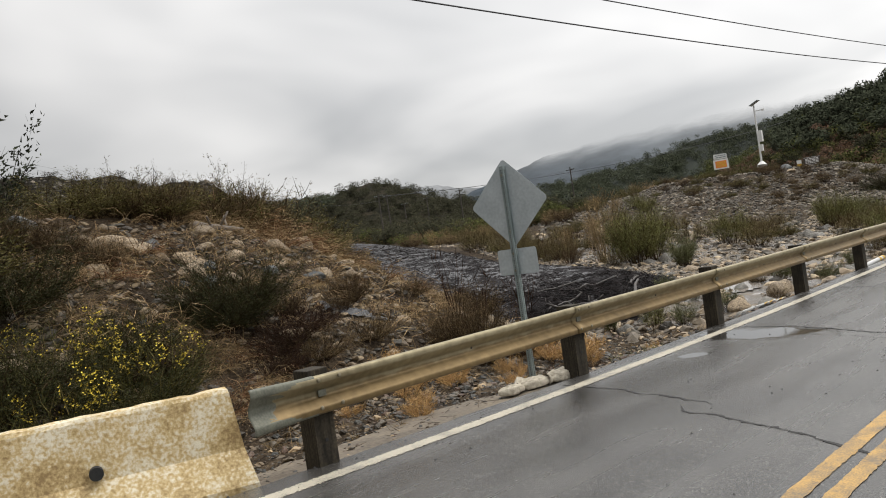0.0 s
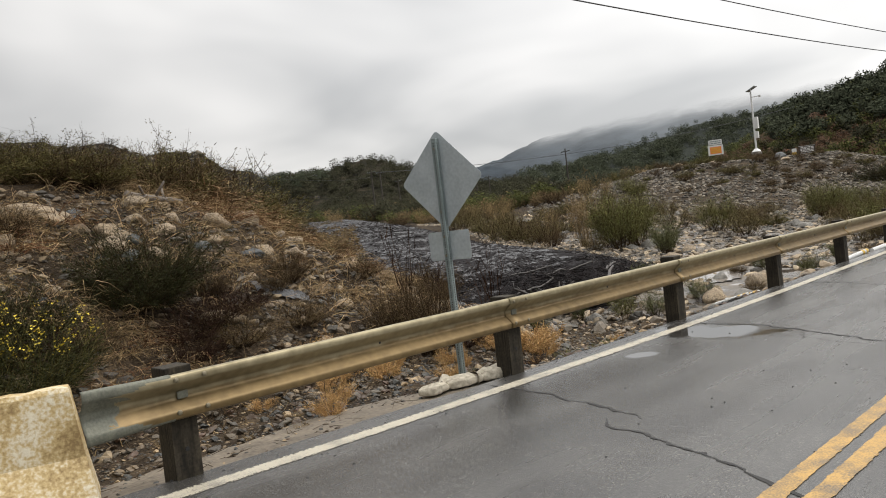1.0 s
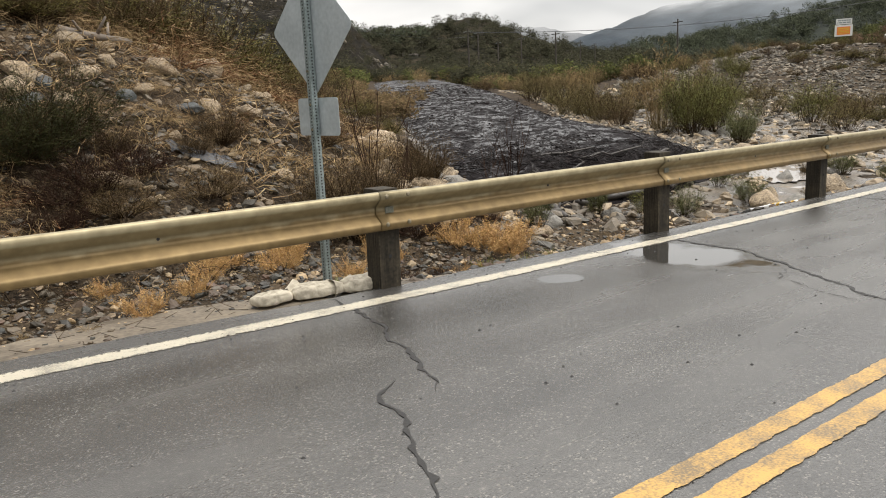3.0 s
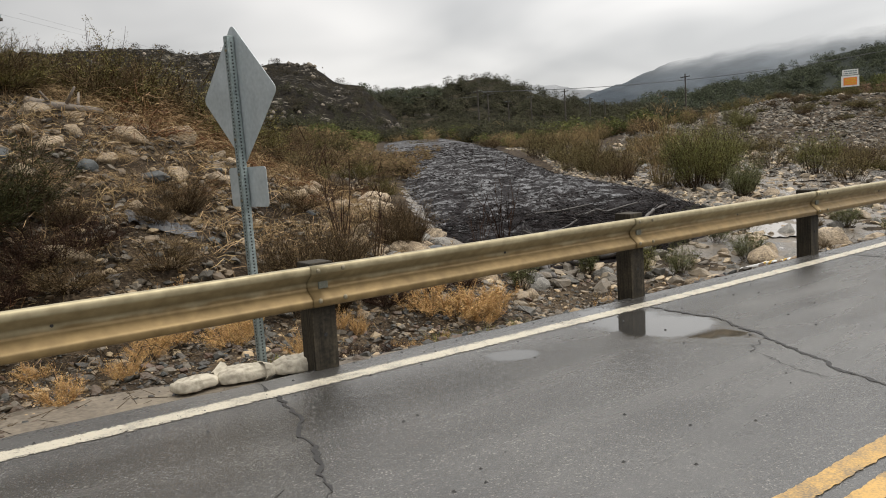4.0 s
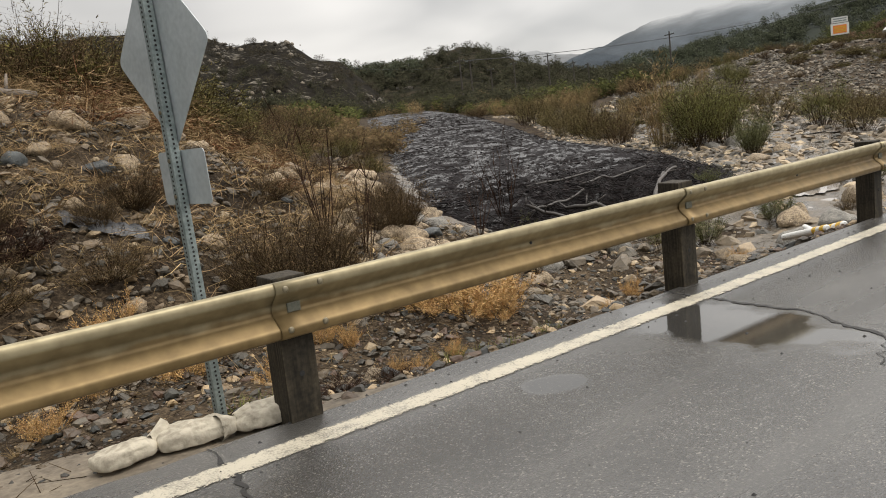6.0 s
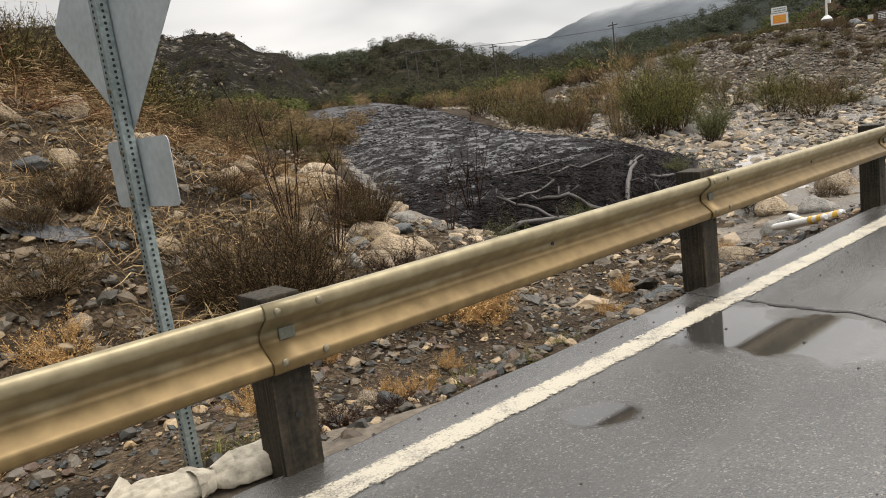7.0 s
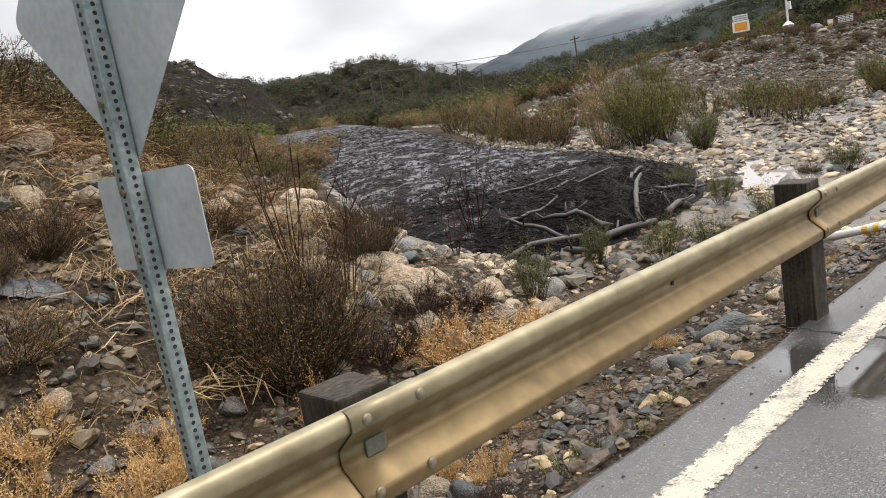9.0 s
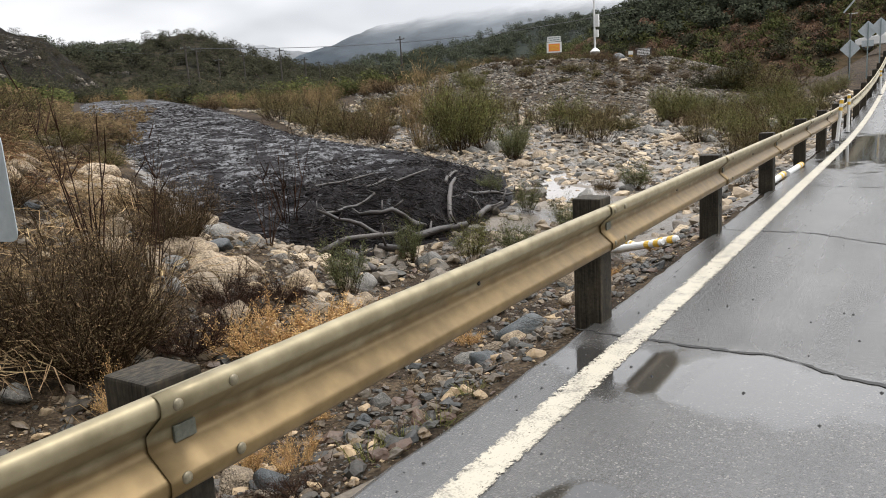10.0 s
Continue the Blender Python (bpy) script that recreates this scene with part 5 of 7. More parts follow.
# bank face, its brow, and the flat above
scatter(150, 3.5, 15, 8.6, 16.5, ["arc_weed"], 120, lambda x, y: 0.2 < foot_side(x, y) < 6.0, 0.4, 0.9, 0.22, 1.1)
scatter(66, 3.5, 17, 8.3, 17, ["red_brush", "arching_weed", "rust_weed", "brush", "arching_weed", "arching_weed", "twig_bush"], 101, lambda x, y: 0.5 < foot_side(x, y) < 4.8 and not (5.8 < x < 10.6 and 10.9 < y < 13.7), 0.4, 0.85, 0.45)
scatter(80, 2, 19, 12, 28, ["brush", "rust_weed", "arching_weed", "olive_shrub", "rust_weed", "arching_weed"], 102, lambda x, y: 4.2 < foot_side(x, y) < 9, 0.6, 1.0, 0.6, 1.25)
scatter(34, 3, 24, 14, 40, ["olive_shrub", "brush", "dark_shrub", "bed_shrub"], 103, lambda x, y: 8 < foot_side(x, y) < 18, 1.0, 1.7, 0.8, 1.3)
scatter(56, 14, 34, 14, 46, ["olive_shrub", "rust_weed", "bed_shrub", "dark_shrub", "rust_shrub", "rust_weed"], 104, lambda x, y: 1.8 < foot_side(x, y) < 9, 0.7, 1.3, 0.7, 1.3)
scatter(14, 12, 19, 11, 20, ["tuft", "tuft", "brush", "red_brush"], 105, lambda x, y: -1.6 < foot_side(x, y) < 1.5 and not near_flow(x, y, 0.2), 0.4, 0.8)
scatter(40, 13, 34, 12.5, 46, ["rust_weed", "tuft", "brush", "olive_shrub", "arching_weed", "red_brush"], 114, lambda x, y: -0.4 < foot_side(x, y) < 2.6 and y > 14.5, 0.5, 0.95, 0.5, 1.1)
# river bed beyond and beside the flow
scatter(105, 22, 66, 17, 66, ["bed_shrub", "bed_shrub", "rust_shrub", "reed", "olive_shrub"], 106, lambda x, y: foot_side(x, y) < -1 and not near_flow(x, y, 0.8) and y > 0.6 * x, 0.5, 1.0, 1.0, 1.0)
scatter(130, 52, 140, 38, 160, ["bed_shrub", "rust_shrub", "olive_shrub", "bed_shrub", "reed", "bed_shrub", "olive_shrub", "rust_shrub", "reed"], 107, lambda x, y: foot_side(x, y) < -2 and y > 0.5 * x, 0.8, 1.4, 0.7, 1.5)
scatter(20, 33, 60, 14, 40, ["willow", "bed_shrub", "rust_shrub", "olive_shrub"], 108, lambda x, y: y < 0.62 * x and y > 0.36 * x and not (x > 46 and y < 30), 0.6, 1.0, 0.8, 1.2)
# green thicket between the stream and the rail
scatter(44, 28, 50, 7.0, 16.5, ["willow", "olive_shrub", "bed_shrub", "rust_shrub", "willow", "bed_shrub"], 109, lambda x, y: y < 0.36 * x and y < 6.6 + (x - 26) * 0.42, 0.5, 0.95, 0.9, 1.05)
scatter(34, 58, 86, 20, 36, ["rust_shrub", "brush", "brush", "olive_shrub"], 110, lambda x, y: y < 0.40 * x, 0.5, 0.85, 0.9, 1.3)
scatter(46, 56, 84, 22, 44, ["rust_shrub", "brush", "olive_shrub", "bed_shrub"], 121, lambda x, y: y < 0.58 * x, 0.4, 0.85, 0.9, 1.3)
scatter(16, 18, 30, 6.6, 10, ["sage", "tuft", "brush"], 111, lambda x, y: True, 0.3, 0.55, 0.9, 1.0)
scatter(40, 4, 16, 6.2, 9.5, ["tuft", "tuft", "feather_weed"], 112, lambda x, y: foot_side(x, y) < 1.2 and not near_flow(x, y), 0.35, 0.6, 0.8, 0.9)
scatter(8, -14, 2, 8.5, 20, ["olive_shrub", "brush", "dark_shrub"], 113, lambda x, y: True, 1.0, 1.6, 0.9, 1.3)
# a tree beyond the brow whose leafy side shows
put("tree", 4.55, 18.7, 0.92, 0.7)

# woodland across the far slopes
def far_trees(name, label, sampler, n, seed, az0, az1, t0, t1, size, mat, leaves=34):
    rnd = random.Random(seed)
    vs, fs = [], []
    for _ in range(n):
        a = rnd.uniform(az0, az1)
        p = Vector(sampler(a, t0 + (t1 - t0) * rnd.random() ** 0.8))
        s = size * rnd.uniform(0.55, 1.3)
        squat = rnd.uniform(0.7, 1.2)
        for _ in range(int(leaves * 1.7)):
            u = Vector((rnd.gauss(0, 1), rnd.gauss(0, 1), rnd.gauss(0, 1))).normalized() * (rnd.random() ** 0.4)
            c = p + Vector((u.x * s * 0.55, u.y * s * 0.55, s * squat * (0.52 + 0.45 * u.z)))
            w = s * rnd.uniform(0.04, 0.10)
            d1 = Vector((rnd.gauss(0, 1), rnd.gauss(0, 1), rnd.gauss(0, 1))).normalized()
            d2 = d1.orthogonal().normalized()
            b = len(vs)
            vs += [c - d1 * w * 1.2, c + d2 * w, c + d1 * w * 1.3]
            fs.append((b, b + 1, b + 2))
        b = len(vs)
        k = s * 0.04
        vs += [p + Vector((-k, 0, -0.5)), p + Vector((k, 0, -0.5)), p + Vector((0, 0, s * 0.6))]
        fs.append((b, b + 1, b + 2))
    tagged(new(name, mesh_from(name, vs, fs, mat)), label, "trees", kind="stuff")


M_RUSSET = island_tint(material("russet_scrub", (0.045, 0.022, 0.012), (0.15, 0.075, 0.035), scale=2, rough=0.9, bump=0), 0.5, 0.01)
far_trees("woodland", "dark oak woodland along the wooded slope", HILLS["hill_east"], 520, 1, -10, 20, 0.5, 1.0, 4.2, M_WOOD, 190)
far_trees("scrub", "russet scrub on the lower slope", HILLS["hill_east"], 520, 2, -10, 24, 0.02, 0.8, 2.2, M_RUSSET, 90)
far_trees("scrub", "olive scrub on the lower slope", HILLS["hill_east"], 560, 3, -12, 30, 0.0, 0.65, 2.4, M_FARSCRUB, 90)
far_trees("woodland", "dark trees on the ridge under the cloud", HILLS["hill_mid"], 420, 4, 8, 36, 0.15, 1.0, 4.2, M_WOOD, 90)
far_trees("woodland", "trees and scrub on the low hill", HILLS["hill_scrub"], 900, 5, 36, 68, 0.02, 1.0, 3.8, M_FARSCRUB, 90)
far_trees("woodland", "pale green trees beside the far house", HILLS["hill_scrub"], 22, 9, 52, 58, 0.4, 0.95, 5.5, M_WOOD, 200)
far_trees("scrub", "scrub on the low hill", HILLS["hill_scrub"], 420, 6, 36, 68, 0.0, 0.6, 2.4, M_FARSCRUB, 70)
far_trees("scrub", "dark scrub on the rocky hillside", HILLS["hill_rocky"], 900, 7, 54, 100, 0.0, 1.0, 1.5, M_SCRUBDARK, 70)
far_trees("scrub", "brown scrub on the rocky hillside", HILLS["hill_rocky"], 500, 8, 54, 100, 0.0, 0.6, 1.6, M_FARSCRUB, 70)


M_TANSCRUB = island_tint(material("tan_brown_scrub", (0.045, 0.031, 0.016), (0.17, 0.12, 0.062), scale=2, rough=0.95, bump=0, spec=0.05), 0.5, 0.015)
M_GREENSCRUB = island_tint(material("olive_green_scrub", (0.018, 0.022, 0.008), (0.10, 0.105, 0.035), scale=2, rough=0.95, bump=0, spec=0.05), 0.5, 0.02)


def valley_spots(seed, lo, hi, near, side=24):
    """Open ground of the valley outside the flow, by bearing and distance from the bend of the road."""
    rr = random.Random(seed)

    def spot(a, t):
        for _ in range(60):
            r = lo + (hi - lo) * rr.random() ** 1.4
            az = radians(a + rr.uniform(-1.5, 1.5))
            x, y = 5 + r * math.cos(az), 2 + r * math.sin(az)
            if foot_side(x, y) < side and not (near_flow(x, y, 0.6) and y < 95) and y > near * x:
                break
        return x, y, land_z(x, y) - 0.05
    return spot


far_trees("valley_scrub", "tan and brown brush over the valley floor", valley_spots(1, 62, 190, 0.62), 420, 21, 36, 62, 0, 1, 1.3, M_TANSCRUB, 110)
far_trees("valley_scrub", "olive green brush over the valley floor", valley_spots(2, 66, 200, 0.60), 380, 22, 35, 62, 0, 1, 1.7, M_GREENSCRUB, 120)
far_trees("valley_scrub", "dark brush below the hills", valley_spots(3, 85, 230, 0.55, 60), 520, 23, 32, 64, 0, 1, 2.4, M_FARSCRUB, 120)
far_trees("valley_scrub", "low brush along the bank's far end", valley_spots(4, 34, 75, 0.9, 14), 130, 24, 53, 60, 0, 1, 0.9, M_TANSCRUB, 110)
far_trees("woodland", "dark trees over the ridge under the cloud", HILLS["hill_mid"], 420, 26, 10, 38, 0.05, 0.9, 5.0, M_WOOD, 90)
far_trees("scrub", "olive scrub on the wooded slope", HILLS["hill_east"], 700, 25, -12, 26, 0.0, 1.0, 2.8, M_GREENSCRUB, 90)


def outcrops():
    """Pale broken rock along the crest and gullies of the rocky hillside."""
    rr = random.Random(61)
    vs, fs = [], []
    for _ in range(3600):
        a = rr.uniform(54, 84)
        t = rr.random() ** 0.7
        if nz(a, t * 5, 0.55, 63) + 0.5 * nz(a, t * 12, 1.3, 64) < 0.10 + 0.25 * rr.random():
            continue
        p = Vector(HILLS["hill_rocky"](a, t)) + Vector((rr.uniform(-1.5, 1.5), rr.uniform(-1.5, 1.5), 0))
        r = 0.12 + 0.5 * rr.random() ** 2.5
        bm = bmesh.new()
        bmesh.ops.create_icosphere(bm, subdivisions=1, radius=r)
        b = len(vs)
        for v in bm.verts:
            k = 1 + 0.45 * noise.noise(v.co * 1.7 + p)
            vs.append((p.x + v.co.x * k, p.y + v.co.y * k, p.z + v.co.z * k * 0.9))
        fs += [tuple(b + v.index for v in f.verts) for f in bm.faces]
        bm.free()
    tagged(new("rock_outcrops", mesh_from("rock_outcrops", vs, fs, M_MOUND)), "pale broken rock outcrops on the dark hillside", "rocks", kind="stuff")


outcrops()

# dry stalks lying over the bank and along the bed
def dry_stalks(name, label, n, seed, where, mat, lmin, lmax):
    rr = random.Random(seed)
    paths = []
    tries = 0
    while len(paths) < n and tries < n * 12:
        tries += 1
        x, y = where(rr)
        if nz(x, y, 0.7, 31 + seed) < rr.uniform(-0.35, 0.25) or near_flow(x, y):
            continue
        z = land_z(x, y)
        a, ln = rr.uniform(0, 6.28), rr.uniform(lmin, lmax)
        h = ln * rr.uniform(0.05, 0.55)
        c, s = math.cos(a) * ln, math.sin(a) * ln
        z2 = land_z(x + c, y + s)
        r = rr.uniform(0.002, 0.0042)
        paths.append([((x, y, z - 0.01), r), ((x + c * 0.4, y + s * 0.4, (z * 0.6 + z2 * 0.4) + h), r * 0.9), ((x + c, y + s, z2 + h * rr.uniform(0.1, 1.0)), r * 0.4)])
    vs, fs = tubes(paths)
    tagged(new(name, mesh_from(name, vs, fs, mat)), label, "dry grass", kind="stuff")


def over_bank(rr):
    while True:
        x, y = rr.uniform(2.5, 19), rr.uniform(7.2, 21)
        if -1.5 < foot_side(x, y) < 8:
            return x, y


dry_stalks("dry_stalks", "pale dry stalks lying over the bank", 1500, 1, over_bank, M_TANGRASS, 0.08, 0.36)
dry_stalks("dry_stalks", "golden dry stalks lying over the bank", 1000, 2, over_bank, M_WEED, 0.08, 0.35)
dry_stalks("dead_stalks", "dark dead stalks lying over the bank", 9000, 3, over_bank, M_TWIG, 0.08, 0.4)


# ---- stones ----
def stone_shape(seed, sub=1, flat=0.65, jag=0.28):
    rnd = random.Random(seed)
    bm = bmesh.new()
    bmesh.ops.create_icosphere(bm, subdivisions=sub, radius=1)
    for v in bm.verts:
        n = 1 + jag * noise.noise(v.co * 0.9 + Vector((seed * 3.1, 0, 0))) + 0.3 * jag * noise.noise(v.co * 2.6 + Vector((0, seed * 1.7, 0)))
        v.co *= n
        for ax in (Vector((0.8, 0.3, 0.5)), Vector((-0.5, 0.7, 0.5)), Vector((0.1, -0.8, 0.6))):
            ax = ax.normalized()
            over = v.co.dot(ax) - 0.70
            if over > 0:
                v.co -= ax * over * 0.8
    s = (1 + rnd.uniform(-0.2, 0.3), 0.85 + rnd.uniform(-0.2, 0.1), flat * rnd.uniform(0.8, 1.2))
    for v in bm.verts:
        v.co = Vector((v.co.x * s[0], v.co.y * s[1], v.co.z * s[2]))
    return bm


BOULDERS = []
for k in range(8):
    bm = stone_shape(k + 1, 3, 0.68, 0.5)
    me = bpy.data.meshes.new("boulder")
    bm.to_mesh(me)
    bm.free()
    me.polygons.foreach_set("use_smooth", [True] * len(me.polygons))
    BOULDERS.append(me)
M_TANROCK = material("tan_boulder", (0.12, 0.088, 0.055), (0.48, 0.38, 0.255), scale=3, rough=0.65, bump=1.0, fine=12, mid=(0.29, 0.22, 0.142), spread=0.22, bump_dist=0.06)
M_GREYROCK = material("grey_boulder", (0.075, 0.073, 0.067), (0.30, 0.28, 0.245), scale=3, rough=0.6, bump=0.9, fine=14, mid=(0.165, 0.155, 0.135), spread=0.3, bump_dist=0.06)
M_SLATE = material("wet_blue_grey_stone", (0.016, 0.020, 0.021), (0.068, 0.076, 0.076), scale=3, rough=0.4, bump=0.5, fine=14, spread=0.3, bump_dist=0.05)
STONE_MESHES = []
for mt in (M_TANROCK, M_TANROCK, M_GREYROCK, M_SLATE):
    row = []
    for me in BOULDERS:
        c = me.copy()
        c.materials.append(mt)
        row.append(c)
    STONE_MESHES.append(row)
STONE_WORDS = ["rounded tan sandstone boulder on the stony bank", "rounded tan sandstone boulder on the stony bank", "grey rounded river boulder on gravel", "dark wet blue-grey stone on gravel"]


def boulder(x, y, r, hue, rnd, sink=0.35, z=None):
    if hue == 2 and 0.4 < foot_side(x, y) < 8 and x < 14:
        hue = 0 if r > 0.1 else 3
    ob = new("boulder", rnd.choice(STONE_MESHES[hue]))
    ob.matrix_basis = Matrix.LocRotScale((x, y, (land_z(x, y) if z is None else z) + r * (0.5 - sink)), Euler((rnd.uniform(-0.4, 0.4), rnd.uniform(-0.4, 0.4), rnd.uniform(0, 6.28))), (r * rnd.uniform(0.85, 1.2), r * rnd.uniform(0.85, 1.2), r * rnd.uniform(0.8, 1.1)))
    tagged(ob, STONE_WORDS[hue], "boulder", "boulders of the wash")


rnd = random.Random(77)
# those that stand out by size
for x, y, r, hue in [(6.1, 11.3, 0.24, 0), (9.1, 12.7, 0.30, 0), (8.65, 13.7, 0.26, 0), (9.3, 13.1, 0.2, 0), (9.9, 12.4, 0.19, 0), (9.2, 11.3, 0.17, 2), (6.7, 9.5, 0.2, 2), (7.75, 8.8, 0.15, 0), (7.8, 9.25, 0.1, 0),
                     (4.9, 10.3, 0.13, 0), (5.4, 12.3, 0.3, 0), (5.0, 12.4, 0.2, 0), (4.7, 11.5, 0.2, 2), (6.85, 12.1, 0.2, 0), (6.3, 11.8, 0.2, 2), (7.1, 12.7, 0.2, 0), (7.7, 13.0, 0.24, 0),
                     (12.3, 10.3, 0.26, 0), (11.3, 9.7, 0.2, 0), (12.9, 12.6, 0.3, 0), (13.4, 13.6, 0.36, 0), (12.6, 12.0, 0.27, 2), (13.8, 14.4, 0.38, 0), (12.1, 11.3, 0.25, 0), (13.0, 11.3, 0.22, 3), (14.4, 15.6, 0.4, 0),
                     (12.9, 9.75, 0.22, 0), (13.4, 9.2, 0.2, 0), (14.2, 9.8, 0.2, 2), (16.0, 9.9, 0.25, 2), (10.9, 12.0, 0.2, 0), (11.6, 12.9, 0.22, 0), (10.4, 11.4, 0.14, 0), (15.6, 17.2, 0.42, 0), (17, 19.5, 0.4, 0),
                     (8.75, 6.45, 0.15, 0), (8.72, 6.15, 0.11, 3), (8.45, 6.35, 0.1, 0), (12.6, 6.6, 0.24, 3), (12.15, 6.5, 0.13, 0), (12.3, 6.85, 0.12, 0), (11.7, 6.6, 0.12, 3), (11.9, 6.9, 0.14, 2), (13.2, 6.3, 0.16, 0), (13.7, 6.6, 0.18, 0),
                     (10.6, 6.9, 0.10, 2), (10.2, 6.75, 0.09, 3), (11.2, 6.75, 0.10, 0), (11.5, 6.2, 0.09, 2), (19.3, 8.6, 0.36, 0), (17.2, 7.6, 0.28, 2), (15.2, 7.2, 0.22, 0), (16.1, 8.0, 0.2, 0), (14.5, 7.6, 0.22, 2),
                     (75.5, 33.5, 0.5, 0), (77.0, 27.5, 0.6, 3), (76.0, 26.8, 0.4, 0), (71.0, 35.0, 0.45, 0), (66.5, 34.5, 0.4, 2)]:
    boulder(x, y, r, hue, rnd)
k = 0
while k < 95:
    x, y = rnd.uniform(3, 19), rnd.uniform(8.2, 19)
    s = foot_side(x, y)
    if not (-1.2 < s < 5.2) or near_flow(x, y, 0.3):
        continue
    boulder(x, y, rnd.choice((0.07, 0.09, 0.1, 0.12, 0.15, 0.18)) * (1.4 if y > 12 else 1), rnd.choice((0, 0, 0, 2, 3)), rnd)
    k += 1
for k in range(46):
    y = rnd.uniform(9.4, 17.5)
    x = float(np.interp(y, [9.2, 11.6, 15.5, 28], [11.0, 13.0, 14.6, 22.6])) + rnd.uniform(-1.3, 0.9)
    if not near_flow(x, y, 0.1):
        boulder(x, y, rnd.uniform(0.1, 0.32), rnd.choice((0, 0, 0, 2)), rnd, 0.36)
k = 0
while k < 110:
    x, y = rnd.uniform(19, 48), rnd.uniform(6.8, 34)
    if foot_side(x, y) > -2 or near_flow(x, y, 0.2) or y > 0.8 * x:
        continue
    boulder(x, y, rnd.uniform(0.14, 0.42), rnd.choice((0, 0, 2, 2)), rnd)
    k += 1


k = 0
while k < 22:
    x, y = rnd.uniform(5.2, 10.8), rnd.uniform(10.6, 14.0)
    if 2.0 < foot_side(x, y) < 5.6:
        boulder(x, y, rnd.uniform(0.07, 0.19), rnd.choice((0, 0, 0, 3)), rnd, 0.4)
        k += 1


def loose_stones(name, label, n, seed, where, rmin, rmax, mat, sub=1, power=2.0, round_=False):
    """Many small stones joined into one mesh."""
    rr = random.Random(seed)
    shapes = []
    for q in range(9):
        bm = stone_shape(40 + q, sub, 0.5, 0.75)
        shapes.append((np.array([v.co[:] for v in bm.verts]), [tuple(v.index for v in f.verts) for f in bm.faces]))
        bm.free()
    vs, fs, base = [], [], 0
    done = tries = 0
    while done < n and tries < n * 20:
        tries += 1
        spot = where(rr)
        if not spot:
            continue
        x, y = spot
        r = rmin + (rmax - rmin) * rr.random() ** power
        co, faces = shapes[rr.randrange(9)]
        rot = np.array(Euler((rr.uniform(-0.5, 0.5), rr.uniform(-0.5, 0.5), rr.uniform(0, 6.28))).to_matrix())
        vs.append((co @ rot.T) * r + np.array([x, y, land_z(x, y) + r * 0.18]))
        fs += [tuple(i + base for i in f) for f in faces]
        base += len(co)
        done += 1
    tagged(new(name, mesh_from(name, np.concatenate(vs).tolist(), fs, mat, round_)), label, "stones", kind="stuff")


def beside_rail(rr):
    x = rr.uniform(3.5, 17)
    y = 5.60 + (2.8 + 1.6 * smooth(9, 13, x)) * rr.random() ** 1.25
    if x < 7.5 and y < 6.3 + 0.5 * rr.random():
        return None
    return x, y


def along_edge(rr):
    return rr.uniform(3.5, 16), 5.47 + rr.gauss(0.05, 0.055)


def on_shoulder(rr):
    return rr.uniform(1.5, 8.2), 5.55 + 0.95 * rr.random() ** 0.6


def on_bank(rr):
    x, y = rr.uniform(2.5, 18), rr.uniform(7.5, 19)
    return (x, y) if -2.2 < foot_side(x, y) < 5.2 and not near_flow(x, y, -0.3) else None


def on_scree(rr):
    x, y = rr.uniform(3.0, 14), rr.uniform(7.8, 15)
    return (x, y) if 0.3 < foot_side(x, y) < 5.4 and nz(x, y, 0.6, 16) > rr.uniform(-0.3, 0.3) and not near_flow(x, y, 0) else None


def on_bar(rr):
    x, y = 10.5 + 40 * rr.random() ** 1.35, 5.85 + 30 * rr.random() ** 1.3
    return (x, y) if foot_side(x, y) < -1 and x + 1.2 * (y - 5.8) > 17.0 + rr.uniform(-3, 2) and not near_flow(x, y, -0.3) and y < 0.85 * x and nz(x, y, 0.22, 6) > rr.uniform(-0.5, 0.2) else None


def on_margin(rr):
    y = 12 + 40 * rr.random() ** 1.6
    if rr.random() < 0.7:
        return flow_right(y) + 0.35 + abs(rr.gauss(0, 0.9)), y
    return flow_left(y) - 0.35 - abs(rr.gauss(0, 0.5)), y


def on_flat(rr):
    x, y = rr.uniform(36, 66), rr.uniform(12, 42)
    return (x, y) if y < 0.75 * x and not near_flow(x, y, 0.3) else None


def on_mound(rr):
    x, y = rr.uniform(56, 106), rr.uniform(16, 50)
    return (x, y)


loose_stones("gravel", "mixed wet grey and tan gravel beside the road", 4200, 1, beside_rail, 0.012, 0.075, M_ROADSTONES, 2, 3.0, False)
loose_stones("gravel", "fine dark angular gravel beside the road", 11000, 11, beside_rail, 0.004, 0.022, M_ROADSTONES, 1, 1.8)
loose_stones("gravel", "small stones strewn over the silt shoulder", 1500, 18, on_shoulder, 0.004, 0.04, M_ROADSTONES, 1, 3.0)
loose_stones("gravel", "dark crumbs of asphalt and grit along the road's broken edge", 1500, 12, along_edge, 0.003, 0.016, M_ROADSTONES, 1, 2.4)
loose_stones("gravel", "loose grey and tan stones on the bank", 10500, 2, on_bank, 0.010, 0.09, M_BANKSTONES, 1, 3.2)
loose_stones("scree", "tan and grey stones strewn over the bank", 1700, 15, on_scree, 0.02, 0.11, M_BANKSTONES, 2, 2.4)
loose_stones("cobbles", "pale river cobbles on a gravel bar", 11500, 3, on_bar, 0.025, 0.20, M_BARSTONES, 2, 2.8, False)
loose_stones("cobbles", "small dark pebbles on a gravel bar", 7000, 13, on_bar, 0.012, 0.06, M_BANKSTONES, 1, 2.0)
loose_stones("cobbles", "tan cobbles along the margin of the mud flow", 4200, 16, on_margin, 0.03, 0.17, M_BARSTONES, 1, 2.0)
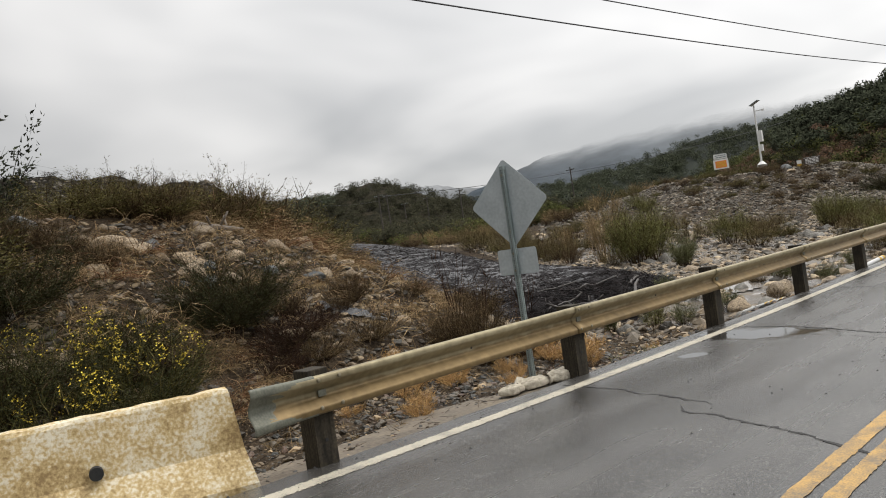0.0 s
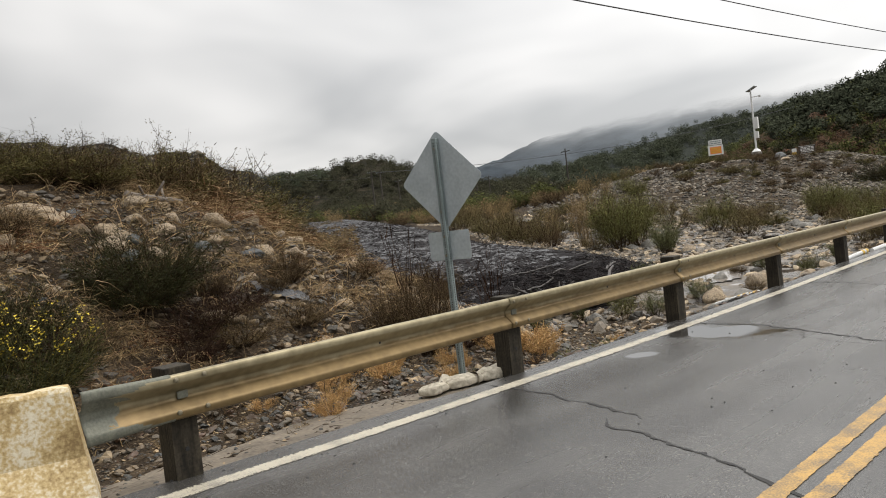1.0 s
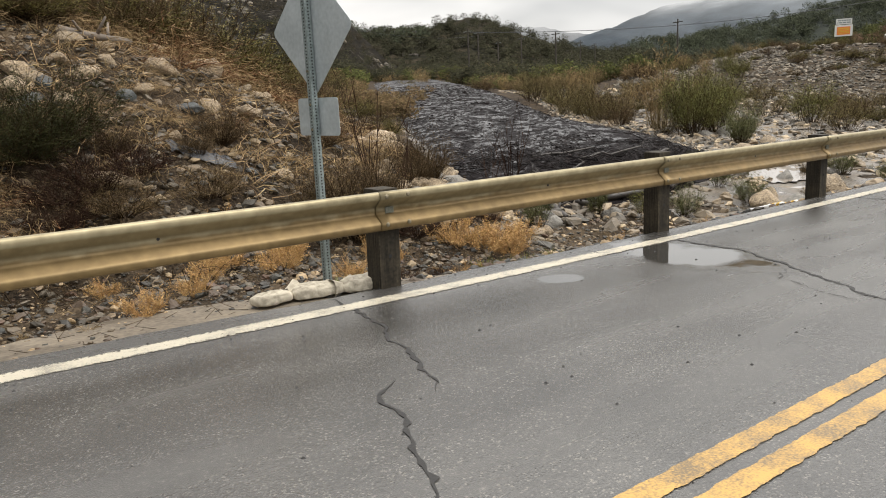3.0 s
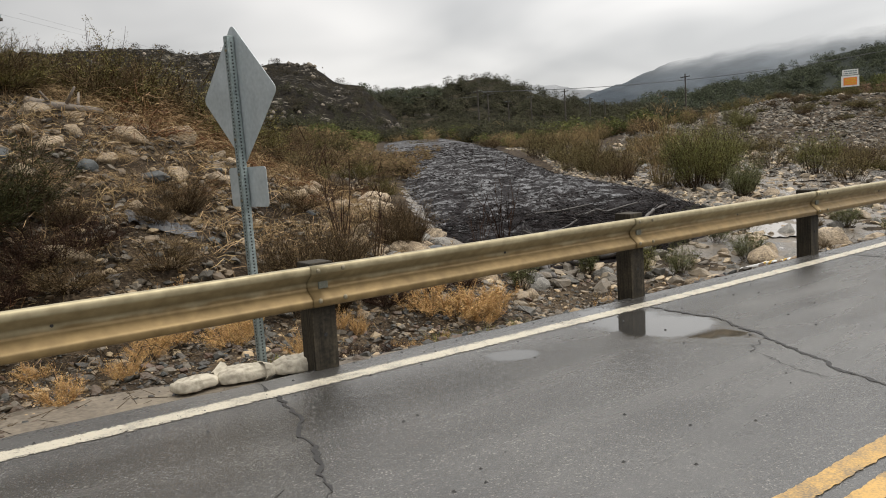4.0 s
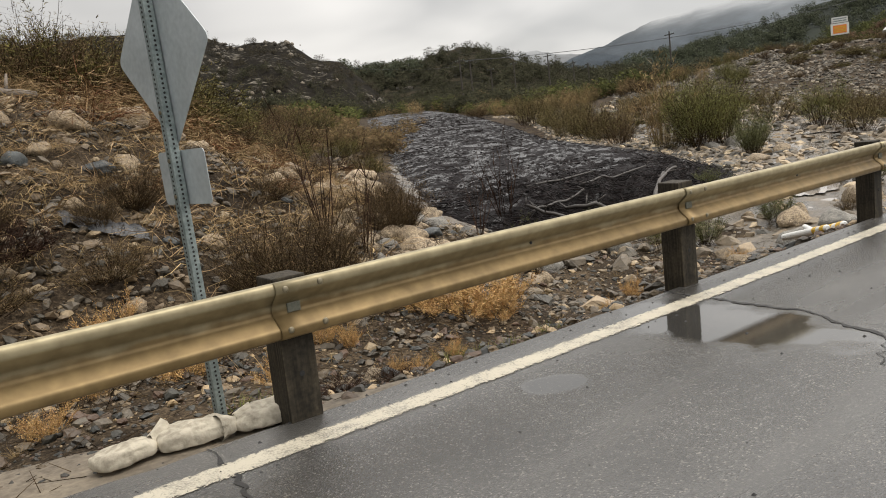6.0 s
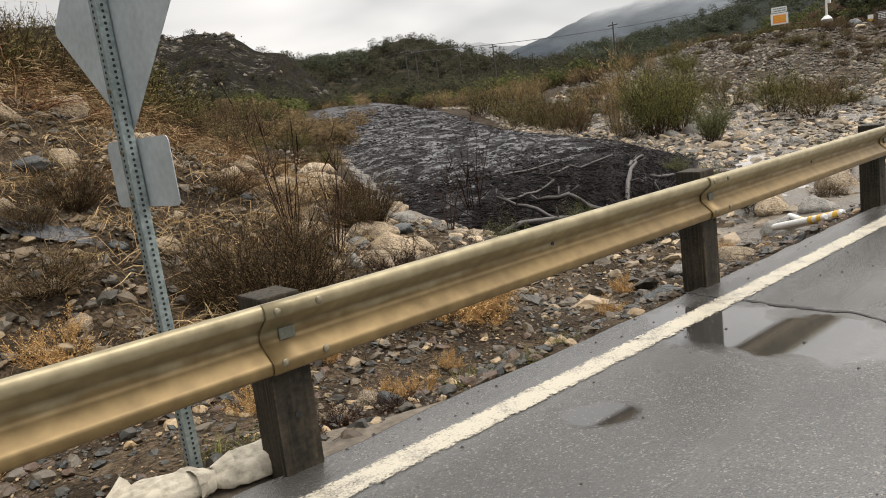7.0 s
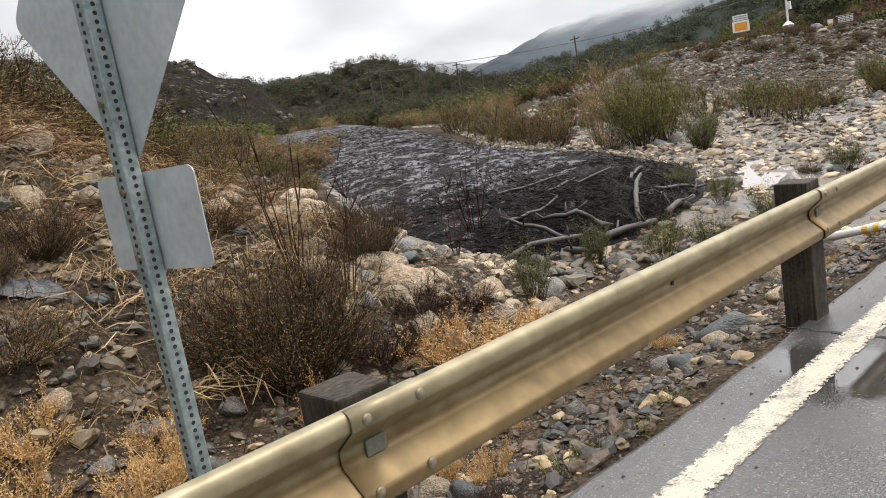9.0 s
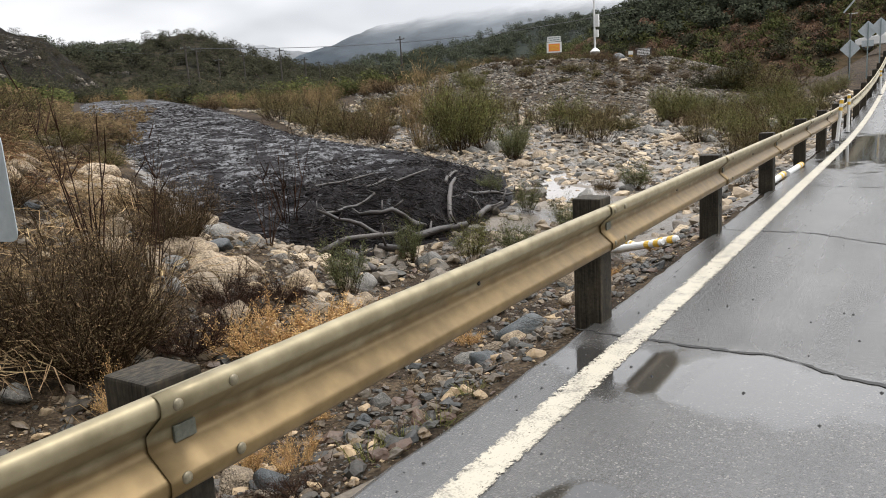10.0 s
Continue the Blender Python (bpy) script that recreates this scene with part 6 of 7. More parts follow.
loose_stones("cobbles", "grey and tan cobbles over the flat below the mound", 5000, 17, on_flat, 0.05, 0.26, M_MOUND, 1, 2.4)
loose_stones("rubble", "grey rubble on the gravel mound", 18000, 4, on_mound, 0.04, 0.26, M_MOUND, 1, 3.0)


# ---- fallen twigs and small litter on the soil ----
def litter():
    rr = random.Random(5)
    paths = []
    for _ in range(1500):
        x, y = rr.uniform(3.5, 18), 5.7 + 7 * rr.random() ** 1.3
        if near_flow(x, y):
            continue
        z = land_z(x, y) + 0.012
        a, ln = rr.uniform(0, 6.28), rr.uniform(0.05, 0.28)
        paths.append([((x, y, z), 0.003), ((x + ln * math.cos(a), y + ln * math.sin(a), z + rr.uniform(0, 0.05)), 0.0015)])
    vs, fs = tubes(paths)
    tagged(new("fallen_twigs", mesh_from("fallen_twigs", vs, fs, M_TWIG)), "small dead twigs lying on stony soil", "twigs", kind="stuff")
    bits = []
    for _ in range(420):
        x, y = rr.uniform(1, 18), rr.uniform(1.0, 5.4) if rr.random() < 0.5 else rr.uniform(4.9, 5.45)
        bits.append((x, y, rr.uniform(0.003, 0.011)))
    vs, fs = [], []
    for x, y, r in bits:
        b = len(vs)
        z = road_z(x)
        vs += [(x - r, y - r * 0.7, z), (x + r, y - r, z), (x + r * 0.6, y + r, z), (x - r, y + r * 0.7, z), (x, y, z + r)]
        fs += [(b, b + 1, b + 4), (b + 1, b + 2, b + 4), (b + 2, b + 3, b + 4), (b + 3, b, b + 4)]
    tagged(new("road_grit", mesh_from("road_grit", vs, fs, M_CRACK)), "scattered dark grit on wet asphalt", "grit", kind="stuff")


litter()


# ---- debris flow ----
def flow_z(x, y):
    a, b = flow_left(y), flow_right(y)
    u = min(1, max(0, (x - a) / max(0.1, b - a)))
    rim = min(1, 3.2 * min(u, 1 - u) * (b - a) / 9 + 0.02)
    front = smooth(10.4, 11.4, y)
    body = 0.50 * min(1, rim ** 0.6) * (0.25 + 0.75 * front)
    far = 1.0 - 0.3 * smooth(18, 40, y)
    # heaped sticks at the front, a wet sheet with low riffles behind
    heap = min(1, smooth(15.0, 11.5, y) + 0.6 * smooth(0.05, 0.4, nz(x, y, 0.3, 19)) * smooth(24, 14, y))
    lump = heap * (0.15 * nz(x, y, 0.8, 12) + 0.15 * nz(x, y, 2.2, 13) + 0.10 * nz(x, y, 5.5, 14))
    lump += (1 - heap) * (0.06 * nz(x, y, 0.7, 12) + 0.06 * nz(x, y, 1.9, 13) + 0.06 * max(-0.2, nz(x, y, 4.5, 14)))
    lump += 0.03 * nz(x, y, 9, 15)
    return bed_z(x, y) + 0.03 + body + lump * min(1, rim * 2) * far


def build_flow():
    ys = list(np.arange(10.5, 18, 0.07)) + list(np.arange(18, 34, 0.14)) + list(np.arange(34, 90, 0.6))
    n = 150
    vs, fs = [], []
    for y in ys:
        a, b = flow_left(y) - 0.25 + 0.3 * nz(y, 0, 0.9, 3), flow_right(y) + 0.25 + 0.3 * nz(y, 5, 0.9, 4)
        for i in range(n + 1):
            x = a + (b - a) * i / n
            yy = y + 0.35 * nz(x, 0, 0.8, 17) * smooth(13, 10.5, y)
            z = flow_z(x, yy)
            if i in (0, n) or y == ys[0]:
                z = min(bed_z(x, yy), land_z(x, yy)) - 0.1
            vs.append((x, yy, z))
    m = n + 1
    for j in range(len(ys) - 1):
        for i in range(n):
            q = j * m + i
            fs.append((q, q + 1, q + m + 1, q + m))
    tagged(new("debris_flow", mesh_from("debris_flow", vs, fs, M_DEBRIS, True)), "black wet mud and ash flow full of sticks", "mud flow", kind="stuff")
    rr = random.Random(9)
    paths = []
    for k in range(13000):
        y = 10.6 + (5 * rr.random() ** 1.3 if k % 5 < 3 else 44 * rr.random() ** 1.5)
        a, b = flow_left(y), flow_right(y)
        x = rr.uniform(a - 0.1, b + 0.1)
        if y > 13 and nz(x, y, 0.45, 23) < rr.uniform(-0.35, 0.3):
            continue
        z = flow_z(x, y)
        an = rr.uniform(0, 3.14)
        ln = rr.uniform(0.06, 0.42) * (1 if rr.random() < 0.92 else 2.6)
        r = rr.uniform(0.003, 0.012) * (1 + max(0, y - 18) * 0.04)
        ln *= 1 + max(0, y - 18) * 0.02
        tilt = rr.uniform(-0.08, 0.16) if rr.random() < 0.85 else rr.uniform(0.2, 0.7)
        dx, dy, dz = math.cos(an) * ln, math.sin(an) * ln, tilt * ln
        p = Vector((x, y, z))
        mid = p + Vector((dx, dy, dz)) * 0.5 + Vector((rr.uniform(-1, 1), rr.uniform(-1, 1), rr.uniform(0, 0.5))) * ln * 0.10
        e2 = p + Vector((dx, dy, dz))
        mid.z = max(mid.z, flow_z(mid.x, mid.y))
        paths.append([(p, r), (mid, r * 0.9), (e2, r * 0.5)])
    clods, faces, shape = [], [], stone_shape(90, 1, 0.5, 0.9)
    co, fc = np.array([v.co[:] for v in shape.verts]), [tuple(v.index for v in f.verts) for f in shape.faces]
    shape.free()
    for k in range(13000):
        y = 10.7 + (7 * rr.random() if k % 2 else 55 * rr.random() ** 1.4)
        x = rr.uniform(flow_left(y), flow_right(y))
        if nz(x, y, 0.7, 29) < rr.uniform(-0.3, 0.3):
            continue
        r = rr.uniform(0.02, 0.075) * (1 + max(0, y - 16) * 0.03)
        rot = np.array(Euler((rr.uniform(-0.5, 0.5), rr.uniform(-0.5, 0.5), rr.uniform(0, 6.28))).to_matrix())
        faces += [tuple(i + len(clods) * len(co) for i in f) for f in fc]
        clods.append((co @ rot.T) * (r * rr.uniform(0.8, 2.0), r, r * 0.7) + np.array([x, y, flow_z(x, y)]))
    tagged(new("ash_clods", mesh_from("ash_clods", np.concatenate(clods).tolist(), faces, M_STICK)), "lumps of black ash, bark and mud riding on the flow", "debris", kind="stuff")
    vs, fs = tubes(paths, 4)
    tagged(new("stick_raft", mesh_from("stick_raft", vs, fs, M_STICK)), "tangled wet black sticks riding on the mud", "sticks", kind="stuff")


build_flow()


def log_thing(pts, r, mat, label, name="log", knots=3, seed=1):
    rr = random.Random(seed)
    path = [(Vector(p), r * (1 - 0.35 * i / (len(pts) - 1)) * rr.uniform(0.85, 1.1)) for i, p in enumerate(pts)]
    stubs = []
    for _ in range(knots):
        i = rr.randrange(1, len(pts))
        p = Vector(pts[i])
        d = Vector((rr.uniform(-1, 1), rr.uniform(-1, 1), rr.uniform(0.1, 1))).normalized()
        stubs.append([(p, r * 0.35), (p + d * r * 4, r * 0.2)])
    vs, fs = tubes([path] + stubs, 9)
    me = mesh_from(name, vs, fs, mat, True)
    bm = bmesh.new()
    bm.from_mesh(me)
    bmesh.ops.holes_fill(bm, edges=[ed for ed in bm.edges if ed.is_boundary], sides=12)
    bm.to_mesh(me)
    bm.free()
    return tagged(new(name, me), label, "log", "driftwood")


def lay(x0, y0, x1, y1, r, mat, label, seed, lift=0.0, sag=0.0, surf=None, n=7):
    rr = random.Random(seed)
    pts = []
    for i in range(n):
        t = i / (n - 1)
        x, y = x0 + (x1 - x0) * t, y0 + (y1 - y0) * t
        side = sag * math.sin(t * math.pi) + rr.uniform(-0.02, 0.02)
        x, y = x - (y1 - y0) * side * 0.2, y + (x1 - x0) * side * 0.2
        z = (surf or land_z)(x, y) + r * 0.6 + lift * t + rr.uniform(0, r * 0.3)
        pts.append((x, y, z))
    return log_thing(pts, r, mat, label, seed=seed)


lay(7.05, 12.75, 8.15, 13.05, 0.085, M_LOG, "weathered grey log lying along the bank", 1, 0.0, 0.0, lambda x, y: land_z(x, y) + 0.10)
lay(8.2, 13.2, 8.9, 12.9, 0.035, M_LOG, "thin weathered branch on the bank", 2)
for i, (x0, y0, x1, y1, r, lf) in enumerate([(15.4, 11.6, 16.7, 11.0, 0.06, 0.15), (16.6, 11.2, 16.1, 12.2, 0.05, 0.3), (17.6, 11.0, 16.9, 11.9, 0.07, 0.1), (18.3, 10.9, 19.9, 11.7, 0.06, 0.25), (20.2, 11.6, 21.6, 11.2, 0.05, 0.1),
                                             (16.6, 12.6, 17.9, 12.3, 0.045, 0.1), (20.6, 12.4, 22.0, 12.9, 0.05, 0.05), (19.2, 13.5, 21.2, 13.2, 0.04, 0.1), (18.3, 14.4, 20.2, 14.0, 0.04, 0.1), (15.6, 11.2, 15.1, 10.3, 0.085, 0.0), (16.2, 11.0, 16.0, 10.2, 0.075, 0.1), (17.0, 10.9, 18.2, 10.5, 0.09, 0.1), (19.0, 10.7, 20.4, 10.9, 0.08, 0.05)]):
    lay(x0, y0, x1, y1, 0.9 * r, M_LOGGREY if i % 3 == 0 else M_DARKLOG, "wet driftwood branch stuck in black mud", 10 + i, lf, 0.15, lambda x, y: max(flow_z(x, y), land_z(x, y)))

# muddy stream on the far side of the bar
def stream(cx, cy, rx, ry, seed, turn):
    n = 60
    c, s = math.cos(turn), math.sin(turn)
    vs = []
    for ring in range(5):
        for i in range(n):
            a = 2 * math.pi * i / n
            r = (ring + 1) / 5 * (1 + 0.45 * nz(math.cos(a), math.sin(a), 1.5, seed) + 0.2 * nz(math.cos(a), math.sin(a), 5, seed))
            px, py = rx * r * math.cos(a), ry * r * math.sin(a)
            x, y = cx + px * c - py * s, cy + px * s + py * c
            vs.append((x, y, land_z(cx, cy) + 0.02 + (x - cx) * 0.02 + (y - cy) * 0.056))
    vs.append((cx, cy, land_z(cx, cy) + 0.02))
    fs = [(r * n + i, (r + 1) * n + i, (r + 1) * n + (i + 1) % n, r * n + (i + 1) % n) for r in range(4) for i in range(n)]
    fs += [(i, (i + 1) % n, 5 * n) for i in range(n)]
    tagged(new("stream", mesh_from("stream", vs, fs, M_STREAM, True)), "shallow muddy stream water between cobbles", "water", kind="structure")


stream(27.0, 12.4, 2.6, 0.9, 1, 0.5)
stream(32.0, 14.6, 3.2, 0.9, 2, 0.35)
stream(37.5, 16.0, 4.0, 1.1, 3, 0.2)
stream(35.0, 12.3, 2.5, 0.5, 5, 0.1)
stream(46.0, 34.0, 5.0, 1.6, 6, 0.7)
stream(23.6, 10.6, 2.0, 0.7, 7, 0.45)
stream(20.2, 8.6, 1.3, 0.45, 8, 0.3)


# ---- sandbags ----
def sandbag(x, y, z, ln, w, h, turn, seed, neck=1):
    bm = bmesh.new()
    bmesh.ops.create_uvsphere(bm, u_segments=36, v_segments=22, radius=1)
    for v in bm.verts:
        c = v.co
        sx = math.copysign(abs(c.x) ** 0.7, c.x)
        sy = math.copysign(abs(c.y) ** 0.75, c.y)
        sz = math.copysign(abs(c.z) ** 0.8, c.z)
        fold = 0.13 * math.sin(c.x * 15 + seed + 4 * c.y) * (0.25 + abs(c.x) ** 2) * max(0, sz) + 0.28 * nz(c.x * 2.2, c.y * 2.2, 1, seed) + 0.12 * nz(c.x * 7, c.y * 7, 1, seed)
        taper = 1 - 0.45 * max(0, c.x * neck) ** 3
        v.co = Vector((sx * ln / 2, sy * w / 2 * taper * (1 + fold), max(-0.42, sz) * h * taper * (1 + fold) + (0.0 if sz > 0 else 0)))
    s = empty("sandbag", pose(x, y, z + 0.40 * h, 0, 0, turn), "full off-white sandbag lying at the road's edge", "sandbag", "sandbags by the sign")
    part("sack", bm, M_SACK, s, smooth=True)
    bm = bmesh.new()
    bmesh.ops.create_cone(bm, segments=16, radius1=0.035, radius2=0.075, depth=0.10, matrix=Matrix.Translation((neck * (ln / 2 + 0.015), 0, 0.02)) @ Matrix.Rotation(radians(90 * neck), 4, "Y"))
    for v in bm.verts:
        v.co += Vector((0.01, 0.015, 0.02)) * nz(v.co.y * 30, v.co.z * 30, 1, seed)
    part("tied_neck", bm, M_SACK, s, "gathered and tied mouth of the sack")
    return s


sandbag(6.76, 5.75, road_z(6.8) - 0.02, 0.36, 0.25, 0.055, 14, 1, 1)
sandbag(7.14, 5.70, road_z(7.1) - 0.02, 0.46, 0.26, 0.068, -10, 2, 1)
sandbag(7.54, 5.64, road_z(7.5) - 0.02, 0.50, 0.25, 0.074, 2, 3, -1)


# ---- flexible marker posts ----
def marker(m, label, stand=True, bands=True):
    d = empty("marker_post", m, label, "marker post", "marker posts")
    part("tube", cyl((0, 0, 0.02), (0, 0, 1.05), 0.042, 0.042, 14), M_WHITE, d, "white plastic tube")
    part("cap", cyl((0, 0, 1.05), (0, 0, 1.075), 0.042, 0.026, 14), M_WHITE, d)
    for z in (0.78, 0.95):
        part("reflective_band", cyl((0, 0, z), (0, 0, z + 0.085), 0.0445, 0.0445, 14), M_AMBER, d, "amber reflective band")
    if stand:
        part("base", cyl((0, 0, 0), (0, 0, 0.03), 0.10, 0.085, 16), M_DARK, d, "round black rubber base")
    return d


up = "upright white plastic marker post with amber bands"
marker(pose(27.9, 5.30, road_z(27.9), 4, 3, 0), up)
marker(pose(30.6, 5.26, road_z(30.6), 0, 2, 0), up)
marker(pose(45.2, 5.1, road_z(45.2), 0, 0, 0), up)
down = "fallen white plastic marker post lying on the gravel"


def lay_marker(a, b, k=1.0):
    a, b = Vector(a), Vector(b)
    q = (b - a).to_track_quat("Z", "Y").to_matrix().to_4x4()
    marker(Matrix.Translation(a) @ q @ Matrix.Scale(k, 4), down, False)


lay_marker((16.0, 7.05, -0.50), (15.15, 5.85, -0.15), 1.1)
lay_marker((16.25, 7.0, -0.54), (15.5, 5.95, -0.20), 1.2)
lay_marker((17.4, 7.45, -0.60), (16.6, 6.9, -0.52))
lay_marker((19.3, 5.62, -0.06), (20.6, 5.5, 0.02), 1.2)
lay_marker((20.9, 5.5, -0.02), (22.1, 5.42, 0.02), 1.2)


# ---- notices on the gravel mound ----
def bars(parent, x, y0, y1, z0, z1, rows, mat, seed, name="lettering"):
    rr = random.Random(seed)
    h = (z1 - z0) / rows
    bm = bmesh.new()
    for r in range(rows):
        zc = z1 - (r + 0.5) * h
        y = y0
        while y < y1 - 0.02:
            w = min(rr.uniform(0.10, 0.28), y1 - y)
            box(x - 0.004, x, y, y + w * 0.85, zc - h * 0.28, zc + h * 0.28, bm=bm)
            y += w
    return part(name, bm, mat, parent, "rows of unreadable lettering")


def notice_board():
    x, y = 88.8, 39.0
    g = land_z(x, y)
    s = empty("notice_board", pose(x, y, g, 0, 0, 24) @ Matrix.Scale(1.55, 4), "orange and white notice board on two dark posts", "notice board")
    for sy in (-0.42, 0.42):
        part("leg", box(-0.05, 0.05, sy - 0.05, sy + 0.05, -0.3, 1.72), M_POLE, s)
    part("panel", box(-0.09, -0.055, -0.54, 0.54, 0.66, 1.40, 0.01), M_WHITE, s, "white panel")
    part("orange_field", box(-0.098, -0.091, -0.40, 0.40, 0.76, 1.28), M_ORANGE, s, "orange sheet")
    part("header_panel", box(-0.09, -0.055, -0.48, 0.48, 1.44, 1.80, 0.01), M_WHITE, s, "narrow white header panel")
    bars(s, -0.099, -0.34, 0.34, 0.82, 1.22, 4, M_AMBER, 3)
    bars(s, -0.092, -0.40, 0.40, 1.48, 1.76, 2, M_GALV, 4)


notice_board()


def brown_board():
    x, y = 83.7, 27.3
    g = land_z(x, y)
    s = empty("information_board", pose(x, y, g, 0, 0, 17) @ Matrix.Scale(1.35, 4), "dark brown information board with pale lettering on posts", "sign board")
    for sy in (-0.4, 0.4):
        part("leg", box(-0.03, 0.03, sy - 0.03, sy + 0.03, -0.3, 0.3), M_WHITE, s)
    part("panel", box(-0.06, -0.02, -0.58, 0.58, 0.12, 0.72, 0.008), M_BROWNSIGN, s)
    for z0, z1, a, b in ((0.14, 0.16, -0.56, 0.56), (0.68, 0.70, -0.56, 0.56)):
        part("border", box(-0.068, -0.061, a, b, z0, z1), M_WHITE, s)
    bars(s, -0.064, -0.46, 0.46, 0.22, 0.64, 4, M_WHITE, 5)


brown_board()


def small_notice():
    x, y = 85.9, 29.3
    s = empty("small_notice", pose(x, y, land_z(x, y), 0, 0, 20) @ Matrix.Scale(1.35, 4), "small white and yellow notice on a stake", "sign board")
    part("stake", box(-0.02, 0.02, -0.03, 0.03, -0.2, 0.4), M_POLE, s)
    part("panel", box(-0.05, -0.02, -0.17, 0.17, 0.28, 0.56), M_WHITE, s)
    part("yellow_panel", box(-0.052, -0.02, -0.15, 0.15, 0.03, 0.278), M_AMBER, s, "yellow lower panel")


small_notice()
tagged(part("marker_stone", box(74.9, 75.2, 46.0, 46.3, land_z(75, 46) - 0.1, land_z(75, 46) + 0.5, 0.02), M_WHITE), "small white marker block", "marker")


def mast():
    x, y = 81.8, 31.6
    s = empty("instrument_mast", pose(x, y, land_z(x, y)) @ Matrix.Scale(1.17, 4), "white instrument mast with solar panel on a concrete base", "mast")
    part("concrete_base", cyl((0, 0, -0.3), (0, 0, 0.72), 0.48, 0.42, 20), M_GREYROCK, s, "round grey concrete base")
    part("base_cone", cyl((0, 0, 0.72), (0, 0, 1.0), 0.42, 0.14, 20), M_WHITE, s)
    part("pole", cyl((0, 0, 0.95), (0, 0, 6.2), 0.085, 0.07, 14), M_WHITE, s)
    part("equipment_box", box(-0.05, 0.25, -0.36, -0.06, 2.75, 3.75, 0.02), M_WHITE, s, "white equipment cabinet")
    part("equipment_box", box(-0.05, 0.2, -0.3, -0.06, 1.9, 2.5, 0.02), M_WHITE, s, "white equipment cabinet")
    p = part("solar_panel", box(-0.35, 0.35, -0.45, 0.45, -0.025, 0.025, 0.01), M_SIGNBACK, s, "tilted solar panel")
    p.matrix_basis = pose(0, -0.1, 6.25, -25, 0, 0)
    part("camera_arm", box(-0.03, 0.03, -0.7, 0.0, 5.5, 5.56), M_WHITE, s)
    part("camera_head", box(-0.08, 0.08, -0.85, -0.65, 5.42, 5.6, 0.02), M_WHITE, s)


mast()


# ---- signs and truck at the junction ----
def small_diamond(x, y, zc, h=0.53, turn=8, lamp=False, square=False):
    g = min(land_z(x, y), zc - 0.8)
    s = empty("junction_sign", pose(x, y, g, 0, 0, turn), "back of a diamond road sign on a thin post", "road sign", "signs at the junction")
    part("diamond_plate", plate(rounded([(0, zc - g + h), (h, zc - g), (0, zc - g - h), (-h, zc - g)], 0.06), 0.004), M_SIGNBACK, s).location = (0.04, 0, 0)
    part("sign_post", box(-0.03, 0.03, -0.03, 0.03, -0.4, zc - g + h * 0.8), M_GALV, s)
    if square:
        part("lower_plate", box(0.035, 0.04, -0.3, 0.3, zc - g - h - 0.35, zc - g - h - 0.02), M_SIGNBACK, s)


small_diamond(56.1, 7.1, 3.12, 0.53)
small_diamond(56.2, 6.25, 4.05, 0.52, square=True)
small_diamond(56.25, 5.65, 4.17, 0.52)


def solar_lamp():
    x, y = 61.1, 7.5
    s = empty("solar_beacon", pose(x, y, land_z(x, y)), "tall pole with a tilted solar panel and beacon", "beacon")
    top = 5.9 - land_z(x, y)
    part("pole", cyl((0, 0, -0.3), (0, 0, top - 0.5), 0.06, 0.05, 12), M_POLE, s)
    p = part("solar_panel", box(-0.3, 0.3, -0.45, 0.45, -0.02, 0.02), M_SIGNBACK, s, "tilted solar panel")
    p.matrix_basis = pose(0, 0.1, top - 0.1, -50, 0, 0)
    part("bracket", box(-0.03, 0.03, -0.4, 0.1, top - 0.55, top - 0.5), M_WHITE, s)


solar_lamp()


def pickup():
    x, y = 82.2, 5.9
    g = road_z(82) + 0.05
    s = empty("pickup_truck", pose(x, y, g, 0, 0, 90), "white pickup truck parked at the junction", "truck")
    bm = bmesh.new()
    prof = [(-2.7, 0.45), (-2.7, 1.05), (-0.95, 1.1), (-0.75, 1.75), (0.55, 1.78), (1.15, 1.15), (2.45, 1.02), (2.65, 0.85), (2.65, 0.42)]
    ring = [[bm.verts.new((px, sy * (0.95 if pz < 1.2 else 0.78), pz)) for px, pz in prof] for sy in (-1, 1)]
    m = len(prof)
    for i in range(m):
        j = (i + 1) % m
        bm.faces.new((ring[0][i], ring[0][j], ring[1][j], ring[1][i]))
    bm.faces.new(ring[0][::-1])
    bm.faces.new(ring[1])
    bmesh.ops.recalc_face_normals(bm, faces=bm.faces)
    bmesh.ops.bevel(bm, geom=bm.edges[:], offset=0.05, segments=2, affect="EDGES")
    part("body", bm, M_WHITE, s)
    glass = material("dark_window", (0.02, 0.022, 0.025), (0.04, 0.042, 0.046), rough=0.08, bump=0, spec=0.8)
    for sy in (-1, 1):
        part("side_window", box(-0.6, 0.5, sy * 0.86 - 0.03, sy * 0.86 + 0.03, 1.22, 1.62, 0.02), glass, s, "dark side window")
        for wx in (-1.75, 1.75):
            w = part("wheel", cyl((wx, sy * 0.72, 0.38), (wx, sy * 0.99, 0.38), 0.38, seg=24), M_DARK, s, "black tyre")
            part("rim", cyl((wx, sy * 0.985, 0.38), (wx, sy * 1.0, 0.38), 0.22, seg=18), M_BOLT, w, "grey steel rim")
        part("headlight", box(2.55, 2.68, sy * 0.72 - 0.16, sy * 0.72 + 0.16, 0.78, 0.92, 0.02), M_SIGNBACK, s)
    part("bumper", box(2.6, 2.78, -0.92, 0.92, 0.42, 0.62, 0.03), M_BOLT, s)


pickup()


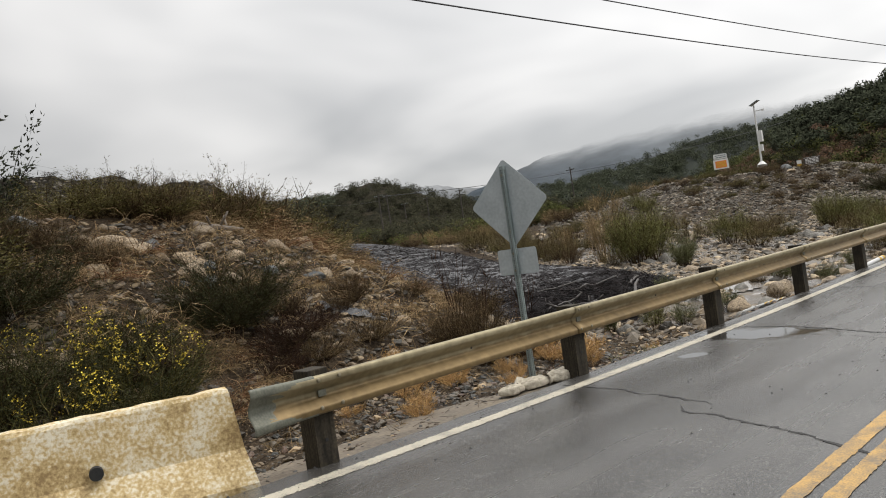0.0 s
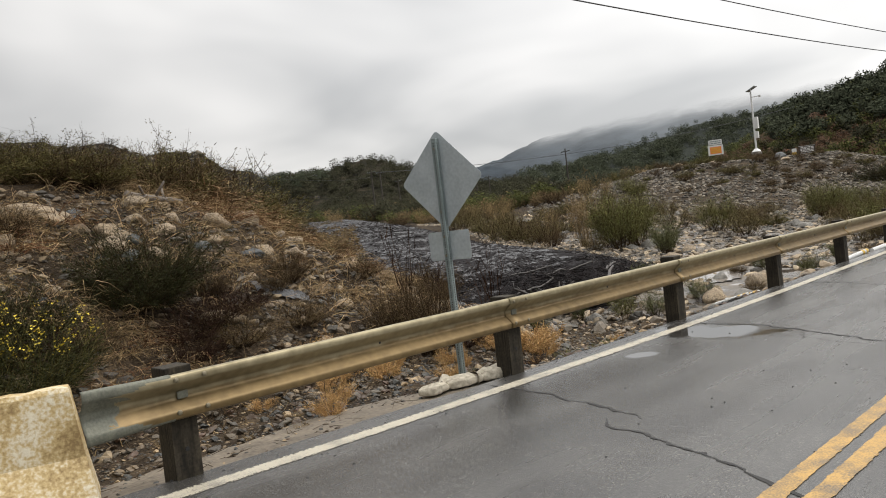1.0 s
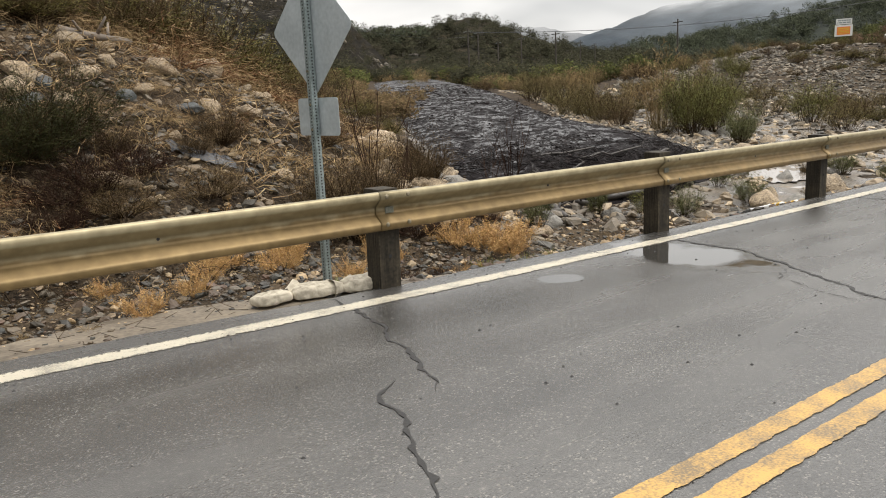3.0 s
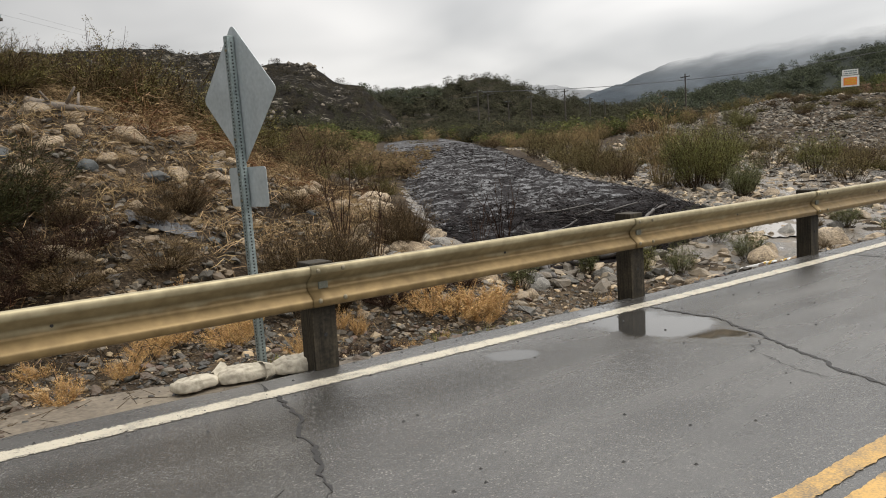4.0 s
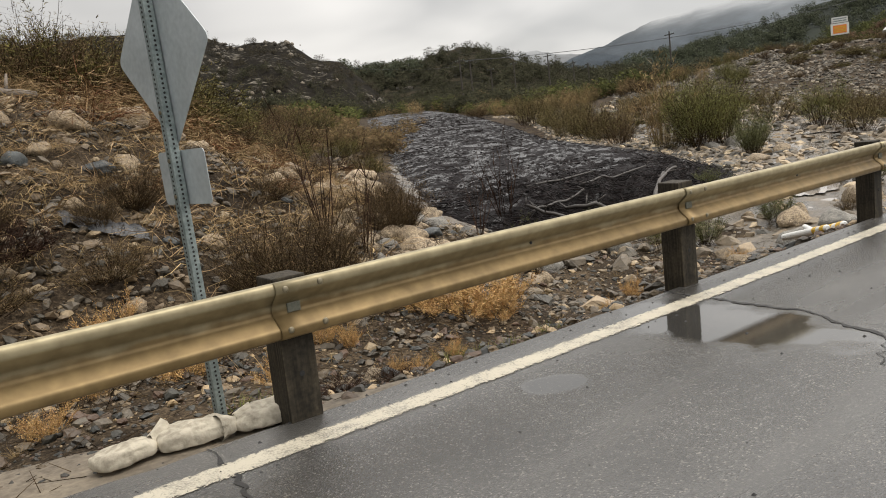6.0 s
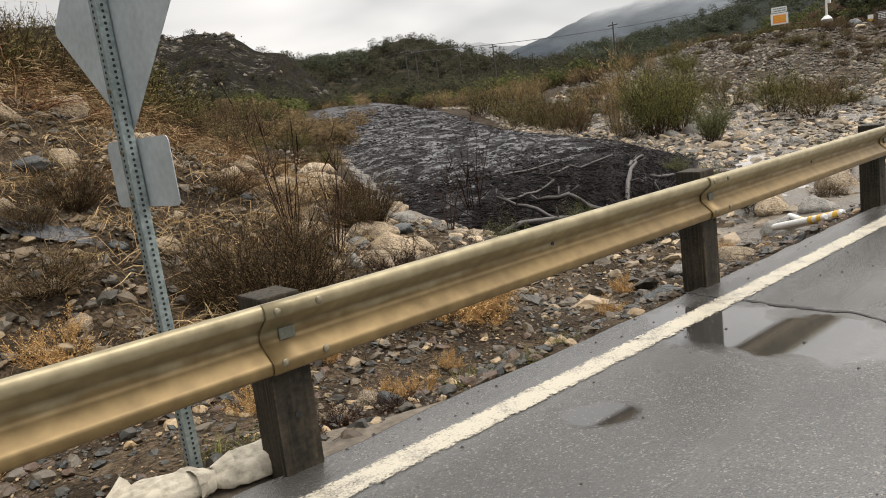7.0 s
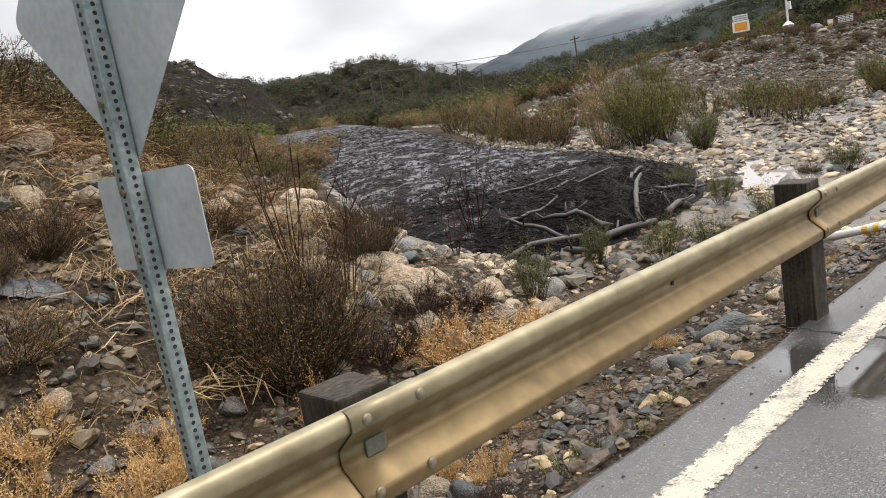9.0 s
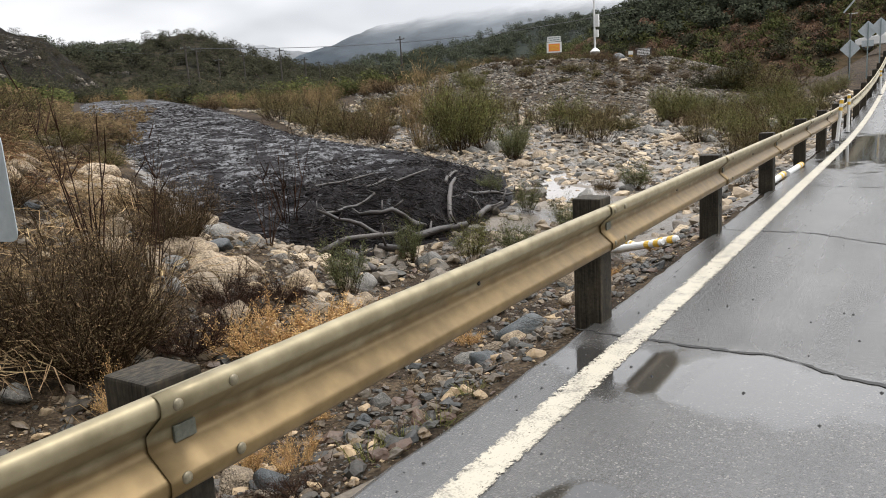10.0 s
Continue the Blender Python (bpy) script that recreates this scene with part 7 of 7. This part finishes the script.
# ---- utility poles and overhead cables ----
def utility_pole(x, y, top, arm=1.2, turn=0.0, label="dark timber utility pole with a crossarm"):
    g = land_z(x, y)
    s = empty("utility_pole", pose(x, y, g, 0, 0, turn), label, "utility pole", "utility poles of the valley")
    h = top - g
    part("pole", cyl((0, 0, -0.5), (0, 0, h), 0.17, 0.12, 10), M_POLE, s)
    part("crossarm", box(-arm, arm, -0.07, 0.07, h - 0.65, h - 0.5), M_POLE, s)
    for dx in (-0.9, -0.45, 0.45, 0.9):
        part("insulator", cyl((dx * arm, 0, h - 0.5), (dx * arm, 0, h - 0.3), 0.05, 0.04, 8), M_GALV, s)


utility_pole(11.8, 48.0, 11.3, 1.4, 60)
for a, r, top in ((49.3, 150, 14.6), (48.6, 165, 15.5), (45.5, 190, 15.7), (43.0, 170, 15.0), (41.3, 210, 15.5), (40.3, 250, 17.0), (34.5, 150, 14.3), (47.2, 205, 16.0)):
    utility_pole(5 + r * math.cos(radians(a)), 2 + r * math.sin(radians(a)), top, 1.3, a + 40)


def cable(name, p, q, sag, r, label, n=40):
    p, q = Vector(p), Vector(q)
    path = []
    for i in range(n + 1):
        t = i / n
        path.append((p.lerp(q, t) - Vector((0, 0, sag * 4 * t * (1 - t))), r))
    vs, fs = tubes([path], 6)
    tagged(new(name, mesh_from(name, vs, fs, M_WIRE, True)), label, "cable", "overhead cables")


cable("overhead_cable", (-10, 15.75, 8.9), (62, 9.6, 8.5), 0.75, 0.022, "black overhead cable strung above the road")
cable("overhead_cable", (-10, 14.25, 8.9), (62, 7.15, 8.5), 0.75, 0.018, "thin black overhead cable strung above the road")
for dy in (0, 1.4):
    cable("valley_cable", (11.8 + dy, 48.0, 10.9), (109, 117, 14.0), 2.5, 0.004, "thin dark valley power cable")
cable("valley_cable", (103, 115, 14.0), (200, 60, 22), 3.0, 0.05, "thin dark valley power cable")


# ---- far house, plastic sheet ----
def house():
    p = Vector(HILLS["hill_scrub"](53.6, 0.42))
    s = empty("far_house", Matrix.Translation(p - Vector((0, 0, 1.2))) @ pose(0, 0, 0, 0, 0, 54) @ Matrix.Scale(0.45, 4), "small pale house among trees on the low hill", "house")
    part("wall", box(-3, 3, -6, 6, -2, 2.6, 0.05), M_GREYROCK, s)
    bm = bmesh.new()
    v = [bm.verts.new(c) for c in ((-3.4, -6.4, 2.6), (3.4, -6.4, 2.6), (3.4, 6.4, 2.6), (-3.4, 6.4, 2.6), (0, -6.4, 4.2), (0, 6.4, 4.2))]
    for f in ((0, 1, 4), (1, 2, 5, 4), (2, 3, 5), (3, 0, 4, 5), (3, 2, 1, 0)):
        bm.faces.new([v[i] for i in f])
    part("roof", bm, M_BROWNSIGN, s, "dark roof")
    for y in (-3.5, 0, 3.5):
        part("window", box(-3.06, -2.98, y - 0.7, y + 0.7, 0.6, 1.8), M_DARK, s)


house()


def plastic_sheet():
    vs, fs = [], []
    nx, ny = 26, 12
    for j in range(ny + 1):
        for i in range(nx + 1):
            u, v = i / nx, j / ny
            x = 7.55 + 0.75 * u + 0.03 * nz(v * 3, 1, 2)
            y = 9.98 - 0.22 * u + 0.26 * v * (1 - 0.3 * u) + 0.02 * nz(u * 5, 2, 2)
            z = land_z(x, y) + 0.03 + 0.07 * abs(nz(u * 4, v * 2, 1.5, 3)) + 0.05 * math.sin(v * math.pi)
            vs.append((x, y, z))
    for j in range(ny):
        for i in range(nx):
            a = j * (nx + 1) + i
            fs.append((a, a + 1, a + nx + 2, a + nx + 1))
    tagged(new("plastic_sheet", mesh_from("plastic_sheet", vs, fs, M_PLASTIC, True)), "crumpled black plastic sheet lying on the bank", "plastic sheet")


plastic_sheet()
# the plants that the copies were taken from are not part of the place
for group in KINDS.values():
    for ob in group:
        for child in list(ob.children_recursive):
            bpy.data.objects.remove(child)
        bpy.data.objects.remove(ob)
